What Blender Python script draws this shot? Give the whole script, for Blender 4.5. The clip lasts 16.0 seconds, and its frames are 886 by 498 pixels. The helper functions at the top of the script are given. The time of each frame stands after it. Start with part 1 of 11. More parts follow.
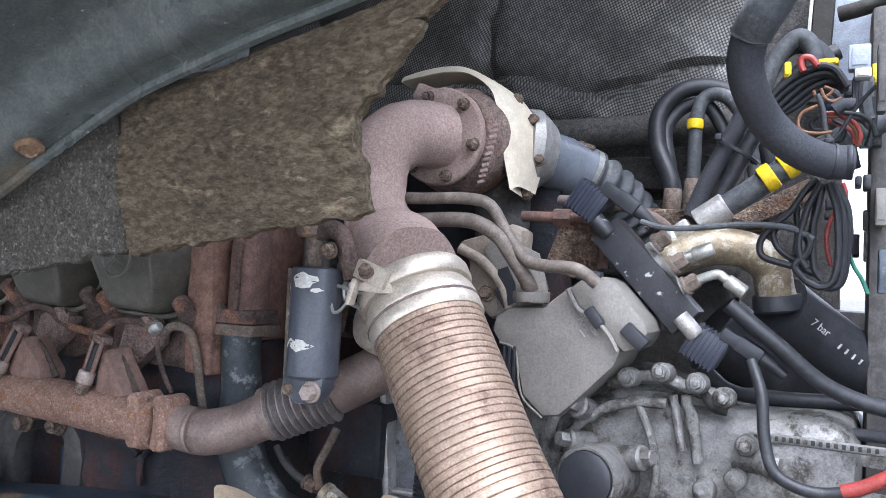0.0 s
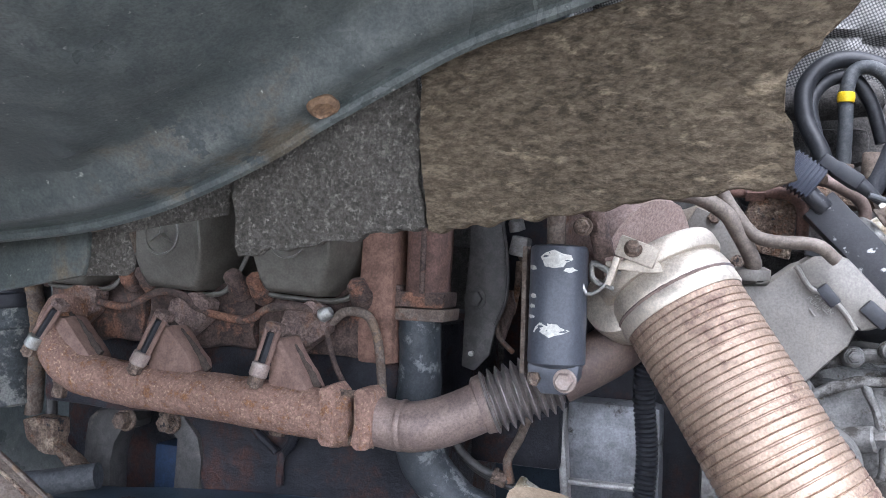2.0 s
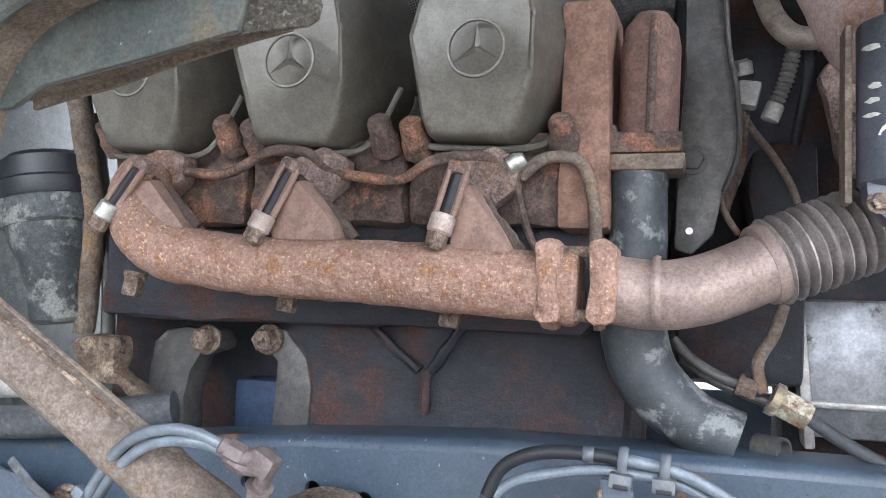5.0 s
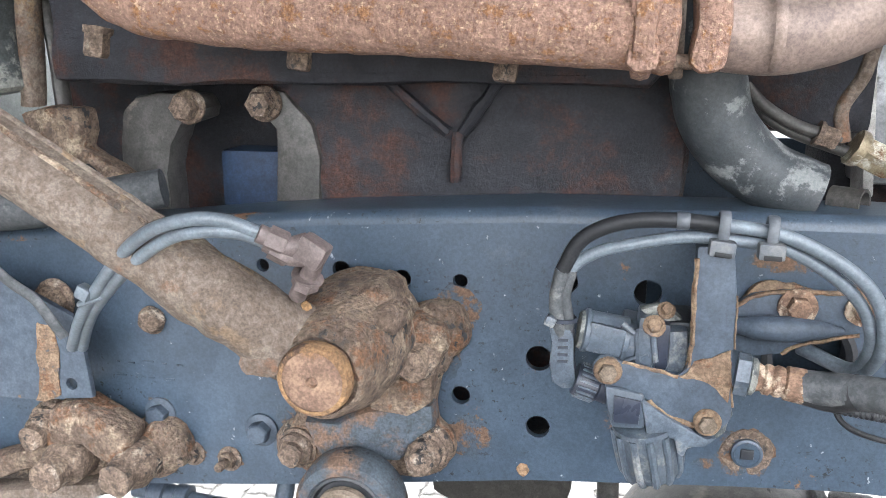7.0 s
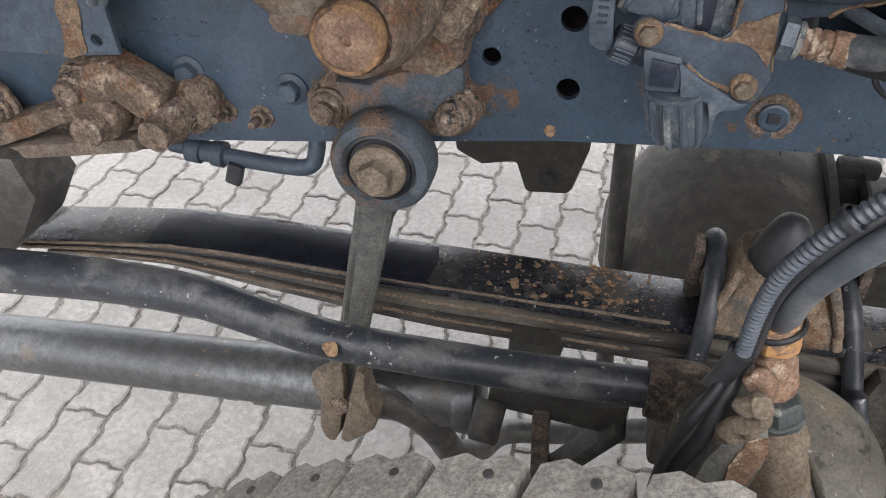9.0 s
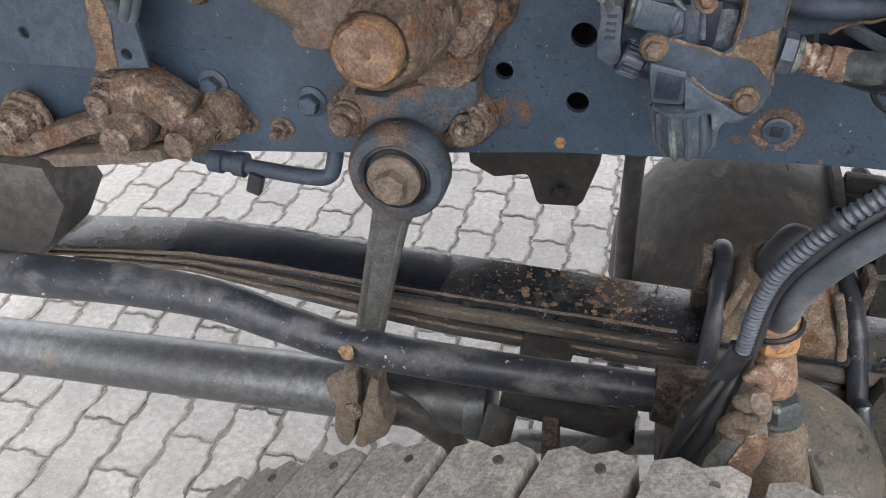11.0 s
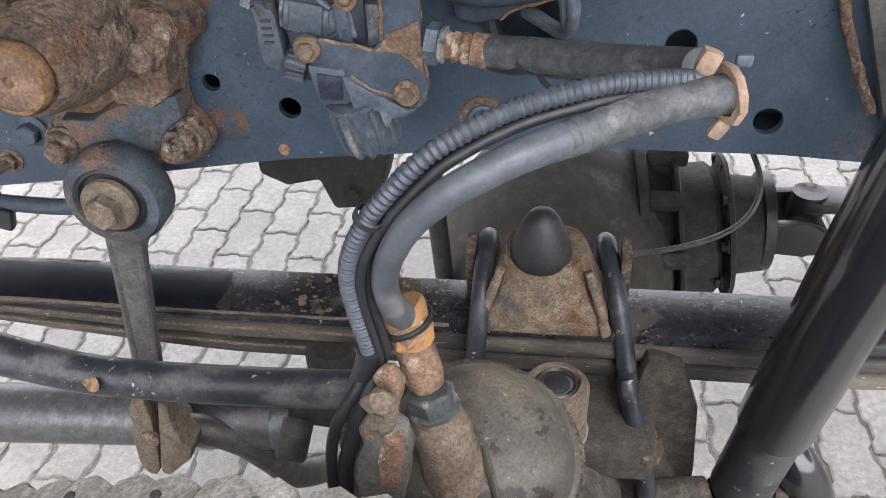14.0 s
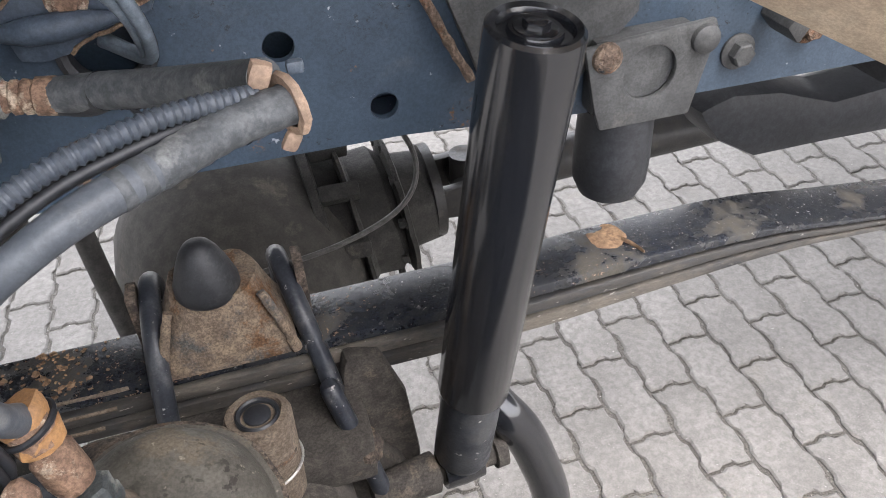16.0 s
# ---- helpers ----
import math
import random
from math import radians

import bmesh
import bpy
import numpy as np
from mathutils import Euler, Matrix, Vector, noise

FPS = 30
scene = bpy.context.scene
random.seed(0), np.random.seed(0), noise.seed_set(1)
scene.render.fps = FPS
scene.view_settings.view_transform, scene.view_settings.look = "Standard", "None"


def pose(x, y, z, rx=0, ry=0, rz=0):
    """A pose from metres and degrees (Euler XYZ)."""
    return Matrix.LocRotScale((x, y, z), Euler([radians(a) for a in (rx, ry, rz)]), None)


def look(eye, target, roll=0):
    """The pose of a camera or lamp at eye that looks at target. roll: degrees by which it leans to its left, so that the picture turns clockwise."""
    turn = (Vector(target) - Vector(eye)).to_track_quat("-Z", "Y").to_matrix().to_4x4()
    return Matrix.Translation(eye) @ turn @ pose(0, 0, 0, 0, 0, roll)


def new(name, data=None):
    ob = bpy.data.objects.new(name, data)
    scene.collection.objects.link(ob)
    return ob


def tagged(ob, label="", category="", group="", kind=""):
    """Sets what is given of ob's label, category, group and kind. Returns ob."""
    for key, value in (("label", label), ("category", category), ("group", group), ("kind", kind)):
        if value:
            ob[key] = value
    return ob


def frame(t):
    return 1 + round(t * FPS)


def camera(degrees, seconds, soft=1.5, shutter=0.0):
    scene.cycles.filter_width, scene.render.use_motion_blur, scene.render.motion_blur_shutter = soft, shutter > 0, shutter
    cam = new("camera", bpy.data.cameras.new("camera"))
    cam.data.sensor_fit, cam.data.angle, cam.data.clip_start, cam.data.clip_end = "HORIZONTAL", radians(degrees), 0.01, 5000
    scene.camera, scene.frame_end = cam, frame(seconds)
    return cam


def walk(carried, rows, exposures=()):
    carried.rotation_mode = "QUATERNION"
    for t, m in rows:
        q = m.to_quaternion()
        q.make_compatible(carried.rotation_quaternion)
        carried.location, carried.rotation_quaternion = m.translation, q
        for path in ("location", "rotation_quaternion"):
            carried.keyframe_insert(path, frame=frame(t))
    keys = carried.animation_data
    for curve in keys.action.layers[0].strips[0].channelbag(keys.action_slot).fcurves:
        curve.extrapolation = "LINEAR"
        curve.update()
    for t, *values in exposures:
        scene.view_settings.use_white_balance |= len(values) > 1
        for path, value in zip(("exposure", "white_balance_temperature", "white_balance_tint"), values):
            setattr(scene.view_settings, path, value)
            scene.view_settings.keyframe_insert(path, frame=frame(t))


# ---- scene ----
cam = camera(57.6, 16.0, 0.7)
PATH = [
    (0, (0.069, 0.029, 1.717), (-0.816, 1.821, 1.794), 2.2),
    (0.5, (0.002, -0.013, 1.707), (-0.876, 1.782, 1.792), 2.1),
    (1, (-0.072, -0.037, 1.702), (-0.894, 1.784, 1.793), 2.1),
    (1.5, (-0.163, -0.047, 1.702), (-0.898, 1.811, 1.788), 1.9),
    (2, (-0.334, -0.051, 1.702), (-1.016, 1.829, 1.737), 1.7),
    (2.5, (-0.509, -0.036, 1.691), (-1.133, 1.863, 1.643), 1.7),
    (3, (-0.609, 0.003, 1.657), (-1.241, 1.9, 1.62), 1.8),
    (3.5, (-0.657, 0.025, 1.582), (-1.282, 1.925, 1.585), 1.9),
    (5.8, (-0.697, 0.185, 1.475), (-1.297, 2.086, 1.636), 1.4),
    (6, (-0.73, 0.188, 1.473), (-1.216, 2.122, 1.622), 1.4),
    (6.5, (-0.805, 0.208, 1.485), (-1.189, 2.162, 1.305), 1.0),
    (7, (-0.831, 0.225, 1.481), (-1.231, 2.126, 1.007), -0.0),
    (7.5, (-0.833, 0.227, 1.464), (-1.209, 2.072, 0.792), 0.3),
    (8, (-0.832, 0.225, 1.46), (-1.199, 1.989, 0.592), 0.4),
    (8.5, (-0.843, 0.221, 1.461), (-1.187, 1.831, 0.326), 0.7),
    (9, (-0.851, 0.221, 1.479), (-1.197, 1.773, 0.266), 0.4),
    (9.2, (-0.855, 0.211, 1.481), (-1.205, 1.768, 0.275), 0.3),
    (11.3, (-0.839, 0.191, 1.487), (-1.225, 1.765, 0.315), 0.2),
    (11.5, (-0.82, 0.197, 1.485), (-1.208, 1.773, 0.317), 0.2),
    (12, (-0.758, 0.213, 1.488), (-1.156, 1.789, 0.323), -0.2),
    (12.5, (-0.703, 0.226, 1.486), (-1.096, 1.799, 0.315), -1.2),
    (13, (-0.656, 0.23, 1.484), (-1.045, 1.804, 0.313), -1.6),
    (13.5, (-0.64, 0.237, 1.48), (-1.01, 1.813, 0.305), -1.6),
    (14, (-0.621, 0.247, 1.482), (-0.882, 1.84, 0.3), -3.1),
    (14.5, (-0.602, 0.263, 1.476), (-0.583, 1.865, 0.28), -3.4),
    (15, (-0.58, 0.265, 1.475), (-0.453, 1.856, 0.269), -2.9),
    (15.5, (-0.567, 0.281, 1.476), (-0.302, 1.85, 0.264), -4.0),
    (16, (-0.555, 0.28, 1.476), (-0.145, 1.809, 0.254), -3.5),
]
walk(cam, [(t, look(eye, target, roll)) for t, eye, target, roll in PATH], [(0, 2.4, 5650, 13), (1, 2.52, 5600, 13), (1.5, 2.3, 5550, 13), (2, 2.62, 5650, 14), (3, 3.18, 5950, 14), (3.5, 3.5, 6000, 11), (6, 3.4, 6100, 11), (7, 3.45, 6350, 9), (7.5, 2.75, 6450, 9), (8, 2.66, 6500, 10), (9, 2.3, 6600, 11), (11.5, 2.36, 6500, 12), (13.5, 2.5, 6500, 13), (15, 2.58, 6450, 13), (16, 2.42, 6500, 13)])

# ---- daylight ----
world = bpy.data.worlds.new("world")
scene.world = world
world.use_nodes = True
_wn = world.node_tree.nodes
_sky = _wn.new("ShaderNodeTexSky")
_sky.sky_type, _sky.sun_disc = "NISHITA", False
_sky.sun_elevation, _sky.sun_rotation = radians(58), radians(155)
_sky.air_density, _sky.dust_density = 1.0, 4.0
_cloud = _wn.new("ShaderNodeHueSaturation")
_cloud.inputs["Saturation"].default_value = 0.8
world.node_tree.links.new(_sky.outputs[0], _cloud.inputs["Color"])
_cover = _wn.new("ShaderNodeMix")
_cover.data_type = "RGBA"
_cover.inputs[0].default_value = 0.7
_cover.inputs[7].default_value = (6.6, 6.65, 6.8, 1.0)
world.node_tree.links.new(_cloud.outputs[0], _cover.inputs[6])
world.node_tree.links.new(_cover.outputs[2], _wn["Background"].inputs[0])
_wn["Background"].inputs[1].default_value = 0.15
sun = new("sun", bpy.data.lights.new("sun", "SUN"))
sun.data.energy, sun.data.angle, sun.data.color = 0.85, radians(32), (1.0, 0.985, 0.98)
sun.matrix_world = look((0.6, -1.3, 2.3), (0, 0, 0))


# ---- materials ----
def nodes_of(m):
    m.use_nodes = True
    nt = m.node_tree
    return nt, nt.nodes, nt.links, nt.nodes["Principled BSDF"]


def noise_node(nt, vec, scale, detail=6.0, rough=0.6, distortion=0.0):
    n = nt.nodes.new("ShaderNodeTexNoise")
    n.inputs["Scale"].default_value, n.inputs["Detail"].default_value = scale, detail
    n.inputs["Roughness"].default_value, n.inputs["Distortion"].default_value = rough, distortion
    nt.links.new(vec, n.inputs["Vector"])
    return n.outputs["Fac"]


def ramp(nt, fac, a, b):
    n = nt.nodes.new("ShaderNodeMapRange")
    n.inputs["From Min"].default_value, n.inputs["From Max"].default_value = a, b
    nt.links.new(fac, n.inputs["Value"])
    return n.outputs["Result"]


def blend(nt, fac, a, b, mode="MIX"):
    n = nt.nodes.new("ShaderNodeMix")
    n.data_type, n.blend_type = "RGBA", mode
    for socket, value in ((n.inputs[0], fac), (n.inputs[6], a), (n.inputs[7], b)):
        if isinstance(value, (float, int)):
            socket.default_value = value
        elif isinstance(value, tuple):
            socket.default_value = (*value, 1.0)
        else:
            nt.links.new(value, socket)
    return n.outputs[2]


def surface(name, base, shade, rough=0.6, metal=0.0, grain=90.0, patch=9.0, bump=0.15, bump_scale=160.0,
            rust=None, rust_from=0.6, rust_to=0.68, rust_scale=14.0, dust=None, dust_from=0.45, dust_to=0.8, dust_scale=6.0,
            speck=None, speck_from=0.68, speck_scale=120.0, speck_soft=0.06, stretch=None, gloss_var=0.12, spec=0.4, pits=0.0,
            grit=0.16, grit_scale=330.0, weave=0.0, fleck=None, depth=0.004):
    """Paint, metal, rubber or plastic with grain, patches, rust, dust and specks, all in metres on the object."""
    m = bpy.data.materials.new(name)
    nt, nodes, links, bsdf = nodes_of(m)
    tc, info = nodes.new("ShaderNodeTexCoord"), nodes.new("ShaderNodeObjectInfo")
    shift = nodes.new("ShaderNodeVectorMath")
    shift.operation = "MULTIPLY_ADD"
    links.new(info.outputs["Random"], shift.inputs[0])
    shift.inputs[1].default_value = (7.0, 5.0, 3.0)
    links.new(tc.outputs["Object"], shift.inputs[2])
    vec = shift.outputs[0]
    if stretch:
        mp = nodes.new("ShaderNodeMapping")
        mp.inputs["Rotation"].default_value, mp.inputs["Scale"].default_value = (0, radians(stretch[0]), 0), stretch[1]
        links.new(vec, mp.inputs["Vector"])
        vec = mp.outputs[0]
    fine = noise_node(nt, vec, grain, 8, 0.65)
    wide = noise_node(nt, vec, patch, 5, 0.55, 0.6)
    col = blend(nt, ramp(nt, fine, 0.42, 0.58), base, shade)
    col = blend(nt, ramp(nt, wide, 0.35, 0.7), col, blend(nt, 0.75, col, tuple(c * 0.8 for c in shade)))
    r = nodes.new("ShaderNodeMath")
    r.operation, r.inputs[1].default_value, r.inputs[2].default_value = "MULTIPLY_ADD", gloss_var * 2, rough - gloss_var
    links.new(wide, r.inputs[0])
    rough_out, metal_out = r.outputs[0], metal
    if dust:
        d = ramp(nt, noise_node(nt, vec, dust_scale, 10, 0.72, 0.12), dust_from + 0.22 * (dust_to - dust_from), dust_to - 0.3 * (dust_to - dust_from))
        col = blend(nt, d, col, dust)
        mx = nodes.new("ShaderNodeMix")
        links.new(d, mx.inputs[0]), links.new(rough_out, mx.inputs[2])
        mx.inputs[3].default_value = 0.9
        rough_out = mx.outputs[0]
    if rust:
        k = ramp(nt, noise_node(nt, vec, rust_scale, 12, 0.74, 0.15), rust_from + 0.2 * (rust_to - rust_from), rust_to - 0.3 * (rust_to - rust_from))
        tone = blend(nt, ramp(nt, noise_node(nt, vec, rust_scale * 9, 6, 0.7), 0.3, 0.7), rust, tuple(c * 0.45 for c in rust))
        col = blend(nt, k, col, tone)
        mx = nodes.new("ShaderNodeMix")
        links.new(k, mx.inputs[0]), links.new(rough_out, mx.inputs[2])
        mx.inputs[3].default_value = 0.92
        rough_out = mx.outputs[0]
    if speck:
        s = ramp(nt, noise_node(nt, vec, speck_scale, 7, 0.6), speck_from, speck_from + speck_soft)
        col = blend(nt, s, col, speck)
    if fleck:
        tint, since, size, span, where = fleck
        k1 = ramp(nt, noise_node(nt, vec, size, 6, 0.7), since, since + 0.03)
        k2 = ramp(nt, noise_node(nt, vec, span, 3, 0.5), where, where + 0.12)
        both = nodes.new("ShaderNodeMath")
        both.operation = "MULTIPLY"
        links.new(k1, both.inputs[0]), links.new(k2, both.inputs[1])
        col = blend(nt, both.outputs[0], col, tint)
    if grit:
        g = nodes.new("ShaderNodeMapRange")
        g.inputs["From Min"].default_value, g.inputs["From Max"].default_value = 0.4, 0.6
        g.inputs["To Min"].default_value, g.inputs["To Max"].default_value = 1 - grit, 1 + grit
        tiny = noise_node(nt, vec, grit_scale, 5, 0.75)
        links.new(tiny, g.inputs["Value"])
        col = blend(nt, 1.0, col, g.outputs["Result"], "MULTIPLY")
    if weave:
        vo = nodes.new("ShaderNodeTexVoronoi")
        vo.inputs["Scale"].default_value, vo.inputs["Randomness"].default_value = weave, 0.0
        links.new(tc.outputs["UV"], vo.inputs["Vector"])
        dots = ramp(nt, vo.outputs["Distance"], 0.5, 0.25)
        col = blend(nt, dots, blend(nt, 0.92, col, (0.006, 0.006, 0.006)), col)
    links.new(col, bsdf.inputs["Base Color"])
    links.new(rough_out, bsdf.inputs["Roughness"])
    bsdf.inputs["Metallic"].default_value = metal_out
    bsdf.inputs["Specular IOR Level"].default_value = spec
    b = nodes.new("ShaderNodeBump")
    b.inputs["Strength"].default_value, b.inputs["Distance"].default_value = bump, depth
    h = noise_node(nt, vec, bump_scale, 8, 0.65)
    if pits:
        add = nodes.new("ShaderNodeMath")
        add.operation, add.inputs[2].default_value = "MULTIPLY_ADD", 0.0
        links.new(noise_node(nt, vec, pits, 4, 0.6), add.inputs[0])
        add.inputs[1].default_value = 2.0
        links.new(h, add.inputs[2])
        h = add.outputs[0]
    if grit:
        mix = nodes.new("ShaderNodeMath")
        mix.operation, mix.inputs[1].default_value = "MULTIPLY_ADD", 0.35
        links.new(tiny, mix.inputs[0]), links.new(h, mix.inputs[2])
        h = mix.outputs[0]
    links.new(h, b.inputs["Height"])
    links.new(b.outputs["Normal"], bsdf.inputs["Normal"])
    return m


M = {}
M["paver"] = surface("concrete_paver", (0.226, 0.216, 0.201), (0.166, 0.158, 0.147), 0.92, 0, 60, 4, 0.5, 150, speck=(0.3, 0.29, 0.27), speck_from=0.66, speck_scale=120, dust=(0.192, 0.181, 0.162), dust_from=0.5, dust_to=0.8, dust_scale=6, grit=0.17, grit_scale=240)
M["joint"] = surface("joint_sand", (0.17, 0.16, 0.14), (0.085, 0.079, 0.071), 0.95, 0, 200, 4, 0.6, 300, speck=(0.517, 0.506, 0.483), speck_from=0.64, grit=0.4)
M["rail"] = surface("blue_grey_frame_paint", (0.051, 0.074, 0.104), (0.039, 0.057, 0.081), 0.38, 0, 25, 4, 0.05, 220, rust=(0.22, 0.12, 0.065), rust_from=0.63, rust_to=0.69, rust_scale=10, dust=(0.1, 0.11, 0.12), dust_from=0.52, dust_to=0.95, dust_scale=4, speck=(0.34, 0.36, 0.38), speck_from=0.68, speck_scale=90, fleck=((0.012, 0.014, 0.017), 0.6, 150, 5, 0.46))
M["rail_rust"] = surface("rust_breaking_through_paint", (0.042, 0.06, 0.082), (0.03, 0.044, 0.062), 0.5, 0, 40, 10, 0.3, 200, rust=(0.15, 0.092, 0.06), rust_from=0.46, rust_to=0.58, rust_scale=40, dust=(0.24, 0.185, 0.135), dust_from=0.58, dust_to=0.72, dust_scale=70, grit=0.25)
M["bracket_paint"] = surface("blue_grey_bracket_paint", (0.06, 0.08, 0.106), (0.04, 0.054, 0.075), 0.55, 0, 80, 12, 0.1, 200, rust=(0.25, 0.165, 0.105), rust_from=0.64, rust_to=0.7, rust_scale=18, dust=(0.13, 0.125, 0.12), dust_from=0.6, dust_to=1.0, dust_scale=10)
M["rust_cast"] = surface("rusty_casting", (0.225, 0.166, 0.124), (0.125, 0.088, 0.066), 0.88, 0, 45, 14, 1.0, 90, rust=(0.215, 0.112, 0.063), rust_from=0.49, rust_to=0.64, rust_scale=24, dust=(0.34, 0.27, 0.2), dust_from=0.5, dust_to=0.7, dust_scale=30, pits=200, grit=0.35, grit_scale=220, fleck=((0.0269, 0.0286, 0.032), 0.56, 55, 9, 0.48))
M["rust_blue"] = surface("flaking_blue_over_rust", (0.062, 0.08, 0.098), (0.04, 0.05, 0.062), 0.6, 0, 60, 16, 0.7, 110, rust=(0.185, 0.118, 0.082), rust_from=0.47, rust_to=0.66, rust_scale=16, dust=(0.28, 0.22, 0.17), dust_from=0.55, dust_to=0.8, dust_scale=24, grit=0.3, fleck=((0.02, 0.022, 0.026), 0.56, 70, 9, 0.48))
M["rust_bolt"] = surface("rusty_bolt", (0.22, 0.162, 0.12), (0.1, 0.072, 0.056), 0.82, 0.1, 160, 40, 0.6, 260, dust=(0.336, 0.285, 0.234), dust_from=0.5, dust_to=0.75, dust_scale=50, grit=0.35, fleck=((0.0284, 0.0267, 0.0267), 0.55, 120, 20, 0.46))
M["rust_tube"] = surface("dusty_rusted_tube", (0.173, 0.141, 0.117), (0.107, 0.0812, 0.0637), 0.88, 0, 110, 10, 0.35, 200, rust=(0.177, 0.0966, 0.0602), rust_from=0.53, rust_to=0.68, rust_scale=9, dust=(0.26, 0.217, 0.173), dust_from=0.5, dust_to=0.8, dust_scale=11, grit=0.25, fleck=((0.194, 0.131, 0.0784), 0.54, 40, 5, 0.5))
M["manifold"] = surface("flaked_rusty_cast_iron", (0.32, 0.198, 0.15), (0.222, 0.134, 0.102), 0.75, 0.05, 60, 6, 0.7, 150, rust=(0.33, 0.168, 0.082), rust_from=0.5, rust_to=0.66, rust_scale=60, speck=(0.41, 0.28, 0.19), speck_from=0.57, speck_soft=0.08, speck_scale=230, pits=220, grit=0.25, grit_scale=260)
M["runner"] = surface("pinkish_smooth_iron", (0.25, 0.163, 0.13), (0.165, 0.105, 0.083), 0.72, 0.05, 50, 8, 0.3, 150, rust=(0.29, 0.16, 0.09), rust_from=0.6, rust_to=0.72, rust_scale=30, grit=0.15)
M["sleeve"] = surface("pale_oxidised_steel", (0.4, 0.34, 0.3), (0.28, 0.22, 0.19), 0.6, 0.3, 60, 14, 0.2, 160, grit=0.15)
M["manifold_dull"] = surface("brown_cast_iron", (0.29, 0.211, 0.181), (0.161, 0.117, 0.0997), 0.88, 0.05, 70, 7, 0.8, 150, rust=(0.264, 0.14, 0.0805), rust_from=0.5, rust_to=0.68, rust_scale=9, dust=(0.323, 0.254, 0.204), dust_from=0.55, dust_to=0.85, dust_scale=14, pits=220, grit=0.35)
M["head"] = surface("rusty_cylinder_head", (0.13, 0.09, 0.074), (0.055, 0.039, 0.033), 0.85, 0, 40, 9, 0.5, 130, rust=(0.27, 0.14, 0.09), rust_from=0.48, rust_to=0.62, rust_scale=10, dust=(0.27, 0.22, 0.18), dust_from=0.5, dust_to=0.9, dust_scale=12, grit=0.35)
# Grime and rust; the dark bluish base also holds the bay's deep shade.
M["block"] = surface("grimy_shade_darkened_block", (0.021, 0.0215, 0.029), (0.01, 0.011, 0.016), 0.5, 0, 30, 7, 0.8, 60, rust=(0.085, 0.042, 0.033), rust_from=0.47, rust_to=0.68, rust_scale=11, dust=(0.0534, 0.0508, 0.057), dust_from=0.56, dust_to=0.74, dust_scale=16, grit=0.3)
M["cover"] = surface("weathered_grey_cover", (0.143, 0.135, 0.114), (0.104, 0.096, 0.08), 0.36, 0.3, 40, 10, 0.1, 300, dust=(0.179, 0.146, 0.095), dust_from=0.5, dust_to=0.9, dust_scale=9, spec=0.5, grit=0.14)
M["alu"] = surface("dull_aluminium", (0.5, 0.49, 0.47), (0.33, 0.32, 0.3), 0.5, 0.55, 50, 12, 0.3, 170, dust=(0.3, 0.26, 0.21), dust_from=0.5, dust_to=0.85, dust_scale=14)
M["steel_pipe"] = surface("heat_stained_steel_pipe", (0.245, 0.185, 0.155), (0.155, 0.115, 0.1), 0.55, 0.2, 30, 10, 0.12, 180, rust=(0.3, 0.18, 0.11), rust_from=0.53, rust_to=0.75, rust_scale=12, dust=(0.13, 0.125, 0.15), dust_from=0.48, dust_to=0.8, dust_scale=6, grit=0.2)
M["flex"] = surface("heat_browned_flexible_steel", (0.42, 0.315, 0.235), (0.32, 0.235, 0.175), 0.45, 0.5, 60, 6, 0.2, 260, rust=(0.22, 0.145, 0.115), rust_from=0.48, rust_to=0.66, rust_scale=9, speck=(0.72, 0.62, 0.52), speck_from=0.66, speck_scale=190, grit=0.28)
M["collar"] = surface("tarnished_steel_collar", (0.6, 0.54, 0.45), (0.46, 0.41, 0.34), 0.42, 0.5, 50, 10, 0.1, 200, rust=(0.3, 0.2, 0.14), rust_from=0.6, rust_to=0.74, rust_scale=15, grit=0.15)
M["turbo"] = surface("rust_dusted_cast_iron", (0.4, 0.305, 0.27), (0.33, 0.242, 0.212), 0.9, 0.05, 160, 9, 0.5, 300, rust=(0.33, 0.17, 0.1), rust_from=0.55, rust_to=0.8, rust_scale=8, grit=0.2)
M["line_tan"] = surface("tan_dusted_steel_line", (0.2, 0.17, 0.145), (0.13, 0.108, 0.09), 0.6, 0.2, 70, 12, 0.15, 180, dust=(0.3, 0.26, 0.21), dust_from=0.5, dust_to=0.8, dust_scale=16)
M["cast_tan"] = surface("beige_cast_housing", (0.36, 0.315, 0.26), (0.25, 0.21, 0.17), 0.6, 0.2, 50, 9, 0.25, 150, dust=(0.16, 0.13, 0.1), dust_from=0.52, dust_to=0.75, dust_scale=10)
M["oil"] = surface("wet_black_oil", (0.009, 0.011, 0.018), (0.014, 0.016, 0.022), 0.22, 0, 60, 10, 0.2, 130, speck=(0.2, 0.19, 0.17), speck_from=0.68, speck_scale=170, gloss_var=0.06)
M["shield"] = surface("pale_heat_shield", (0.756, 0.68, 0.528), (0.63, 0.56, 0.431), 0.5, 0.1, 50, 9, 0.1, 160, rust=(0.42, 0.3, 0.185), rust_from=0.62, rust_to=0.72, rust_scale=20, grit=0.08)
M["mat"] = surface("brown_fibre_mat", (0.2, 0.16, 0.11), (0.108, 0.086, 0.06), 0.97, 0, 80, 7, 1.0, 75, speck=(0.31, 0.25, 0.17), speck_from=0.55, speck_soft=0.14, speck_scale=80, dust=(0.075, 0.062, 0.047), dust_from=0.48, dust_to=0.75, dust_scale=7, spec=0.1, stretch=(35, (0.313, 0.774, 0.731)), grit=0.35, grit_scale=260, depth=0.016)
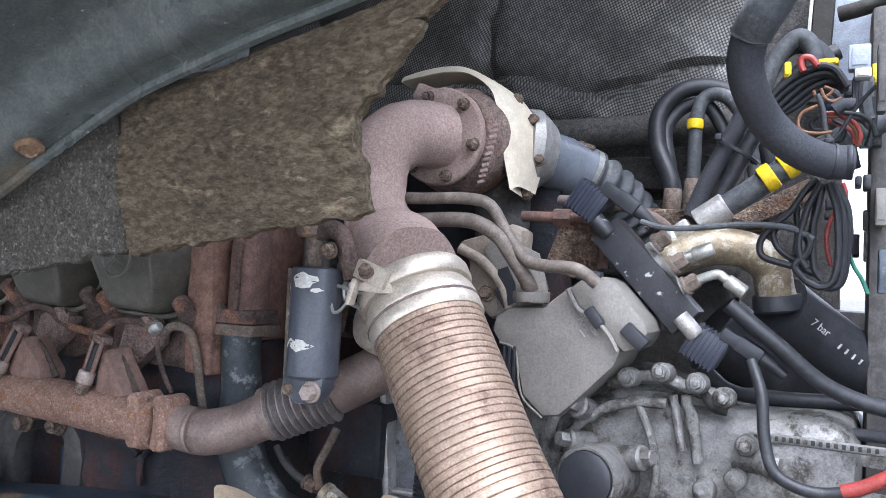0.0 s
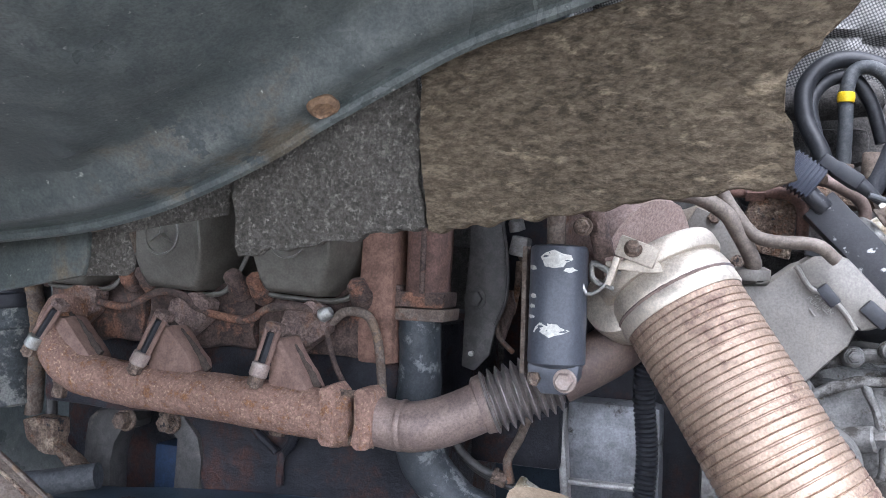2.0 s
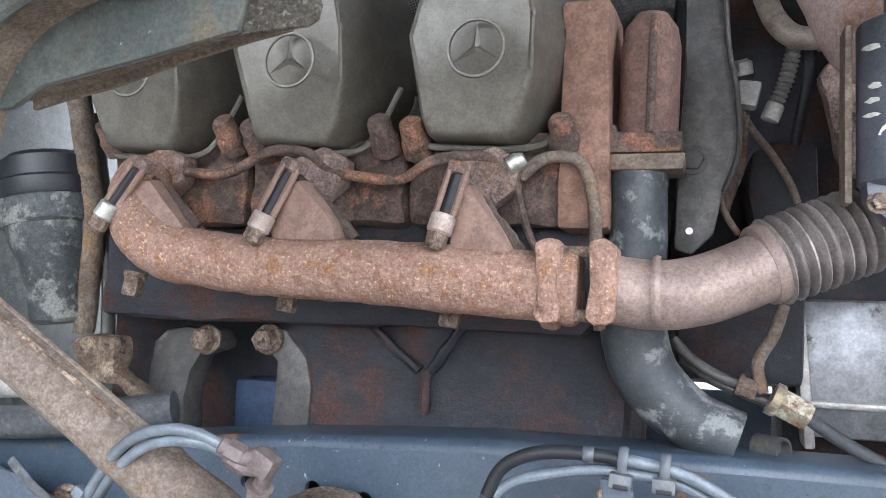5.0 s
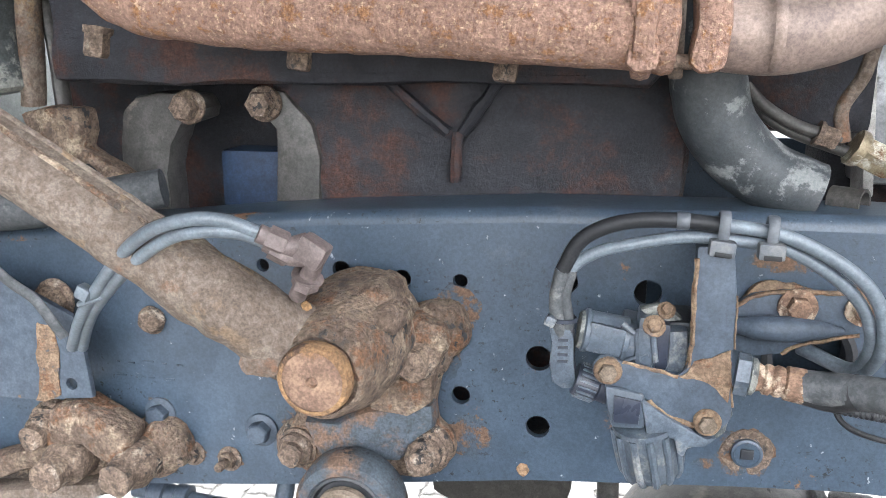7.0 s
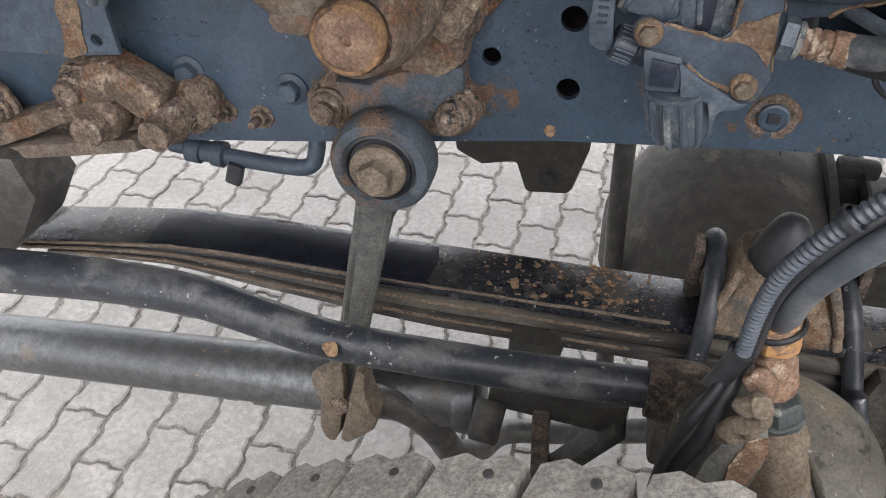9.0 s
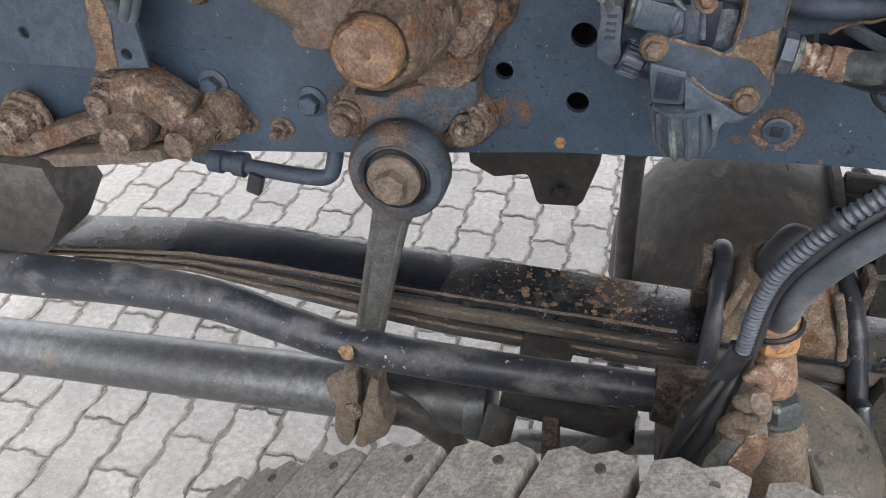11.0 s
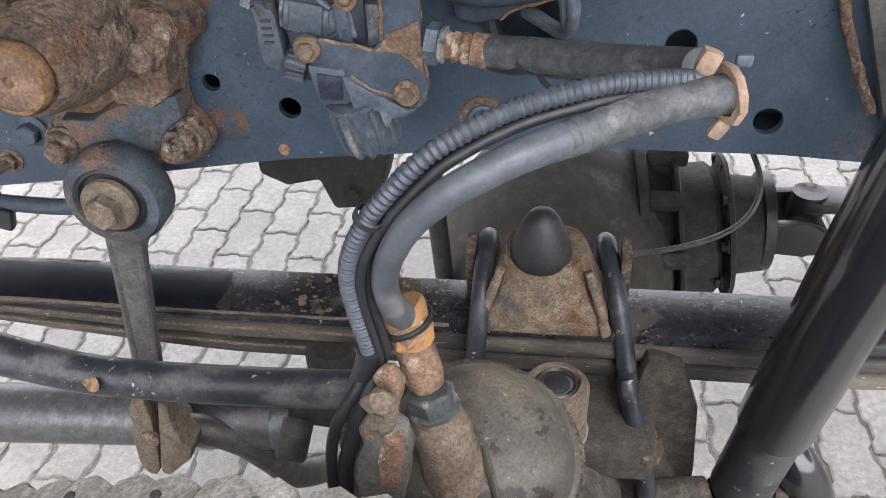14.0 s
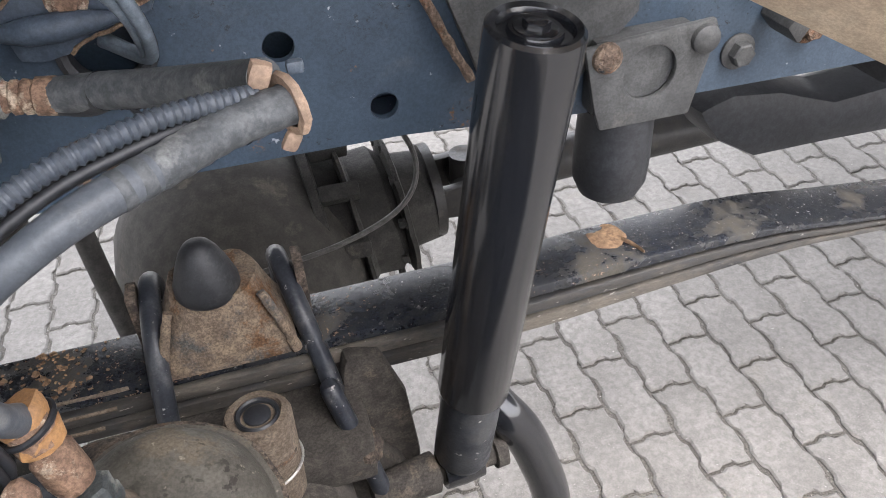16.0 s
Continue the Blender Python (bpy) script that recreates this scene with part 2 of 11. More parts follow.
M["mat_grey"] = surface("grey_fibre_mat", (0.165, 0.152, 0.13), (0.105, 0.097, 0.083), 0.97, 0, 130, 8, 1.0, 200, speck=(0.25, 0.232, 0.2), speck_from=0.56, speck_soft=0.16, speck_scale=150, dust=(0.085, 0.078, 0.066), dust_from=0.5, dust_to=0.75, dust_scale=12, spec=0.1, grit=0.3, grit_scale=300, depth=0.008)
M["liner"] = surface("dusty_dark_plastic_liner", (0.108, 0.12, 0.112), (0.074, 0.085, 0.081), 0.3, 0, 40, 6, 0.18, 130, dust=(0.22, 0.225, 0.2), dust_from=0.46, dust_to=0.92, dust_scale=3, speck=(0.3, 0.3, 0.27), speck_from=0.665, speck_scale=110, grit=0.2, fleck=((0.06, 0.069, 0.067), 0.54, 30, 4, 0.48), rust=(0.15, 0.128, 0.092), rust_from=0.54, rust_to=0.7, rust_scale=3.2)
M["tan_rust"] = surface("dry_tan_rust", (0.225, 0.158, 0.104), (0.135, 0.09, 0.06), 0.9, 0, 90, 26, 0.5, 180, rust=(0.17, 0.09, 0.05), rust_from=0.52, rust_to=0.64, rust_scale=40, grit=0.3, fleck=((0.06, 0.066, 0.076), 0.58, 90, 18, 0.47))
M["coupling_rust"] = surface("orange_brown_coupling_rust", (0.24, 0.15, 0.1), (0.13, 0.08, 0.055), 0.85, 0, 90, 26, 0.5, 180, dust=(0.36, 0.29, 0.22), dust_from=0.5, dust_to=0.66, dust_scale=50, grit=0.3)
M["plate_rust"] = surface("flat_orange_brown_rust", (0.235, 0.138, 0.1), (0.15, 0.086, 0.064), 0.82, 0, 60, 10, 0.3, 150, rust=(0.13, 0.075, 0.055), rust_from=0.54, rust_to=0.68, rust_scale=16, grit=0.2)
M["riser_rust"] = surface("dark_red_brown_rust", (0.165, 0.095, 0.074), (0.1, 0.06, 0.049), 0.8, 0, 60, 10, 0.3, 150, rust=(0.22, 0.115, 0.07), rust_from=0.54, rust_to=0.68, rust_scale=14, grit=0.25)
M["plate_dark"] = surface("dusty_dark_plate", (0.068, 0.07, 0.07), (0.045, 0.046, 0.047), 0.55, 0, 50, 8, 0.2, 160, dust=(0.12, 0.115, 0.105), dust_from=0.5, dust_to=0.8, dust_scale=9, rust=(0.15, 0.095, 0.065), rust_from=0.64, rust_to=0.74, rust_scale=14, grit=0.2)
M["shaft_black"] = surface("greasy_black_steel", (0.018, 0.018, 0.019), (0.03, 0.028, 0.026), 0.4, 0.1, 50, 8, 0.2, 150, dust=(0.09, 0.08, 0.068), dust_from=0.54, dust_to=0.8, dust_scale=12, grit=0.2)
M["plug"] = surface("muddy_plug", (0.3, 0.19, 0.11), (0.16, 0.1, 0.06), 0.9, 0, 140, 30, 0.4, 200)
M["mud"] = surface("dried_brown_mud", (0.085, 0.065, 0.052), (0.045, 0.035, 0.029), 0.95, 0, 60, 8, 0.5, 120, grit=0.3)
M["mud_tan"] = surface("dry_tan_mud", (0.178, 0.142, 0.109), (0.119, 0.0924, 0.0693), 0.95, 0, 70, 18, 0.5, 120, rust=(0.132, 0.0726, 0.0396), rust_from=0.58, rust_to=0.7, rust_scale=24, grit=0.3)
M["seat_mud"] = surface("tan_mud_over_grey_iron", (0.225, 0.17, 0.12), (0.13, 0.098, 0.072), 0.9, 0, 60, 10, 0.7, 100, rust=(0.16, 0.084, 0.04), rust_from=0.52, rust_to=0.66, rust_scale=16, dust=(0.068, 0.068, 0.0656), dust_from=0.5, dust_to=0.66, dust_scale=12, grit=0.35)
M["bellows"] = surface("dark_bellows_steel", (0.31, 0.28, 0.265), (0.19, 0.17, 0.163), 0.45, 0.45, 40, 14, 0.1, 180, rust=(0.319, 0.217, 0.16), rust_from=0.58, rust_to=0.75, rust_scale=14)
M["rubber"] = surface("black_rubber", (0.03, 0.032, 0.036), (0.018, 0.019, 0.022), 0.48, 0, 90, 8, 0.1, 240, dust=(0.13, 0.13, 0.128), dust_from=0.52, dust_to=0.95, dust_scale=9)
M["hose"] = surface("dusty_grey_hose", (0.085, 0.09, 0.095), (0.045, 0.05, 0.055), 0.6, 0, 120, 14, 0.12, 240, dust=(0.27, 0.27, 0.26), dust_from=0.48, dust_to=0.85, dust_scale=12)
M["hose_pale"] = surface("blue_grey_rubber_hose", (0.088, 0.098, 0.112), (0.06, 0.068, 0.08), 0.42, 0, 60, 10, 0.06, 200, dust=(0.2, 0.2, 0.195), dust_from=0.46, dust_to=0.74, dust_scale=9, grit=0.12)
M["hose_dark"] = surface("dark_textile_hose", (0.045, 0.048, 0.056), (0.028, 0.03, 0.036), 0.7, 0, 300, 10, 0.35, 600, dust=(0.14, 0.14, 0.14), dust_from=0.5, dust_to=1.0, dust_scale=14)
M["tyre"] = surface("worn_tyre_rubber", (0.2, 0.19, 0.175), (0.135, 0.128, 0.118), 0.9, 0, 70, 8, 0.3, 160, dust=(0.31, 0.295, 0.265), dust_from=0.42, dust_to=0.78, dust_scale=9, grit=0.3)
M["tyre_side"] = surface("black_tyre_sidewall", (0.035, 0.035, 0.036), (0.022, 0.022, 0.022), 0.8, 0, 70, 8, 0.2, 160, dust=(0.16, 0.15, 0.13), dust_from=0.45, dust_to=0.9, dust_scale=9)
M["spring"] = surface("black_spring_steel", (0.013, 0.016, 0.023), (0.024, 0.025, 0.027), 0.27, 0, 70, 5, 0.25, 130, dust=(0.06, 0.054, 0.044), dust_from=0.5, dust_to=0.68, dust_scale=9, speck=(0.32, 0.3, 0.27), speck_from=0.64, speck_scale=170, fleck=((0.3, 0.18, 0.1), 0.6, 170, 6, 0.5), gloss_var=0.1, spec=0.55)
M["spring_dusty"] = surface("dusty_spring_steel", (0.03, 0.031, 0.034), (0.045, 0.041, 0.036), 0.45, 0, 70, 5, 0.25, 130, dust=(0.105, 0.092, 0.075), dust_from=0.47, dust_to=0.68, dust_scale=7, speck=(0.3, 0.28, 0.25), speck_from=0.65, speck_scale=170, stretch=(0, (0.35, 1.0, 1.0)), spec=0.5)
M["black_paint"] = surface("glossy_black_paint", (0.01, 0.011, 0.014), (0.014, 0.015, 0.018), 0.16, 0, 60, 6, 0.0, 200, dust=(0.07, 0.07, 0.07), dust_from=0.74, dust_to=1.1, dust_scale=9, speck=(0.3, 0.3, 0.3), speck_from=0.77, speck_scale=60, spec=0.95, gloss_var=0.015)
M["bar_paint"] = surface("chipped_black_bar_paint", (0.016, 0.019, 0.026), (0.03, 0.034, 0.042), 0.36, 0, 60, 7, 0.12, 150, speck=(0.36, 0.35, 0.33), speck_from=0.645, speck_scale=100, dust=(0.1, 0.1, 0.1), dust_from=0.46, dust_to=0.72, dust_scale=11, fleck=((0.3, 0.18, 0.1), 0.62, 90, 5, 0.56))
M["drag_link"] = surface("worn_steel_tube", (0.11, 0.115, 0.12), (0.07, 0.072, 0.074), 0.36, 0.45, 60, 4, 0.1, 150, dust=(0.14, 0.12, 0.1), dust_from=0.5, dust_to=0.75, dust_scale=5, fleck=((0.26, 0.15, 0.09), 0.62, 80, 6, 0.54))
M["peeling"] = surface("peeling_dark_paint", (0.03, 0.037, 0.043), (0.05, 0.056, 0.06), 0.5, 0, 80, 8, 0.15, 150, dust=(0.17, 0.18, 0.18), dust_from=0.5, dust_to=0.62, dust_scale=26)
M["peeling_pale"] = surface("crusted_peeling_grey_paint", (0.075, 0.085, 0.086), (0.045, 0.052, 0.054), 0.6, 0, 80, 10, 0.5, 120, dust=(0.2, 0.205, 0.19), dust_from=0.46, dust_to=0.6, dust_scale=26, grit=0.25)
M["conduit_blue"] = surface("dark_blue_conduit", (0.04, 0.05, 0.066), (0.055, 0.064, 0.078), 0.42, 0, 90, 12, 0.06, 200, dust=(0.13, 0.135, 0.14), dust_from=0.54, dust_to=0.85, dust_scale=18)
M["air_line"] = surface("pale_blue_grey_plastic_line", (0.15, 0.18, 0.21), (0.1, 0.12, 0.14), 0.32, 0, 40, 10, 0.03, 200, dust=(0.26, 0.26, 0.25), dust_from=0.55, dust_to=0.9, dust_scale=14)
M["tank_mark"] = surface("raised_grey_letters", (0.33, 0.32, 0.29), (0.26, 0.25, 0.225), 0.6)
M["duct"] = surface("blue_grey_plastic_duct", (0.17, 0.185, 0.215), (0.125, 0.138, 0.16), 0.26, 0, 30, 8, 0.04, 200, dust=(0.2, 0.2, 0.2), dust_from=0.56, dust_to=0.9, dust_scale=8)
M["worn_bar"] = surface("worn_black_paint", (0.034, 0.035, 0.039), (0.024, 0.025, 0.029), 0.4, 0, 60, 8, 0.12, 200, speck=(0.42, 0.42, 0.41), speck_from=0.63, speck_scale=70, dust=(0.11, 0.11, 0.108), dust_from=0.54, dust_to=0.8, dust_scale=16)
M["coil"] = surface("navy_black_plastic", (0.022, 0.027, 0.042), (0.03, 0.035, 0.05), 0.3, 0, 80, 12, 0.05, 220, dust=(0.0726, 0.0726, 0.0768), dust_from=0.58, dust_to=1.0, dust_scale=18)
M["cap_rust"] = surface("brown_rust_face", (0.24, 0.155, 0.105), (0.135, 0.083, 0.06), 0.85, 0, 60, 20, 0.4, 140, rust=(0.3, 0.17, 0.085), rust_from=0.5, rust_to=0.7, rust_scale=30, grit=0.25)
M["rust_orange"] = surface("orange_tan_rust", (0.29, 0.17, 0.082), (0.18, 0.105, 0.055), 0.9, 0, 70, 20, 0.5, 160, rust=(0.0909, 0.0539, 0.0353), rust_from=0.5, rust_to=0.66, rust_scale=30, grit=0.3)
M["fitting"] = surface("mauve_brown_plastic", (0.17, 0.135, 0.13), (0.1, 0.078, 0.075), 0.5, 0, 70, 20, 0.1, 160)
M["chamber"] = surface("dusty_grey_pressed_steel", (0.105, 0.099, 0.084), (0.07, 0.065, 0.055), 0.5, 0.1, 30, 6, 0.2, 110, dust=(0.13, 0.11, 0.083), dust_from=0.52, dust_to=0.68, dust_scale=14, speck=(0.25, 0.22, 0.18), speck_from=0.65, speck_scale=110, grit=0.22, fleck=((0.03, 0.026, 0.022), 0.56, 45, 8, 0.48))
M["link_steel"] = surface("worn_grey_forging", (0.145, 0.143, 0.133), (0.085, 0.086, 0.083), 0.6, 0.2, 50, 10, 0.3, 130, rust=(0.2, 0.13, 0.085), rust_from=0.6, rust_to=0.7, rust_scale=14, grit=0.25)
M["dark_steel"] = surface("dark_dusty_steel", (0.1, 0.095, 0.09), (0.06, 0.058, 0.055), 0.5, 0.3, 60, 8, 0.15, 180, dust=(0.3, 0.26, 0.21), dust_from=0.52, dust_to=0.9, dust_scale=9, rust=(0.26, 0.15, 0.1), rust_from=0.68, rust_to=0.75, rust_scale=12)
M["axle"] = surface("dusty_axle_casting", (0.07, 0.062, 0.054), (0.035, 0.031, 0.027), 0.85, 0, 60, 8, 0.4, 120, dust=(0.2, 0.16, 0.12), dust_from=0.5, dust_to=0.85, dust_scale=9, rust=(0.24, 0.13, 0.08), rust_from=0.62, rust_to=0.75, rust_scale=12, grit=0.3)
M["axle_rust"] = surface("mud_caked_rusty_steel", (0.13, 0.1, 0.078), (0.04, 0.032, 0.027), 0.93, 0, 60, 14, 0.9, 110, rust=(0.185, 0.105, 0.06), rust_from=0.52, rust_to=0.74, rust_scale=18, dust=(0.2, 0.157, 0.115), dust_from=0.5, dust_to=0.76, dust_scale=26, grit=0.45, grit_scale=260)
M["diff"] = surface("grimy_differential_casting", (0.045, 0.042, 0.038), (0.022, 0.021, 0.019), 0.8, 0, 40, 8, 0.4, 120, dust=(0.15, 0.132, 0.106), dust_from=0.5, dust_to=0.9, dust_scale=10, grit=0.25)
M["diff_pale"] = surface("dusty_axle_housing", (0.0552, 0.0508, 0.0442), (0.0331, 0.0304, 0.0264), 0.75, 0, 40, 8, 0.2, 120, dust=(0.132, 0.116, 0.0938), dust_from=0.5, dust_to=0.85, dust_scale=8)
M["plastic"] = surface("black_plastic", (0.018, 0.02, 0.026), (0.026, 0.028, 0.032), 0.42, 0, 80, 12, 0.06, 220, dust=(0.15, 0.15, 0.15), dust_from=0.58, dust_to=1.0, dust_scale=18)
M["plastic_blue"] = surface("dusty_blue_grey_plastic", (0.085, 0.105, 0.13), (0.055, 0.07, 0.09), 0.36, 0, 60, 14, 0.1, 180, dust=(0.2, 0.205, 0.2), dust_from=0.5, dust_to=0.72, dust_scale=24, grit=0.2)
M["tank_grey"] = surface("grey_plastic_reservoir", (0.205, 0.193, 0.172), (0.175, 0.164, 0.146), 0.5, 0, 60, 6, 0.06, 240, dust=(0.245, 0.225, 0.19), dust_from=0.45, dust_to=0.9, dust_scale=6)
M["grey_can"] = surface("blue_grey_painted_can", (0.075, 0.082, 0.098), (0.06, 0.066, 0.08), 0.34, 0, 60, 8, 0.05, 200, speck=(0.55, 0.54, 0.5), speck_from=0.74, speck_scale=60, dust=(0.16, 0.16, 0.16), dust_from=0.6, dust_to=1.0, dust_scale=10, grit=0.15)
M["chip"] = surface("bare_primer", (0.62, 0.62, 0.57), (0.52, 0.51, 0.46), 0.7, 0, 160, 30, 0.1, 240)
M["orange"] = surface("orange_plastic", (0.36, 0.19, 0.075), (0.24, 0.13, 0.06), 0.6, 0, 70, 30, 0.3, 180, dust=(0.151, 0.108, 0.0716), dust_from=0.48, dust_to=0.8, dust_scale=30)
M["peach"] = surface("faded_orange_bracket", (0.299, 0.209, 0.15), (0.193, 0.135, 0.0979), 0.7, 0, 60, 20, 0.2, 180, dust=(0.379, 0.339, 0.285), dust_from=0.5, dust_to=0.85, dust_scale=22)
M["yellow"] = surface("yellow_tape", (0.75, 0.55, 0.01), (0.66, 0.46, 0.01), 0.5, 0, 60, 20, 0.06, 150)
M["brass"] = surface("flaked_tan_metal", (0.31, 0.26, 0.175), (0.2, 0.16, 0.105), 0.45, 0.45, 80, 20, 0.25, 150, dust=(0.5, 0.47, 0.4), dust_from=0.5, dust_to=0.62, dust_scale=26, rust=(0.2, 0.11, 0.06), rust_from=0.58, rust_to=0.68, rust_scale=18)
M["zinc"] = surface("zinc_plated_steel", (0.5, 0.5, 0.47), (0.36, 0.36, 0.33), 0.4, 0.7, 100, 20, 0.12, 240, dust=(0.35, 0.32, 0.27), dust_from=0.5, dust_to=0.85, dust_scale=30)
M["quilt"] = surface("black_quilted_insulation", (0.25, 0.243, 0.228), (0.15, 0.146, 0.138), 0.5, 0, 60, 4, 0.2, 400, dust=(0.4, 0.37, 0.325), dust_from=0.46, dust_to=0.78, dust_scale=4, weave=1.0)
M["felt"] = surface("grimy_felt", (0.105, 0.099, 0.092), (0.056, 0.053, 0.05), 0.97, 0, 90, 7, 0.8, 120, grit=0.4)
M["gearbox"] = surface("stained_cast_aluminium", (0.21, 0.207, 0.198), (0.14, 0.137, 0.129), 0.5, 0.35, 60, 8, 0.4, 90, dust=(0.0516, 0.0473, 0.0413), dust_from=0.48, dust_to=0.64, dust_scale=11, rust=(0.12, 0.103, 0.0774), rust_from=0.56, rust_to=0.66, rust_scale=26, grit=0.2)
M["wire_black"] = surface("black_wire", (0.012, 0.013, 0.015), (0.02, 0.021, 0.024), 0.5, 0, 100, 20, 0.03, 200, spec=0.25)
M["wire_red"] = surface("red_wire", (0.328, 0.0523, 0.0433), (0.236, 0.0385, 0.0325), 0.45, 0, 100, 20, 0.03, 200)
M["wire_green"] = surface("green_wire", (0.03, 0.16, 0.1), (0.02, 0.1, 0.07), 0.45, 0, 100, 20, 0.03, 200)
M["wire_brown"] = surface("brown_wire", (0.2, 0.1, 0.05), (0.14, 0.07, 0.035), 0.5, 0, 100, 20, 0.03, 200)
M["cab"] = surface("cab_body_paint", (0.3, 0.31, 0.32), (0.26, 0.27, 0.28), 0.4, 0, 50, 4, 0.04, 150, dust=(0.3, 0.28, 0.25), dust_from=0.55, dust_to=1.0, dust_scale=3)
M["beige"] = surface("beige_painted_panel", (0.46, 0.36, 0.26), (0.36, 0.28, 0.2), 0.45, 0, 50, 5, 0.05, 160, dust=(0.5, 0.43, 0.34), dust_from=0.5, dust_to=0.9, dust_scale=6)
M["bluebox"] = surface("dark_blue_paint", (0.03, 0.055, 0.11), (0.02, 0.036, 0.07), 0.6, 0, 50, 6, 0.1, 160)
M["pale_panel"] = surface("pale_grey_blue_panel", (0.36, 0.4, 0.46), (0.3, 0.33, 0.38), 0.5, 0, 50, 5, 0.05, 150, dust=(0.4, 0.37, 0.33), dust_from=0.5, dust_to=0.9, dust_scale=7)
M["white_mark"] = surface("faded_white_print", (0.5, 0.5, 0.48), (0.3, 0.3, 0.29), 0.7, 0, 200, 40, 0.05, 200)
M["silver"] = surface("bright_aluminium_cover", (0.26, 0.27, 0.285), (0.17, 0.175, 0.185), 0.35, 0.5, 40, 8, 0.1, 160, dust=(0.09, 0.088, 0.085), dust_from=0.54, dust_to=0.7, dust_scale=14)


# ---- mesh building ----
def add(bm, verts, faces):
    vs = [bm.verts.new(v) for v in verts]
    for f in faces:
        try:
            bm.faces.new([vs[i] for i in f])
        except ValueError:
            pass
    return bm


def frame_of(origin, axis, up=(0, 0, 1)):
    """Local z along the axis."""
    z = Vector(axis).normalized()
    u = Vector(up)
    if abs(z.dot(u.normalized())) > 0.97:
        u = Vector((1, 0, 0))
    x = u.cross(z).normalized()
    y = z.cross(x)
    m = Matrix((x, y, z)).transposed().to_4x4()
    m.translation = Vector(origin)
    return m


def spline(pts, n=8):
    p = [Vector(q) for q in pts]
    if len(p) < 3:
        return p
    p = [p[0] * 2 - p[1]] + p + [p[-1] * 2 - p[-2]]
    out = []
    for i in range(1, len(p) - 2):
        a, b, c, d = p[i - 1:i + 3]
        for k in range(n):
            t = k / n
            out.append(0.5 * ((2 * b) + (c - a) * t + (2 * a - 5 * b + 4 * c - d) * t * t + (3 * b - a - 3 * c + d) * t ** 3))
    out.append(p[-2])
    return out


def resample(p, step):
    out, carry = [p[0].copy()], 0.0
    for a, b in zip(p, p[1:]):
        length = (b - a).length
        s = step - carry
        while s <= length:
            out.append(a.lerp(b, s / length))
            s += step
        carry = length - (s - step)
    if (out[-1] - p[-1]).length > step * 0.3:
        out.append(p[-1].copy())
    return out


def tube(bm, pts, r, seg=14, n=8, smooth=True, step=None, wave=None, flat=1.0, caps=True, side=None):
    """A round bar along a curve. r: a radius, or one a point; wave(s): what is added to it at s metres; flat squeezes one way."""
    p = spline(pts, n) if smooth else [Vector(q) for q in pts]
    if step:
        p = resample(p, step)
    radii = list(r) if isinstance(r, (list, tuple)) else [r, r]
    rings, s = [], 0.0
    tan = (p[1] - p[0]).normalized()
    ref = Vector(side) if side else Vector((0, 0, 1))
    if abs(tan.dot(ref)) > 0.95:
        ref = Vector((0, 1, 0))
    u = (ref - tan * ref.dot(tan)).normalized()
    for i, q in enumerate(p):
        if i:
            s += (q - p[i - 1]).length
        t = (p[min(i + 1, len(p) - 1)] - p[max(i - 1, 0)]).normalized()
        u = (u - t * u.dot(t)).normalized()
        v = t.cross(u)
        f = i / (len(p) - 1) * (len(radii) - 1)
        k = min(int(f), len(radii) - 2)
        rad = radii[k] + (radii[k + 1] - radii[k]) * (f - k) + (wave(s) if wave else 0)
        rings.append([bm.verts.new(q + u * (math.cos(a) * rad) + v * (math.sin(a) * rad * flat))
                      for a in (2 * math.pi * j / seg for j in range(seg))])
    for a, b in zip(rings, rings[1:]):
        for j in range(seg):
            bm.faces.new((a[j], a[(j + 1) % seg], b[(j + 1) % seg], b[j]))
    if caps:
        bm.faces.new(rings[0][::-1]), bm.faces.new(rings[-1])
    return bm


def lathe(bm, prof, origin, axis, seg=28, cap=True, squash=1.0):
    """Turned shape: prof holds (radius, distance along the axis)."""
    m = frame_of(origin, axis)
    rings = []
    for r, h in prof:
        rings.append([bm.verts.new(m @ Vector((math.cos(2 * math.pi * j / seg) * r, math.sin(2 * math.pi * j / seg) * r * squash, h))) for j in range(seg)])
    for a, b in zip(rings, rings[1:]):
        for j in range(seg):
            bm.faces.new((a[j], a[(j + 1) % seg], b[(j + 1) % seg], b[j]))
    if cap:
        bm.faces.new(rings[0][::-1]), bm.faces.new(rings[-1])
    return bm


def merge(bm, other, m=None):
    if m is not None:
        bmesh.ops.transform(other, matrix=m, verts=other.verts)
    me = bpy.data.meshes.new("tmp")
    other.to_mesh(me)
    other.free()
    bm.from_mesh(me)
    bpy.data.meshes.remove(me)
    return bm


def box(bm, c, s, m=None, bevel=0.004, seg=2):
    """A bevelled block of size s at c; m: a turn about its centre."""
    b = bmesh.new()
    bmesh.ops.create_cube(b, size=1.0)
    bmesh.ops.scale(b, vec=s, verts=b.verts)
    if bevel:
        bmesh.ops.bevel(b, geom=b.edges[:], offset=min(bevel, min(s) * 0.45), segments=seg, affect="EDGES", profile=0.6)
    t = Matrix.Translation(c)
    return merge(bm, b, t @ m if m is not None else t)


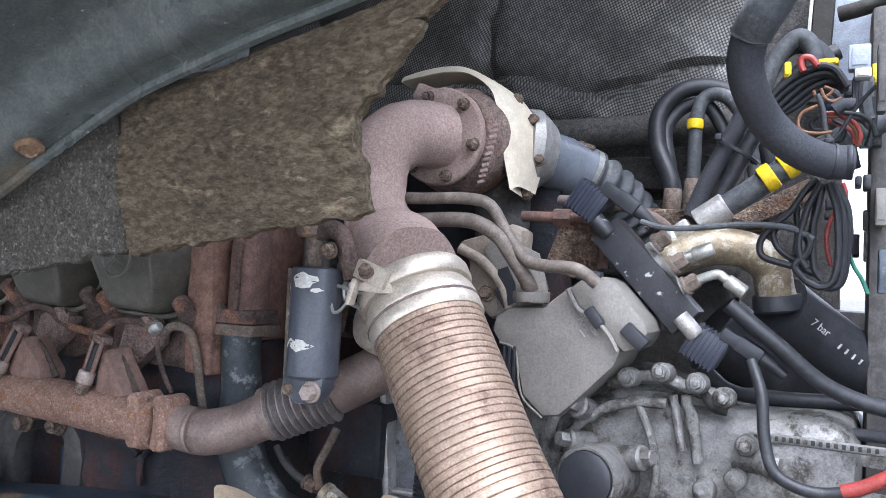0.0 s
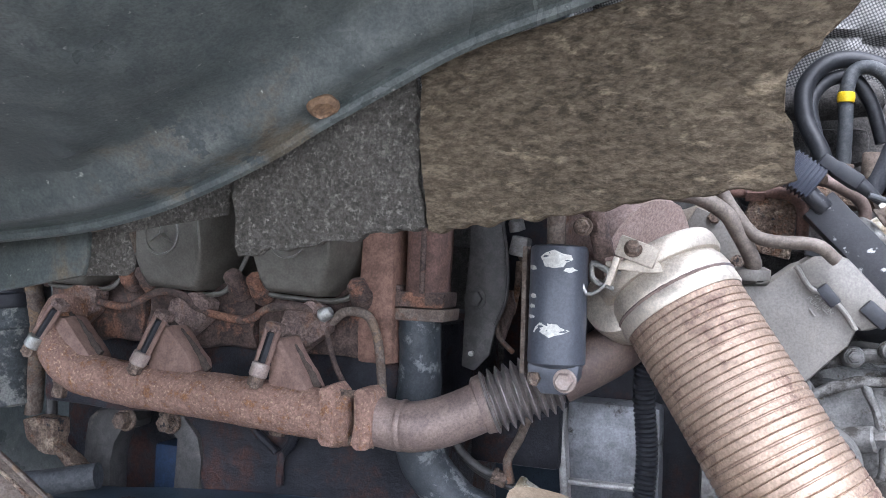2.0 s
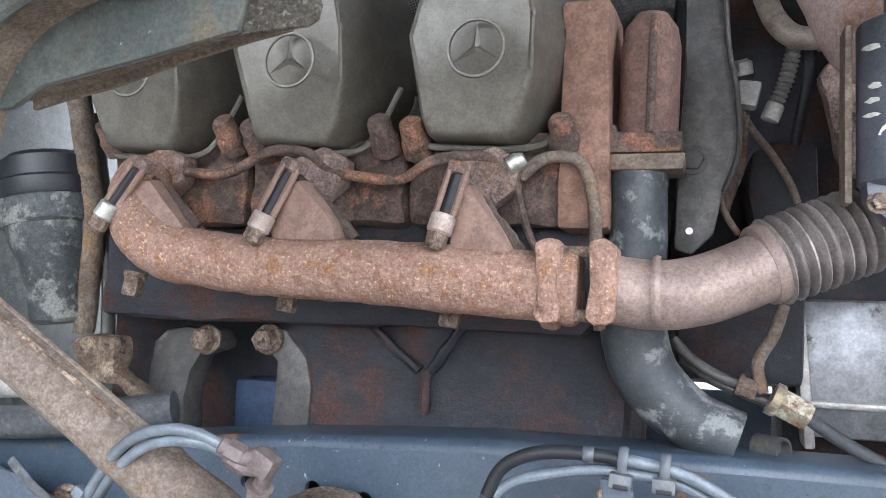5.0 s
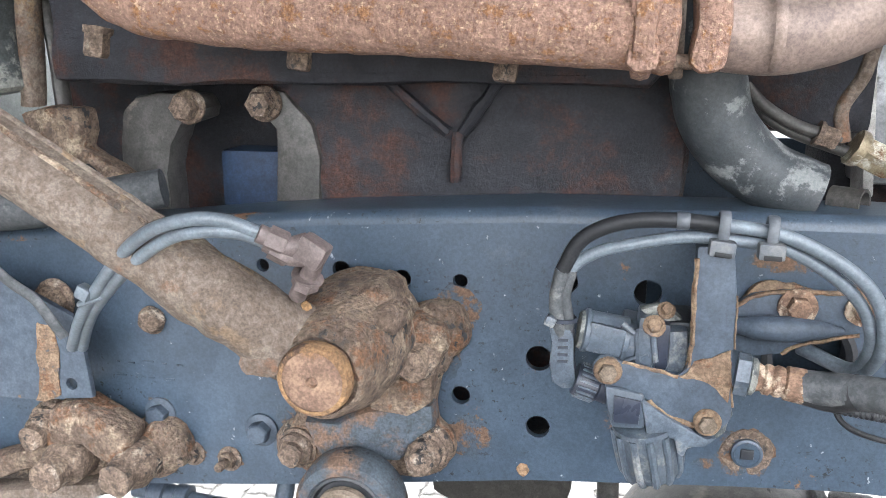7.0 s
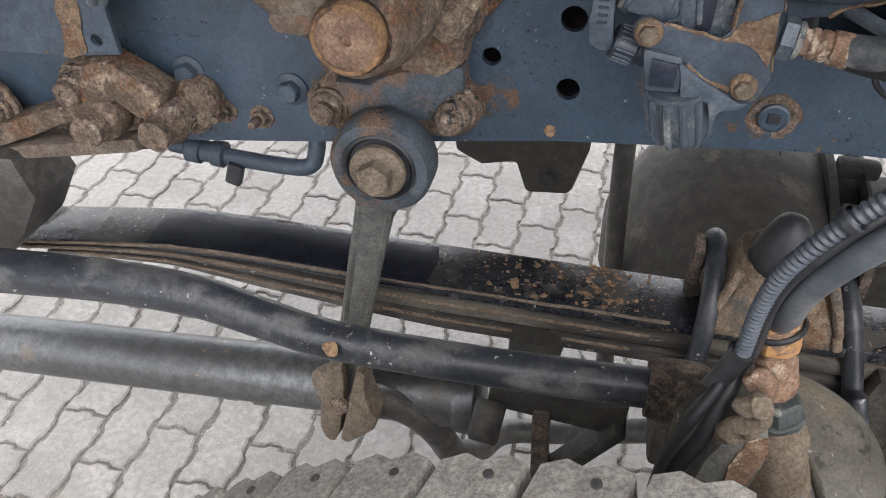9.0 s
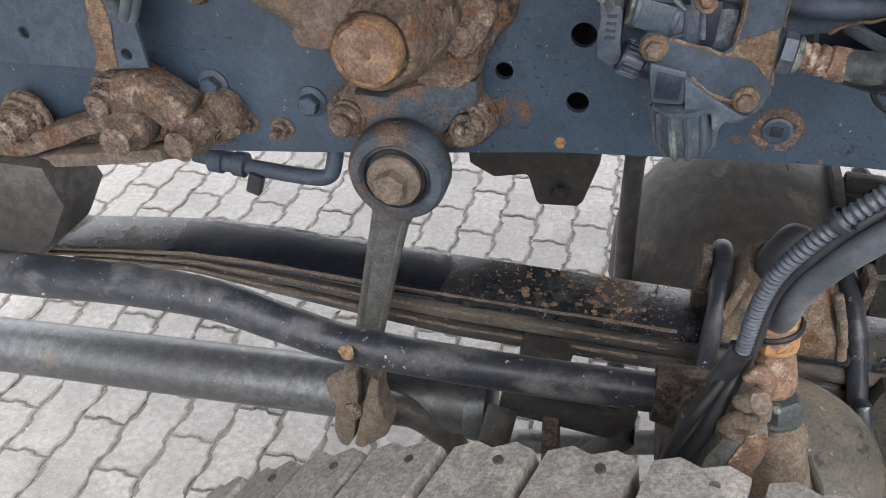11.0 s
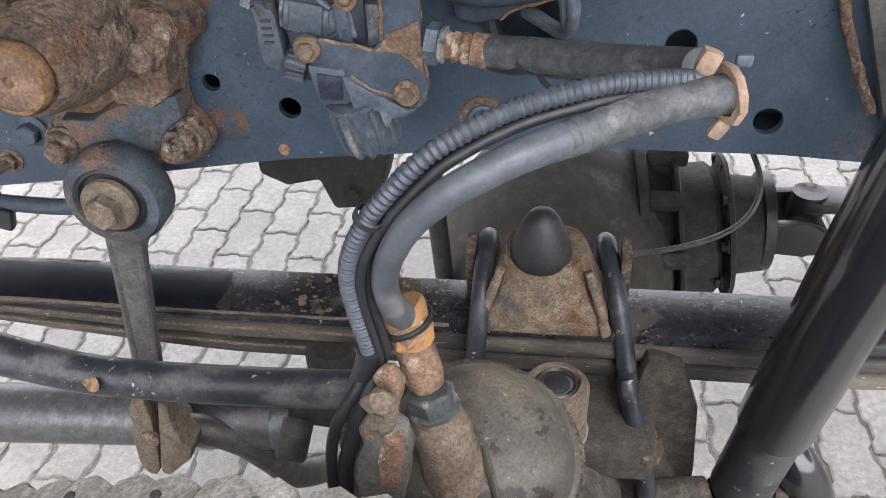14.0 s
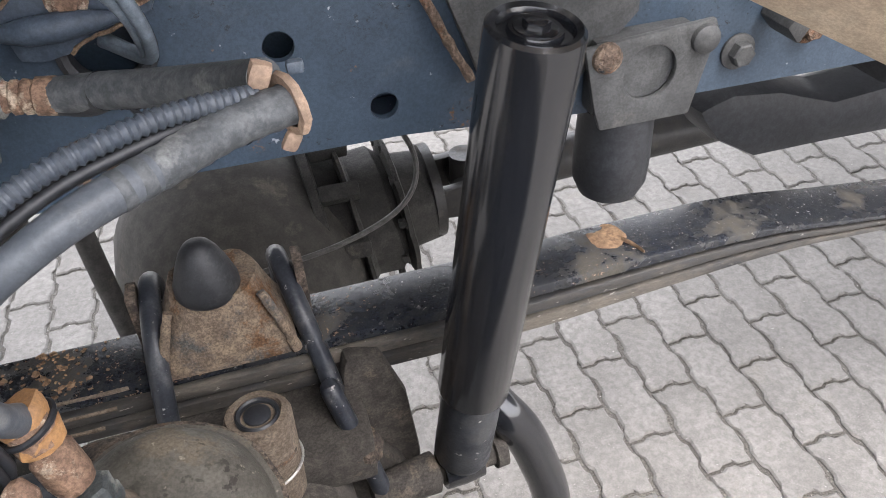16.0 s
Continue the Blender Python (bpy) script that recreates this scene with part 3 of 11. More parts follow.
def slab(bm, poly, depth, m, bevel=0.003, holes=()):
    """A plate: poly (u, v) in the plane of m, depth along m's z. holes: (u, v, radius)."""
    b = bmesh.new()
    edges = []

    def loop(pts):
        vs = [b.verts.new((x, y, 0)) for x, y in pts]
        for i in range(len(vs)):
            edges.append(b.edges.new((vs[i], vs[(i + 1) % len(vs)])))
    loop(poly)
    for x, y, r in holes:
        k = 20
        loop([(x + r * math.cos(2 * math.pi * j / k), y + r * math.sin(2 * math.pi * j / k)) for j in range(k)])
    if holes:
        bmesh.ops.triangle_fill(b, edges=edges, use_beauty=True)
    else:
        b.faces.new(list(b.verts))
    bmesh.ops.recalc_face_normals(b, faces=b.faces)
    ret = bmesh.ops.extrude_face_region(b, geom=b.faces[:])
    top = [g for g in ret["geom"] if isinstance(g, bmesh.types.BMVert)]
    bmesh.ops.translate(b, vec=(0, 0, depth), verts=top)
    bmesh.ops.recalc_face_normals(b, faces=b.faces)
    if bevel:
        es = [e for e in b.edges if len(e.link_faces) == 2 and e.calc_face_angle(0) > 0.9]
        if es:
            bmesh.ops.bevel(b, geom=es, offset=bevel, segments=2, affect="EDGES", profile=0.6, clamp_overlap=True)
    return merge(bm, b, m)


def xz(y):
    """Plane whose (u, v) are the world's x and z and whose depth runs towards the viewer's side, from y."""
    return Matrix(((1, 0, 0, 0), (0, 0, -1, y), (0, 1, 0, 0), (0, 0, 0, 1)))


def hexbolt(bm, c, axis, r, h, washer=1.5, stud=0.0, turn=0.0):
    """Washer, chamfered hexagon and, where asked, the stud's end."""
    m = frame_of(c, axis)
    if washer:
        lathe(bm, [(r * washer, 0), (r * washer, h * 0.18), (r * washer * 0.93, h * 0.24)], c, axis, 20)
    base = h * 0.22 if washer else 0
    rings = []
    for rr, hh in ((r, base), (r, h * 0.88), (r * 0.86, h)):
        rings.append([bm.verts.new(m @ Vector((math.cos(turn + math.pi / 3 * j) * rr, math.sin(turn + math.pi / 3 * j) * rr, hh))) for j in range(6)])
    for a, b in zip(rings, rings[1:]):
        for j in range(6):
            bm.faces.new((a[j], a[(j + 1) % 6], b[(j + 1) % 6], b[j]))
    bm.faces.new(rings[-1]), bm.faces.new(rings[0][::-1])
    if stud:
        lathe(bm, [(r * 0.55, h), (r * 0.55, h + stud * 0.85), (r * 0.45, h + stud)], c, axis, 12)
    return bm


def rough_up(bm, amount, size, seed=0):
    """Push vertices by noise: castings, mud and worn edges are not true."""
    off = Vector((seed * 3.1, seed * 1.7, seed * 2.3))
    for v in bm.verts:
        v.co += noise.noise_vector(v.co / size + off) * amount
    return bm


def thing(name, label, category, at, group="", kind=""):
    ob = new(name)
    ob.empty_display_size = 0.05
    ob.location = at
    return tagged(ob, label, category, group, kind)


def finish(bm, name, material, angle=38):
    bmesh.ops.recalc_face_normals(bm, faces=bm.faces)
    me = bpy.data.meshes.new(name)
    bm.to_mesh(me)
    bm.free()
    me.materials.append(M[material])
    for p in me.polygons:
        p.use_smooth = True
    me.set_sharp_from_angle(angle=radians(angle))
    return me


def root_of(ob):
    while ob.parent:
        ob = ob.parent
    return ob


def part(name, bm, material, parent, label=""):
    """Links bm, which is in the world's metres, as one mesh under a thing or a part."""
    at = root_of(parent).location
    bmesh.ops.translate(bm, vec=-at, verts=bm.verts)
    ob = new(name, finish(bm, name, material))
    ob.parent = parent
    return tagged(ob, label)


def single(name, bm, material, label, category, at, group="", kind=""):
    """A thing of one mesh."""
    bmesh.ops.translate(bm, vec=-Vector(at), verts=bm.verts)
    ob = new(name, finish(bm, name, material))
    ob.location = at
    return tagged(ob, label, category, group, kind)


def B():
    return bmesh.new()


# ---- ground ----
g = B()
R = 400.0
add(g, [(-R, -R, -0.0075), (R, -R, -0.0075), (R, R, -0.0075), (-R, R, -0.0075)], [(0, 1, 2, 3)])
ground = single("ground", g, "joint", "paved yard with sandy joints between grey concrete blocks", "ground", (0, 0, 0), kind="structure")

# ---- chassis rail ----
RAIL_X = (-2.4, -1.8, -1.32, -1.146, -0.9, -0.62, -0.4, -0.2, 0.2, 2.0)
RAIL_LOW = (0.925, 0.955, 1.002, 1.022, 1.056, 1.079, 1.076, 1.06, 1.053, 1.05)
RAIL_TOP = (1.22, 1.265, 1.306, 1.325, 1.339, 1.342, 1.342, 1.341, 1.34, 1.338)


def rail_low(x):
    return float(np.interp(x, RAIL_X, RAIL_LOW))


def rail_top(x):
    return float(np.interp(x, RAIL_X, RAIL_TOP))


rail = thing("chassis_rail", "dark blue-grey painted steel truck chassis rail with punched holes", "chassis rail", (-0.8, 0.98, 1.05))
xs = [-2.4 + 0.1 * i for i in range(45)]
web = [(x, rail_low(x)) for x in xs] + [(x, rail_top(x) - 0.014) for x in reversed(xs)]
HOLES = [(-1.030, 1.262, 0.0095), (-0.971, 1.263, 0.0075), (-0.892, 1.189, 0.013), (-0.891, 1.116, 0.012), (-0.970, 1.143, 0.0098),
         (-0.792, 1.262, 0.013), (-0.509, 1.188, 0.0145), (-0.419, 1.112, 0.014), (-1.093, 1.268, 0.0095), (-1.178, 1.268, 0.007),
         (-0.555, 1.105, 0.008), (-0.648, 1.213, 0.034), (-0.868, 1.268, 0.011), (-0.13, 1.21, 0.012), (-0.32, 1.2, 0.012), (-0.794, 1.121, 0.011),
         (-1.53, 1.2, 0.011), (0.2, 1.2, 0.014)]
b = slab(B(), web, 0.009, xz(0.981), 0, HOLES)
part("web", b, "rail", rail)
for nm, edge, sgn in (("top_flange", rail_top, 1), ("bottom_flange", rail_low, -1)):
    b, rows = B(), []
    for x in xs:
        z = edge(x)
        sec = [(0.972, z - 0.014 * sgn), (0.9728, z - 0.0085 * sgn), (0.976, z - 0.004 * sgn), (0.981, z - 0.001 * sgn), (0.986, z), (1.055, z),
               (1.055, z - 0.009 * sgn), (0.988, z - 0.009 * sgn), (0.981, z - 0.014 * sgn)]
        rows.append([b.verts.new((x, y, zz)) for y, zz in sec])
    for p, q in zip(rows, rows[1:]):
        for j in range(len(p)):
            k = (j + 1) % len(p)
            b.faces.new((p[j], p[k], q[k], q[j]))
    part(nm, b, "rail", rail)
for x, z in ((-1.309, 1.091), (-1.189, 1.083)):
    part("bolt", hexbolt(B(), (x, 0.972, z), (0, -1, 0), 0.0125, 0.016, 1.5, 0.0, 0.3), "bracket_paint", rail)
for x, z in ((-1.273, 1.046), (-1.229, 1.044)):
    part("stud", hexbolt(B(), (x, 0.972, z), (0, -1, 0.1), 0.0095, 0.012, 1.5, 0.018, 0.2), "rust_bolt", rail, "small rusty stud with nut")
b = lathe(B(), [(0.0145, 0), (0.0145, 0.004), (0.012, 0.005), (0.0115, 0.004)], (-0.692, 0.971, 1.11), (0, -1, 0), 28)
plug = part("plug", b, "rail", rail)
b = box(B(), (-0.692, 0.9665, 1.11), (0.012, 0.003, 0.01), None, 0.001)
part("slot", b, "plastic", plug)
b = rough_up(lathe(B(), [(0.024, 0), (0.023, 0.0012), (0.0145, 0.0014)], (-0.692, 0.9722, 1.11), (0, -1, 0), 28), 0.004, 0.01, 3)
part("rust_ring", b, "rust_bolt", rail, "ring of rust round the plug")
for x, z, r in ((-0.905, 1.067, 0.007), (-1.20, 1.316, 0.0), (-0.68, 1.325, 0.0)):
    if r:
        part("rust_spot", rough_up(lathe(B(), [(r, 0), (r * 0.8, 0.0015)], (x, 0.972, z), (0, -1, 0), 14), 0.002, 0.006, x), "plug", rail, "small rust spot")


def stain(x, z, rx, rz, seed, owner, y=0.9716):
    """Ragged crust of rust, a fraction of a millimetre proud of the paint."""
    b = B()
    mid = b.verts.new((x, y - 0.0006, z))
    rim = []
    for k in range(36):
        a = 2 * math.pi * k / 36
        r = 1 + 0.45 * noise.noise(Vector((2.2 * math.cos(a), 2.2 * math.sin(a), seed * 3.1))) + 0.22 * noise.noise(Vector((7 * math.cos(a), 7 * math.sin(a), seed)))
        rim.append(b.verts.new((x + rx * r * math.cos(a), y - 0.0003, z + rz * r * math.sin(a))))
    for k in range(36):
        b.faces.new((mid, rim[k], rim[(k + 1) % 36]))
    part("rust_stain", b, "rail_rust", owner, "ragged rust stain")


for k, (x, z, rx, rz) in enumerate(((-0.972, 1.235, 0.022, 0.024), (-0.982, 1.185, 0.012, 0.026), (-0.962, 1.098, 0.022, 0.024), (-1.03, 1.066, 0.04, 0.014), (-1.15, 1.1, 0.018, 0.02),
                                    (-1.247, 1.246, 0.02, 0.018), (-1.309, 1.09, 0.02, 0.016), (-1.273, 1.046, 0.017, 0.012), (-1.229, 1.044, 0.015, 0.012), (-0.693, 1.108, 0.027, 0.024), (-0.73, 1.094, 0.01, 0.006),
                                    (-0.61, 1.264, 0.026, 0.016), (-0.675, 1.298, 0.034, 0.01), (-0.7, 1.323, 0.03, 0.005), (-1.2, 1.307, 0.02, 0.005))):
    stain(x, z, rx, rz, k, rail)
part("inner_plate", box(B(), (-0.56, 1.045, 1.19), (0.46, 0.004, 0.22), None, 0), "rail", rail)
part("weld_bolt", hexbolt(B(), (-1.247, 0.972, 1.246), (0, -1, 0), 0.012, 0.012, 1.6), "bracket_paint", rail)

# Second rail on the other side of the truck, and the crossing member between them.
b = B()
box(b, (-0.2, 1.79, 1.2), (4.4, 0.07, 0.27), None, 0.01)
single("chassis_rail", b, "rail", "blue-grey chassis rail on the far side of the engine", "chassis rail", (-0.2, 1.79, 1.065))

# ---- stabiliser bracket, torque tube and link ----
brk = thing("link_bracket", "rusty cast bracket with flaking blue paint bolted to the chassis rail", "bracket", (-1.05, 0.972, 1.1))


def casting(poly, front, back, bevel, cuts, amount, seed):
    """Rough cast plate between two depths, its rims well rounded."""
    b = slab(B(), poly, back - front, xz(back), bevel)
    bmesh.ops.subdivide_edges(b, edges=[e for e in b.edges if e.calc_length() > 0.018], cuts=cuts, use_grid_fill=True)
    return rough_up(rough_up(b, amount, 0.03, seed), amount * 0.4, 0.009, seed + 3)


part("plate", casting([(-1.1173, 1.2341), (-1.1037, 1.2469), (-1.0831, 1.2559), (-1.0564, 1.2603), (-1.0365, 1.2566), (-1.0313, 1.2393), (-1.009, 1.2397), (-0.9831, 1.2337), (-0.9703, 1.2178), (-0.9723, 1.1989), (-0.9845, 1.1834), (-0.9901, 1.1591), (-0.9923, 1.1375), (-0.9882, 1.1211), (-0.9746, 1.1048), (-0.9732, 1.0856), (-0.9862, 1.0657), (-1.0123, 1.0559), (-1.0712, 1.0544), (-1.1224, 1.0485), (-1.1507, 1.059), (-1.1562, 1.0856), (-1.1432, 1.1133), (-1.1327, 1.1272), (-1.1333, 1.1771), (-1.1205, 1.2138)], 0.948, 0.9715, 0.008, 2, 0.003, 1), "rust_cast", brk)
C8 = Vector((-1.0617, 0.803, 1.2196))
b = lathe(B(), [(0.06, 0.147), (0.059, 0.12), (0.056, 0.09), (0.052, 0.06), (0.046, 0.036), (0.0415, 0.022), (0.038, 0.0145), (0.0345, 0.0125), (0.031, 0.0165)], C8, (0, 1, 0), 44)
boss = part("boss", rough_up(rough_up(b, 0.003, 0.03, 2), 0.0012, 0.008, 5), "rust_cast", brk)
b = lathe(B(), [(0.03, 0.02), (0.0302, 0.006), (0.0288, 0.001), (0.024, -0.0012), (0.012, -0.0016), (0.0055, -0.0012), (0.0045, 0.003), (0.001, 0.0035)], C8, (0, 1, 0), 44)
part("cap", rough_up(b, 0.0009, 0.009, 5), "cap_rust", boss, "round rusty end cap with a centre mark")
b = lathe(B(), [(0.0305, 0.014), (0.0318, 0.012), (0.0318, 0.004), (0.0298, -0.001), (0.0275, -0.0018), (0.0262, -0.0014)], C8, (0, 1, 0), 44, False)
part("cap_rim", rough_up(b, 0.0006, 0.012, 6), "rust_orange", boss, "orange rusted rim")
part("saddle", casting([(-1.0902, 1.2456), (-1.0784, 1.263), (-1.0581, 1.2734), (-1.0364, 1.2767), (-1.0182, 1.2729), (-1.0145, 1.256), (-1.022, 1.2411), (-1.0318, 1.2288), (-1.0399, 1.2079), (-1.0555, 1.2174), (-1.0735, 1.2294), (-1.0889, 1.232)], 0.88, 0.955, 0.014, 3, 0.004, 7), "rust_cast", brk)
part("arm", casting([(-1.0571, 1.2194), (-1.0289, 1.238), (-1.003, 1.2419), (-0.9784, 1.2329), (-0.9718, 1.2126), (-0.9858, 1.1855), (-0.989, 1.1502), (-1.0141, 1.1357), (-1.0544, 1.1379), (-1.0588, 1.1746)], 0.92, 0.955, 0.012, 3, 0.004, 11), "rust_cast", brk)
part("lower_web", casting([(-1.1271, 1.1183), (-1.088, 1.1203), (-1.0575, 1.1358), (-0.9913, 1.147), (-0.9867, 1.123), (-1.0053, 1.1086), (-1.0221, 1.085), (-1.1028, 1.0733), (-1.1165, 1.0929)], 0.93, 0.955, 0.007, 3, 0.003, 9), "rust_blue", brk)
part("saddle_bolt", rough_up(lathe(B(), [(0.014, 0.02), (0.0135, 0.0), (0.009, -0.008), (0.004, -0.012)], (-1.0191, 0.872, 1.2524), (0.1, 1, 0), 14), 0.003, 0.01, 4), "rust_cast", brk)


def stacked_bolt(tip, base_y, r, seed, owner):
    """Long stud in a caked nut over two washers, square to the rail."""
    t = Vector(tip)
    n = base_y - t.y
    b = lathe(B(), [(r * 1.75, n), (r * 1.7, n - 0.006), (r * 1.45, n - 0.009), (r * 1.42, n - 0.015), (r * 1.2, n - 0.0165), (r * 1.16, n * 0.38), (r * 1.0, n * 0.32), (r * 0.86, n * 0.26), (r * 0.84, 0.002), (r * 0.7, 0.0), (r * 0.1, -0.0005)], t, (0, 1, 0), 22)
    return part("bolt", rough_up(rough_up(b, 0.002, 0.014, seed), 0.0012, 0.005, seed + 2), "rust_bolt", owner, "large rust-caked bolt with washers")


stacked_bolt((-1.0038, 0.9, 1.1964), 0.95, 0.0175, 1, brk)
stacked_bolt((-0.9995, 0.91, 1.0932), 0.952, 0.0155, 2, brk)
stacked_bolt((-1.1383, 0.925, 1.0797), 0.96, 0.0155, 3, brk)
part("lug", rough_up(lathe(B(), [(0.03, 0.03), (0.029, 0.01), (0.024, 0.002), (0.01, 0.0)], (-0.9891, 0.94, 1.2163), (0, 1, 0), 24), 0.004, 0.016, 4), "rust_cast", brk)

tubeb = thing("torque_tube", "large dusty rust-stained steel tube with a folded seam", "tube", (-1.2, 0.8, 1.24))
A0, A1 = Vector((-1.125, 0.823, 1.2663)), Vector((-2.0, 0.7162, 1.8624))
d = (A1 - A0).normalized()
nrm = Vector((0, -1, 0)).cross(d).normalized()
if nrm.z < 0:
    nrm = -nrm
b = tube(B(), [A0.lerp(A1, 0.25 * k) for k in range(5)], 0.029, 26, 14)
part("barrel", rough_up(rough_up(b, 0.0012, 0.03, 1), 0.0006, 0.008, 2), "rust_tube", tubeb)
for off, dy, w, mt in ((0.0275, 0.003, 0.0042, "rust_tube"), (0.0245, -0.013, 0.0035, "rust_cast")):
    p0, p1 = A0.lerp(A1, 0.09) + nrm * off + Vector((0, dy, 0)), A1 + nrm * off + Vector((0, dy, 0))
    part("seam", rough_up(tube(B(), [p0.lerp(p1, 0.2 * k) for k in range(6)], w, 8, 8), 0.001, 0.02, 3), mt, tubeb)
b = tube(B(), [A0.lerp(A1, 0.13), A0.lerp(A1, 0.07), A0.lerp(A1, 0.02), (-1.0998, 0.845, 1.2403), (-1.0846, 0.885, 1.2248)], [0.0292, 0.031, 0.033, 0.034, 0.034], 26, 10)
part("neck", rough_up(rough_up(b, 0.0035, 0.022, 6), 0.001, 0.007, 2), "rust_tube", tubeb)
part("foot", casting([(-1.1375, 1.2289), (-1.13, 1.2414), (-1.1043, 1.2482), (-1.0896, 1.2474), (-1.0888, 1.2338), (-1.093, 1.2195), (-1.1035, 1.2135), (-1.1248, 1.2147)], 0.808, 0.85, 0.014, 2, 0.003, 5), "rust_tube", tubeb)
b = tube(B(), [(-1.0817, 0.85, 1.2694), (-1.0862, 0.84, 1.2642), (-1.0873, 0.836, 1.2565), (-1.082, 0.834, 1.2496), (-1.0717, 0.84, 1.2435)], [0.005, 0.006, 0.005], 8, 6)
part("yoke_lip", rough_up(b, 0.001, 0.01, 4), "rust_orange", tubeb)

link = thing("stabiliser_link", "blue-grey and rusty drop link with a large round eye", "link rod", (-1.16, 0.92, 0.58))
E0, E1 = Vector((-1.0665, 0.905, 1.048)), Vector((-1.162, 0.965, 0.605))
b = lathe(B(), [(0.037, 0.0), (0.05, 0.0), (0.0545, 0.006), (0.0545, 0.03), (0.05, 0.038), (0.04, 0.04), (0.037, 0.036)], E0 + Vector((0, 0.02, 0)), (0, -1, 0), 40, False)
eye = part("eye", b, "rust_blue", link)
b = lathe(B(), [(0.0385, 0.0), (0.0385, 0.036), (0.035, 0.038), (0.032, 0.034), (0.026, 0.034)], E0 + Vector((0, 0.02, 0)), (0, -1, 0), 36)
part("bushing", b, "rubber", eye, "dark rubber bushing")
b = lathe(B(), [(0.029, 0.0), (0.029, 0.007), (0.026, 0.01)], E0 + Vector((0, -0.018, 0)), (0, -1, 0), 32)
hexbolt(b, E0 + Vector((0, -0.028, 0)), (0, -1, 0), 0.0178, 0.017, 0, 0, 0.5)
part("bolt", rough_up(b, 0.0006, 0.008, 2), "mud_tan", eye, "dusty hexagon bolt head")
dv = (E1 - E0).normalized()
b = tube(B(), [E0 + dv * 0.042, E0 + dv * 0.075, E0 + dv * 0.16, E1 - dv * 0.03], [0.033, 0.0215, 0.0195, 0.016], 12, 6, flat=0.62, side=(1, 0, 0))
rod = part("rod", b, "link_steel", link)
for s in (-1, 1):
    p0, p1 = E0 + dv * 0.06 + Vector((0.0165 * s, -0.006, 0)), E1 - dv * 0.02 + Vector((0.0125 * s, -0.006, 0))
    part("ridge", tube(B(), [p0, p0.lerp(p1, 0.5), p1], 0.0055, 8, 5), "link_steel", rod)
b = lathe(B(), [(0.03, 0), (0.037, 0.005), (0.037, 0.03), (0.03, 0.036)], E1 + Vector((0.0, 0.03, 0)), (0.35, -1, 0), 28)
foot = part("lower_eye", rough_up(b, 0.002, 0.02, 1), "link_steel", link)
part("clevis_disc", rough_up(lathe(B(), [(0.02, 0.0), (0.036, 0.003), (0.038, 0.01), (0.036, 0.022), (0.02, 0.026)], E1 + Vector((-0.022, -0.01, 0.012)), (0.5, 0.8, 0), 26), 0.002, 0.02, 4), "mud_tan", link)
for k, poly in enumerate(([(-1.167, 0.7008), (-1.1431, 0.7116), (-1.1431, 0.6699), (-1.149, 0.6232), (-1.1558, 0.5714), (-1.1667, 0.5499), (-1.1808, 0.5559), (-1.1872, 0.5827), (-1.1811, 0.6315)], [(-1.1238, 0.7101), (-1.1108, 0.7049), (-1.113, 0.6649), (-1.105, 0.6314), (-1.0969, 0.6205), (-1.1053, 0.5956), (-1.1252, 0.5762), (-1.1456, 0.5562), (-1.1567, 0.5599), (-1.1465, 0.6055)])):
    part("clevis_cheek", casting(poly, 0.925 - 0.004 * k, 0.965, 0.006, 1, 0.0015, k), "mud_tan", link)
part("pin", rough_up(lathe(B(), [(0.014, 0), (0.0135, 0.006), (0.008, 0.009)], (-1.1527, 0.925, 0.6343), (0, -1, 0.1), 16), 0.001, 0.008), "rust_bolt", link)

b = tube(B(), [(-1.165, 0.955, 0.612), (-1.11, 0.975, 0.60), (-1.06, 0.985, 0.572), (-1.03, 1.0, 0.52), (-1.012, 1.04, 0.43), (-0.985, 1.11, 0.36), (-0.95, 1.2, 0.31), (-0.85, 1.24, 0.29), (-0.68, 1.24, 0.34)], 0.0225, 16, 8)
single("stabiliser_bar", b, "dark_steel", "dark steel stabiliser bar end curving down behind the tyre", "stabiliser bar", (-1.0, 1.1, 0.33))

b = tube(B(), [(-2.3, 0.87, 0.83), (-1.95, 0.85, 0.85), (-1.7, 0.84, 0.865), (-1.539, 0.83, 0.877), (-1.386, 0.83, 0.889), (-1.27, 0.83, 0.887), (-1.19, 0.83, 0.869), (-1.10, 0.83, 0.853),
               (-0.921, 0.83, 0.853), (-0.744, 0.83, 0.862)], [0.0275, 0.0275, 0.0275, 0.0268, 0.0255, 0.024, 0.0228, 0.022, 0.0215, 0.0215], 22, 8)
dl = thing("drag_link", "black painted cranked steel steering rod with chipped paint", "steering rod", (-1.0, 0.83, 0.83))
part("rod", b, "bar_paint", dl)
part("rust_chip", rough_up(lathe(B(), [(0.009, 0), (0.007, 0.0012)], (-1.104, 0.8045, 0.866), (0, -0.9, 0.5), 12), 0.003, 0.008, 2), "plug", dl, "rust-coloured paint chip")
b = lathe(B(), [(0.03, 0), (0.034, 0.02), (0.034, 0.05), (0.026, 0.07), (0.02, 0.075)], (-0.77, 0.83, 0.861), (1, 0, 0), 22)
part("end", b, "axle_rust", dl, "rusty clamped rod end")

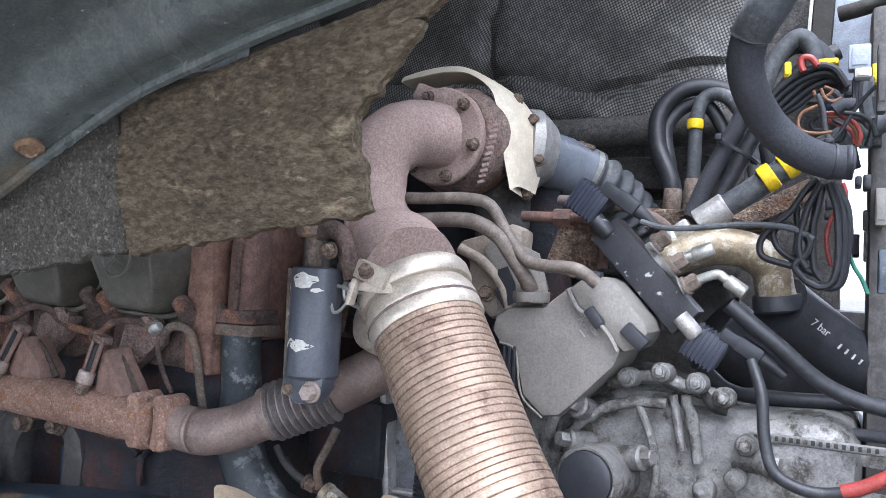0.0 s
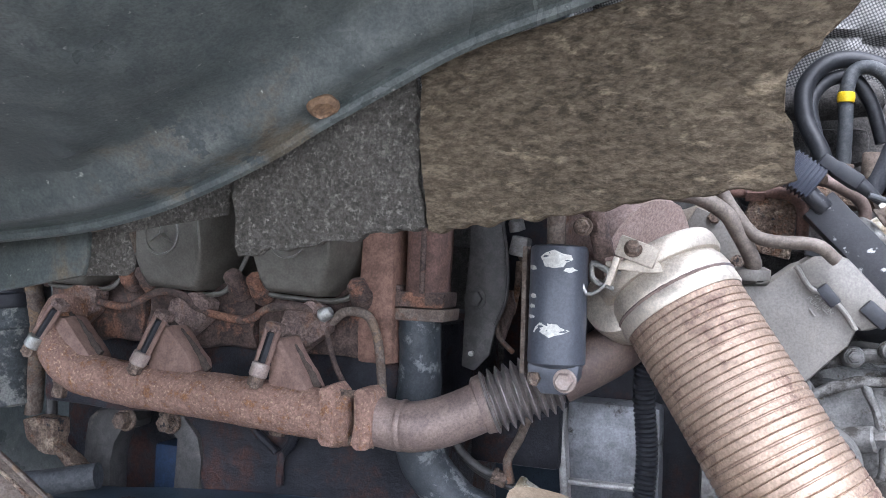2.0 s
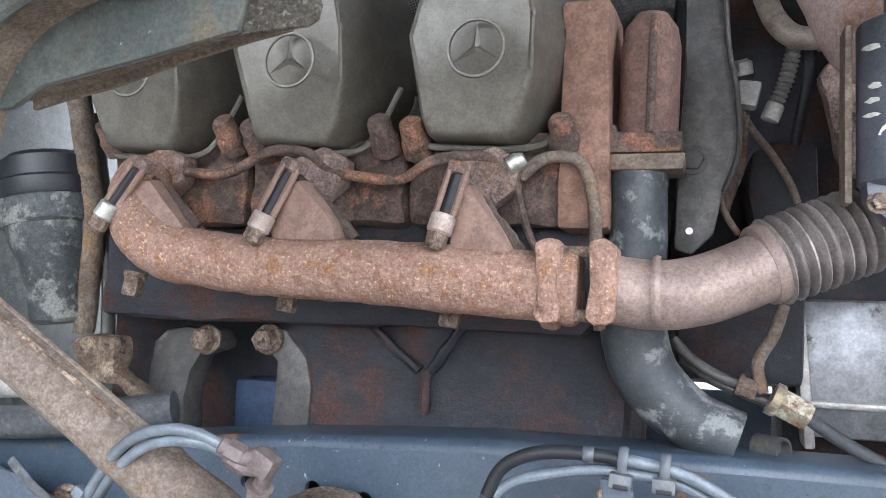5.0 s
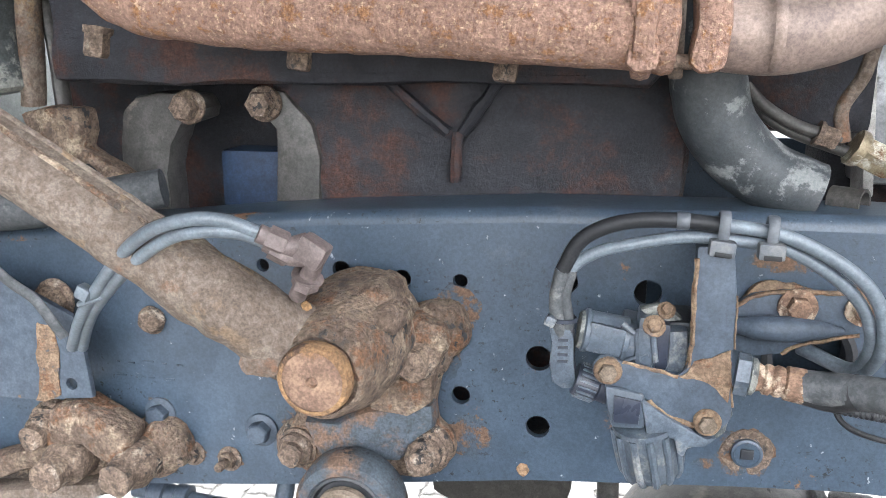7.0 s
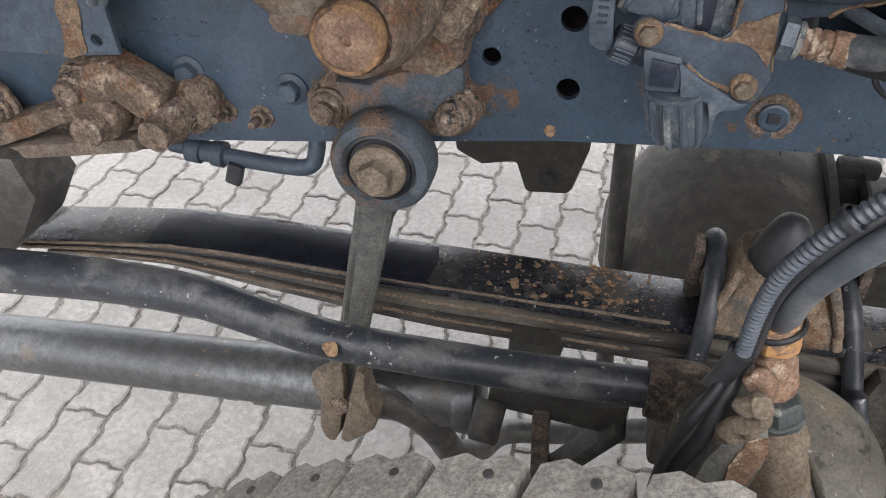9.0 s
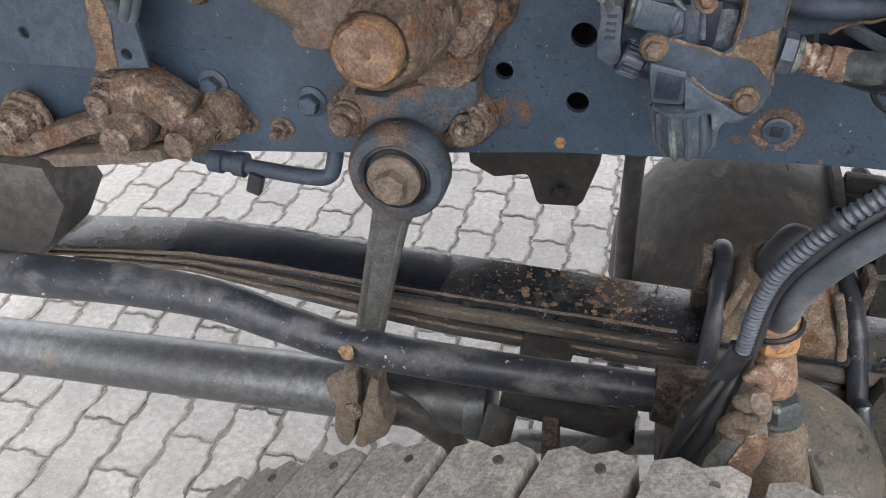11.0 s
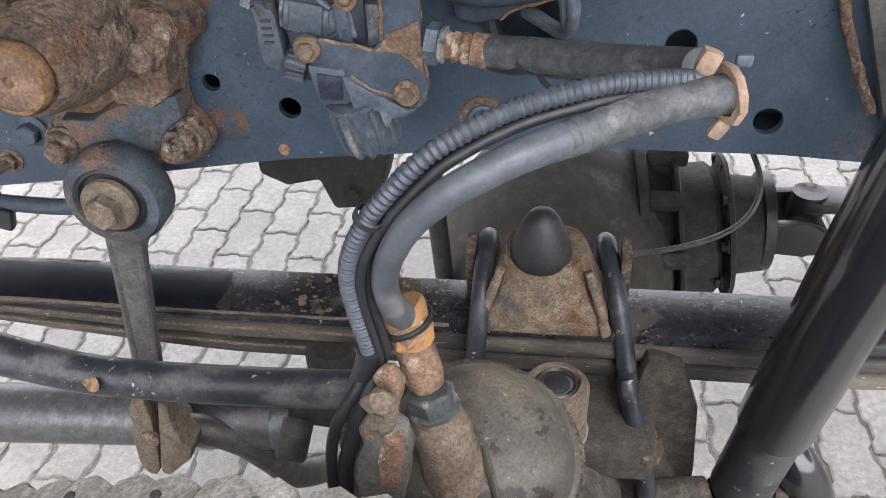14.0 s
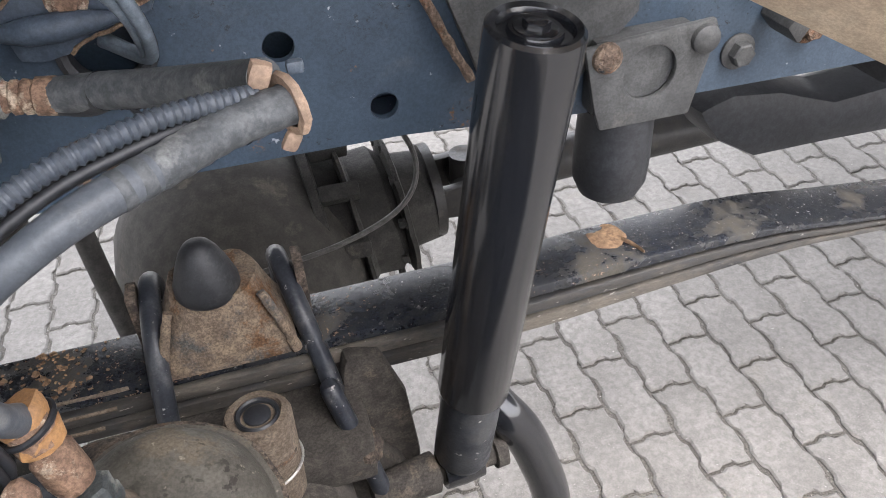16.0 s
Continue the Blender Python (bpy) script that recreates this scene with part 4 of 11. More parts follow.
LT = 1.02
b = tube(B(), [(-2.4, LT, 0.475), (-1.766, LT, 0.528), (-1.489, LT, 0.549), (-1.236, LT, 0.569), (-1.0, LT, 0.585)], 0.047, 26, 6)
tr = thing("axle_tube", "dusty dark steel tube lying low beside the leaf spring", "tube", (-1.5, LT, 0.5))
part("tube", b, "drag_link", tr)
b = lathe(B(), [(0.05, 0), (0.052, 0.008), (0.052, 0.03), (0.046, 0.036), (0.03, 0.04)], (-1.005, LT, 0.585), (1, 0, 0.06), 26)
part("end_ring", b, "drag_link", tr)

# ---- leaf spring ----
spring = thing("leaf_spring", "black steel leaf spring of three leaves, dusty and rusty", "leaf spring", (-0.62, 1.03, 0.735))


def leaf_z(x, i):
    z = np.interp(x, (-2.0, -1.69, -1.5, -1.4, -1.3, -1.15, -0.72, -0.5, -0.3, -0.13, 0.04, 0.12, 0.2, 0.3, 0.45, 0.9), (0.74, 0.785, 0.811, 0.824, 0.826, 0.823, 0.821, 0.82, 0.82, 0.825, 0.826, 0.819, 0.806, 0.794, 0.775, 0.74))
    gap = np.interp(abs(x + 0.62), (0, 0.4, 0.66, 0.8, 0.92, 1.4), (0.026, 0.027, 0.0195, 0.0125, 0.0095, 0.009))
    return float(z - i * gap)


for i, (x0, x1, th) in enumerate(((-2.0, 0.9, 0.02), (-1.95, 0.85, 0.021), (-1.6, 0.62, 0.022))):
    b, rows, n = B(), [], 70
    for k in range(n + 1):
        x = x0 + (x1 - x0) * k / n
        z = leaf_z(x, i)
        t = th * float(np.interp(abs(x + 0.62), (0, 0.45, 0.66, 0.8, 0.92, 1.4), (1, 0.98, 0.78, 0.56, 0.45, 0.42)))
        sec = [(0.985, z - 0.006), (0.9865, z - 0.002), (0.991, z), (1.03, z - 0.0005), (1.069, z), (1.0735, z - 0.002), (1.075, z - 0.006),
               (1.075, z - t + 0.004), (1.071, z - t), (0.989, z - t), (0.985, z - t + 0.004)]
        rows.append([b.verts.new((x, y, zz)) for y, zz in sec])
    for p, q in zip(rows, rows[1:]):
        for j in range(len(p)):
            kk = (j + 1) % len(p)
            b.faces.new((p[j], p[kk], q[kk], q[j]))
    b.faces.new(rows[0][::-1]), b.faces.new(rows[-1])
    part("leaf", b, "spring" if i == 0 else "spring_dusty", spring)
for i, (x0, x1) in enumerate(((-1.98, -0.74), (-1.9, -0.76), (-1.55, -0.78))):
    pts = [(x0 + (x1 - x0) * k / 60, 0.9856, leaf_z(x0 + (x1 - x0) * k / 60, i) - 0.0035) for k in range(61)]
    part("rust_edge", rough_up(tube(B(), pts, [0.0028, 0.0022, 0.003, 0.002, 0.0026], 6, 1, smooth=False), 0.0012, 0.01, i), "mud_tan", spring, "tan rusty leaf edge")
b, rows = B(), []
for k in range(41):
    x = -1.44 + 0.40 * k / 40
    edge = 0.006 * noise.noise(Vector((x * 60, 0, 0)))
    z = leaf_z(x, 0) + 0.0006
    row = [(0.9846, z - 0.012), (0.986, z - 0.002), (0.991, z), (1.03, z - 0.0005), (1.062 + edge, z), (1.066 + edge, z - 0.001)]
    shift = (0.012 * noise.noise(Vector((3, 7, 1))) if k in (0, 40) else 0)
    rows.append([b.verts.new((x + shift + (0.014 * noise.noise(Vector((j * 1.7, k, 2))) if k in (0, 40) else 0), y, zz)) for j, (y, zz) in enumerate(row)])
for p, q in zip(rows, rows[1:]):
    for j in range(len(p) - 1):
        b.faces.new((p[j], p[j + 1], q[j + 1], q[j]))
part("oil_stain", b, "oil", spring, "oil-wet black stretch of the top leaf")
random.seed(4)
for k in range(150):
    x, y = -0.87 + random.gauss(0, 0.028) + (0.05 if k % 3 else -0.05), 1.02 + random.uniform(-0.03, 0.05)
    r = random.uniform(0.001, 0.0026) if k % 4 else random.uniform(0.003, 0.0055)
    b = rough_up(lathe(B(), [(r, 0), (r * 0.7, 0.0008)], (x, y, leaf_z(x, 0) - 0.0002), (0, 0, 1), 9), r * 0.7, 0.003, k)
    part("rust_fleck", b, "plug", spring)
b = rough_up(lathe(B(), [(0.026, 0), (0.022, 0.0012), (0.012, 0.0014)], (-0.125, 1.043, leaf_z(-0.125, 0) - 0.0002), (0, 0, 1), 22), 0.004, 0.015, 3)
part("rust_patch", b, "plug", spring, "round tan rust patch")
b = rough_up(tube(B(), [(-0.11, 1.03, leaf_z(-0.11, 0)), (-0.1, 1.01, leaf_z(-0.1, 0)), (-0.095, 0.995, leaf_z(-0.09, 0))], [0.006, 0.004], 6, 4, flat=0.3), 0.001, 0.01)
part("rust_run", b, "plug", spring)

seat = thing("bump_mount", "mud-caked rusty spring seat casting on top of the leaf spring", "spring seat", (-0.625, 1.03, 0.815))
b = B()
rows = []
for z, hx, hy, rr in ((0.814, 0.078, 0.052, 0.01), (0.835, 0.077, 0.052, 0.012), (0.86, 0.066, 0.05, 0.02), (0.89, 0.055, 0.047, 0.03), (0.91, 0.048, 0.044, 0.035)):
    ring = []
    for cx, cy, a0 in ((hx - rr, hy - rr, 0), (-hx + rr, hy - rr, 90), (-hx + rr, -hy + rr, 180), (hx - rr, -hy + rr, 270)):
        for k in range(5):
            a = radians(a0 + 22.5 * k)
            ring.append(b.verts.new((-0.625 + cx + rr * math.cos(a), 1.035 + cy + rr * math.sin(a), z)))
    rows.append(ring)
for p, q in zip(rows, rows[1:]):
    for j in range(len(p)):
        k = (j + 1) % len(p)
        b.faces.new((p[j], p[k], q[k], q[j]))
b.faces.new(rows[0][::-1]), b.faces.new(rows[-1])
bmesh.ops.subdivide_edges(b, edges=b.edges[:], cuts=1, use_grid_fill=True)
part("casting", rough_up(b, 0.004, 0.03, 2), "seat_mud", seat)
for s in (-1, 1):
    part("cheek", rough_up(tube(B(), [(-0.625 + s * 0.075, 0.985, 0.818), (-0.625 + s * 0.066, 0.984, 0.86), (-0.625 + s * 0.05, 0.992, 0.905)], [0.007, 0.006, 0.005], 10, 5), 0.002, 0.012, s), "seat_mud", seat)
b = lathe(B(), [(0.033, -0.012), (0.0365, -0.006), (0.036, 0.006), (0.0295, 0.026), (0.0215, 0.044), (0.0155, 0.053), (0.008, 0.0575), (0.001, 0.0585)], (-0.63, 1.018, 0.913), (0, 0, 1), 28)
part("bump_rubber", b, "rubber", seat, "black rubber bump cone")
ub = [((-0.697, 1.10, 0.76), (-0.697, 1.098, 0.84), (-0.697, 1.085, 0.882), (-0.697, 1.05, 0.892), (-0.70, 0.99, 0.86), (-0.705, 0.955, 0.79), (-0.71, 0.93, 0.70), (-0.71, 0.925, 0.56)),
      ((-0.55, 1.115, 0.72), (-0.55, 1.115, 0.83), (-0.55, 1.105, 0.868), (-0.547, 1.07, 0.876), (-0.535, 1.01, 0.842), (-0.518, 0.965, 0.76), (-0.5232, 0.94, 0.7817), (-0.5104, 0.925, 0.7315), (-0.4973, 0.91, 0.6805), (-0.4853, 0.9, 0.6248))]
for pts in ub:
    u = thing("u_bolt", "thick black u-bolt clamping the leaf spring to the axle", "u-bolt", (pts[-1][0], 1.0, 0.56), group="spring u-bolts")
    part("bar", tube(B(), pts, 0.0122, 14, 8), "bar_paint", u)
    foot = Vector(pts[-2])
    part("mud_cake", rough_up(lathe(B(), [(0.013, 0), (0.02, 0.01), (0.022, 0.03), (0.014, 0.045)], foot, (0, 0, 1), 14), 0.005, 0.014, pts[0][0]), "axle_rust", u, "cake of rusty mud on the leg")
    b = slab(B(), [(-0.006, -0.05), (0.006, -0.05), (0.006, 0.07), (-0.006, 0.07)], 0.035, Matrix.Translation((pts[3][0] + (0.02 if pts[0][0] > -0.6 else -0.02), 1.07, 0.83)) @ xz(0), 0.003)
    part("guide_lip", rough_up(b, 0.002, 0.02, 1), "axle_rust", u, "rusty guide lip")

# ---- axle, differential and propeller shaft ----
axle = thing("front_axle", "dust-covered driven front axle housing under the spring", "axle", (-0.62, 1.2, 0.4))
b = lathe(B(), [(0.10, 0), (0.105, 0.05), (0.095, 0.25), (0.09, 0.42)], (-0.62, 0.82, 0.6), (0, 1, 0), 30)
part("beam", rough_up(b, 0.004, 0.05, 1), "axle", axle)
b = box(B(), (-0.615, 0.99, 0.70), (0.26, 0.2, 0.07), None, 0.012)
part("spring_pad", rough_up(b, 0.003, 0.03, 2), "axle", axle)
b = lathe(B(), [(0.09, 0), (0.12, 0.06), (0.19, 0.16), (0.225, 0.27), (0.23, 0.36), (0.2, 0.45), (0.12, 0.54), (0.085, 0.6), (0.085, 0.95)], (-0.6, 1.2, 0.57), (0, 1, 0), 40)
part("housing", rough_up(b, 0.008, 0.12, 4), "diff_pale", axle)
b = lathe(B(), [(0.2, 0), (0.205, 0.02), (0.205, 0.05), (0.18, 0.07), (0.165, 0.12), (0.13, 0.19), (0.12, 0.2), (0.12, 0.25), (0.095, 0.27), (0.085, 0.34)], (-0.58, 1.52, 0.585), (1, 0, 0.12), 36)
diff = part("differential", rough_up(b, 0.006, 0.05, 3), "diff", axle)
for k in range(12):
    a = 2 * math.pi * k / 12
    c = Vector((-0.545, 1.52 + 0.19 * math.cos(a), 0.585 + 0.19 * math.sin(a)))
    part("bolt", hexbolt(B(), c, (1, 0, 0.12), 0.011, 0.014, 1.4), "diff", diff)
for x, r, w in ((-0.46, 0.185, 0.02), (-0.40, 0.168, 0.012), (-0.315, 0.135, 0.014)):
    b = lathe(B(), [(r * 0.9, 0), (r, 0.003), (r, w - 0.003), (r * 0.9, w)], (x, 1.52, 0.585 + 0.12 * (x + 0.58)), (1, 0, 0.12), 40)
    ring = part("casting_band", rough_up(b, 0.002, 0.03, x), "diff", diff)
    for k in range(10):
        a = 2 * math.pi * k / 10 + x * 7
        part("band_bolt", hexbolt(B(), (x - 0.004, 1.52 + r * 0.93 * math.cos(a), 0.585 + 0.12 * (x + 0.58) + r * 0.93 * math.sin(a)), (-1, 0, -0.12), 0.009, 0.012, 1.3), "diff", ring)
for k in range(4):
    a = radians(95 + 34 * k)
    b = box(B(), (-0.425, 1.52 + 0.165 * math.cos(a), 0.605 + 0.165 * math.sin(a)), (0.07, 0.03, 0.03), Matrix.Rotation(a - math.pi / 2, 4, "X"), 0.008)
    part("lug", rough_up(b, 0.002, 0.02, k), "diff", diff)
b = tube(B(), [(-0.66, 1.22, 0.745), (-0.56, 1.25, 0.735), (-0.45, 1.28, 0.73), (-0.36, 1.31, 0.742), (-0.315, 1.33, 0.775), (-0.305, 1.36, 0.82), (-0.33, 1.42, 0.87)], 0.0045, 8, 8)
single("breather_pipe", b, "dark_steel", "thin metal line bent over the differential", "pipe", (-0.45, 1.4, 0.69))
b = lathe(B(), [(0.018, 0), (0.02, 0.003), (0.02, 0.012), (0.017, 0.014), (0.017, 0.02), (0.021, 0.022), (0.021, 0.05), (0.016, 0.054), (0.016, 0.09)], (-0.31, 1.66, 0.735), (1, 0.1, 0.05), 14)
single("sensor_plug", b, "plastic", "black ribbed sensor plug on the differential", "plug", (-0.27, 1.69, 0.70))
ps = thing("propeller_shaft", "dark propeller shaft with universal joint behind the spring", "propeller shaft", (0.2, 1.52, 0.6))
b = lathe(B(), [(0.075, 0), (0.09, 0.004), (0.09, 0.022), (0.06, 0.028)], (-0.255, 1.52, 0.632), (1, 0, 0.05), 30)
part("flange", b, "shaft_black", ps)
for s in (-1, 1):
    b = slab(B(), [(0, -0.03), (0.06, -0.035), (0.085, -0.02), (0.085, 0.02), (0.06, 0.035), (0, 0.03)], 0.022, Matrix.Translation((-0.235, 1.531 + s * 0.055, 0.635)) @ xz(0), 0.006)
    part("yoke_arm", b, "shaft_black", ps)
    b = slab(B(), [(0, -0.03), (0.03, -0.035), (0.09, -0.03), (0.09, 0.03), (0.03, 0.035), (0, 0.03)], 0.022, Matrix.Translation((-0.18, 1.52, 0.638 + s * 0.055)) @ Matrix.Rotation(math.pi / 2 * s, 4, "X") @ xz(0), 0.006)
    part("yoke_arm", b, "shaft_black", ps)
b = lathe(B(), [(0.03, -0.06), (0.03, 0.06)], (-0.17, 1.52, 0.638), (0, 0, 1), 16)
lathe(b, [(0.03, -0.06), (0.03, 0.06)], (-0.17, 1.52, 0.638), (0, 1, 0), 16)
part("cross", b, "shaft_black", ps)
part("shaft", lathe(B(), [(0.06, 0), (0.06, 0.02), (0.044, 0.05), (0.044, 2.2)], (-0.09, 1.52, 0.642), (1, 0, 0.03), 28), "shaft_black", ps)

b = lathe(B(), [(0.028, 0), (0.034, 0.005), (0.036, 0.05), (0.036, 0.125), (0.033, 0.132), (0.026, 0.133), (0.024, 0.128), (0.022, 0.128)], (-0.606, 0.89, 0.695), (0, 0, 1), 28)
kp = thing("king_pin", "round rusty king pin housing with a black cap", "king pin", (-0.606, 0.89, 0.69))
part("housing", rough_up(b, 0.002, 0.02, 1), "mud_tan", kp)
part("cap", lathe(B(), [(0.024, 0), (0.024, 0.006), (0.0215, 0.008), (0.019, 0.006), (0.018, 0.001), (0.015, 0.0), (0.0145, 0.006), (0.011, 0.008), (0.002, 0.008)], (-0.606, 0.89, 0.82), (0, 0, 1), 28), "plastic", kp, "black recessed cap")
part("ring", rough_up(lathe(B(), [(0.024, -0.001), (0.029, 0.0), (0.03, 0.003), (0.025, 0.005)], (-0.606, 0.89, 0.82), (0, 0, 1), 28, False), 0.001, 0.01), "axle_rust", kp, "rusty rim")
part("groove", rough_up(lathe(B(), [(0.033, -0.05), (0.036, -0.048), (0.036, -0.043), (0.033, -0.041)], (-0.606, 0.89, 0.82), (0, 0, 1), 28, False), 0.001, 0.01), "axle_rust", kp)
part("wire_ring", tube(B(), [(-0.606 + 0.0375 * math.cos(a), 0.89 + 0.0375 * math.sin(a), 0.745 + 0.008 * math.cos(a)) for a in (2 * math.pi * k / 16 for k in range(17))], 0.0018, 6, 3), "zinc", kp)
kn = thing("steering_knuckle", "dusty cast steering knuckle beside the brake chamber", "knuckle", (-0.62, 0.8, 0.4))
b = rough_up(lathe(B(), [(0.12, 0), (0.15, 0.05), (0.16, 0.13), (0.15, 0.2), (0.11, 0.24)], (-0.64, 0.6, 0.585), (0, 1, 0), 32), 0.006, 0.06, 3)
part("hub", b, "axle", kn)
b = slab(B(), [(-0.50, 0.80), (-0.455, 0.79), (-0.43, 0.72), (-0.418, 0.6), (-0.42, 0.5), (-0.52, 0.5), (-0.53, 0.66)], 0.03, xz(0.99), 0.01)
part("arm", rough_up(b, 0.003, 0.03, 5), "axle", kn)
b = slab(B(), [(-0.56, 0.72), (-0.5, 0.70), (-0.45, 0.62), (-0.43, 0.56), (-0.5, 0.54), (-0.56, 0.6)], 0.04, xz(0.97), 0.012)
part("lug", rough_up(b, 0.004, 0.03, 6), "axle", kn)

# ---- brake chamber and its fittings ----
bc = thing("brake_chamber", "dusty grey domed brake chamber with rusty fittings", "brake chamber", (-0.655, 0.66, 0.86))
ax = Vector((0.08, -0.35, 1)).normalized()
DOME = Vector((-0.674, 0.69, 0.935))
b = lathe(B(), [(0.05, -0.12), (0.066, -0.1), (0.078, -0.03), (0.08, -0.008), (0.0885, -0.005), (0.0885, 0.003), (0.082, 0.006), (0.079, 0.016), (0.072, 0.034), (0.055, 0.049), (0.03, 0.056), (0.002, 0.057)], DOME, ax, 40)
part("dome", rough_up(b, 0.0015, 0.03, 1), "chamber", bc)
b = lathe(B(), [(0.087, -0.004), (0.091, -0.002), (0.091, 0.002), (0.087, 0.004)], DOME, ax, 40, False)
part("clamp_ring", rough_up(b, 0.001, 0.02, 2), "axle_rust", bc)
b = tube(B(), [DOME + ax * h + Vector((0.36, -0.93, -0.35)).normalized() * r for r, h in ((0.012, 0.057), (0.032, 0.0555), (0.055, 0.0488), (0.072, 0.0338))], [0.006, 0.007, 0.006, 0.003], 10, 6, flat=0.5)
part("pressed_rib", b, "chamber", bc)
nz = Vector((-0.22, 0.12, 1)).normalized()
N0 = Vector((-0.695, 0.652, 1.005))
part("nozzle", rough_up(lathe(B(), [(0.027, -0.05), (0.0245, -0.03), (0.0225, -0.005), (0.0235, 0.002), (0.0235, 0.012), (0.019, 0.018), (0.018, 0.03)], N0, nz, 24), 0.0016, 0.012), "mud_tan", bc, "dusty nozzle")
part("union_nut", rough_up(hexbolt(B(), N0 + nz * 0.026, nz, 0.0185, 0.018, 1.1), 0.0012, 0.006), "peeling_pale", bc, "crusted blue-grey union nut")
part("fitting", rough_up(lathe(B(), [(0.013, 0), (0.0145, 0.01), (0.0145, 0.03), (0.012, 0.032), (0.012, 0.04), (0.0155, 0.042), (0.0155, 0.06)], N0 + nz * 0.05, nz, 20), 0.0014, 0.008, 1), "coupling_rust", bc, "mud-caked hose fitting")
b = rough_up(lathe(B(), [(0.0145, 0), (0.016, 0.004), (0.016, 0.012), (0.0135, 0.014), (0.0135, 0.019), (0.0165, 0.021), (0.0165, 0.03), (0.014, 0.034)], N0 + nz * 0.088, nz, 12), 0.003, 0.008, 2)
part("clip", b, "orange", bc, "orange plastic clip")
part("cable_tie", tube(B(), [N0 + nz * 0.106 + Vector((0.0172 * math.cos(a), 0.0172 * math.sin(a), 0.006 * math.cos(a))) for a in (2 * math.pi * k / 14 for k in range(15))], 0.0022, 6, 2), "wire_black", bc)
b = slab(B(), [(-0.7428, 1.0478), (-0.7252, 1.0554), (-0.7128, 1.0509), (-0.7111, 1.0284), (-0.7167, 0.9962), (-0.7235, 0.9615), (-0.7557, 0.9571), (-0.7555, 0.9913), (-0.7503, 1.024)], 0.022, xz(0.63), 0.006)
bmesh.ops.subdivide_edges(b, edges=b.edges[:], cuts=2, use_grid_fill=True)
slackarm = part("lever_plate", rough_up(b, 0.0025, 0.014, 4), "link_steel", bc, "brown flaking lever beside the chamber")
b = slab(B(), [(-0.7278, 1.0522), (-0.7162, 1.0586), (-0.7131, 1.0479), (-0.7175, 1.0203), (-0.7216, 0.9994), (-0.7343, 0.9978), (-0.7351, 1.0243)], 0.002, xz(0.6078), 0)
bmesh.ops.subdivide_edges(b, edges=b.edges[:], cuts=3, use_grid_fill=True)
part("rust_flake", rough_up(b, 0.002, 0.008, 2), "coupling_rust", slackarm, "orange rust flake")
b = rough_up(tube(B(), [(-0.7385, 0.615, 1.0751), (-0.7303, 0.61, 1.0851), (-0.7259, 0.612, 1.0779), (-0.7296, 0.612, 1.0624), (-0.7397, 0.615, 1.0504), (-0.7443, 0.62, 1.0359)], [0.006, 0.0085, 0.009, 0.009, 0.008, 0.006], 12, 6), 0.003, 0.009, 6)
part("mud_lump", b, "mud_tan", bc, "lump of pale tan mud")
part("elbow", rough_up(tube(B(), [(-0.7317, 0.632, 1.0818), (-0.7252, 0.63, 1.0887), (-0.7223, 0.628, 1.0812), (-0.7261, 0.625, 1.0673)], [0.007, 0.0085, 0.008, 0.006], 12, 6), 0.002, 0.01, 3), "coupling_rust", bc, "rusty elbow")
b = rough_up(box(B(), (-0.585, 0.62, 0.95), (0.05, 0.03, 0.02), Matrix.Rotation(0.3, 4, "Y"), 0.006), 0.003, 0.02, 2)
part("bracket", b, "axle_rust", bc)

# ---- hoses over the axle ----
ring_c = Vector((-0.535, 0.666, 1.282))
hz = thing("brake_hose", "thick pale grey rubber brake hose arching from the chamber", "hose", tuple(N0 + nz * 0.11))
H = [N0 + nz * 0.11] + [Vector(p) for p in [(-0.72, 0.644, 1.135), (-0.7205, 0.631, 1.157), (-0.718, 0.617, 1.183), (-0.709, 0.603, 1.213), (-0.694, 0.593, 1.241), (-0.675, 0.59, 1.261), (-0.656, 0.592, 1.273), (-0.636, 0.599, 1.281), (-0.616, 0.610, 1.284), (-0.592, 0.626, 1.285), (-0.563, 0.647, 1.286)]] + [ring_c + Vector((0.009, -0.002, 0.004))]
part("hose", tube(B(), H, [0.0108, 0.0096, 0.0087, 0.0083, 0.0083, 0.0084, 0.0086, 0.0089, 0.0092, 0.0096, 0.01, 0.0103, 0.0106], 20, 8), "hose_pale", hz)
part("guard", tube(B(), H[-4:], [0.0098, 0.0104, 0.0108, 0.0112], 20, 8, step=0.002, wave=lambda s: 0.0003 * math.sin(2 * math.pi * s / 0.011)), "hose", hz, "dusty grey-brown wound guard")
cd = thing("corrugated_conduit", "grey corrugated cable conduit running beside the brake hose", "conduit", (-0.77, 0.68, 1.0))
C = [(-0.752, 0.64, 1.066), (-0.745, 0.64, 1.086), (-0.7405, 0.638, 1.103), (-0.742, 0.626, 1.149), (-0.740, 0.614, 1.186), (-0.732, 0.605, 1.214), (-0.719, 0.600, 1.239), (-0.703, 0.598, 1.260), (-0.687, 0.599, 1.277), (-0.672, 0.602, 1.287), (-0.656, 0.608, 1.294), (-0.638, 0.616, 1.299), (-0.613, 0.627, 1.302), (-0.588, 0.64, 1.302), (-0.558, 0.656, 1.297), (-0.542, 0.668, 1.291)]
part("conduit", tube(B(), C, 0.0053, 12, 10, step=0.001, wave=lambda s: 0.0007 * math.sin(2 * math.pi * s / 0.0044)), "conduit_blue", cd)
part("end_sleeve", tube(B(), C[:3], 0.0078, 12, 6), "rubber", cd, "black end sleeve")
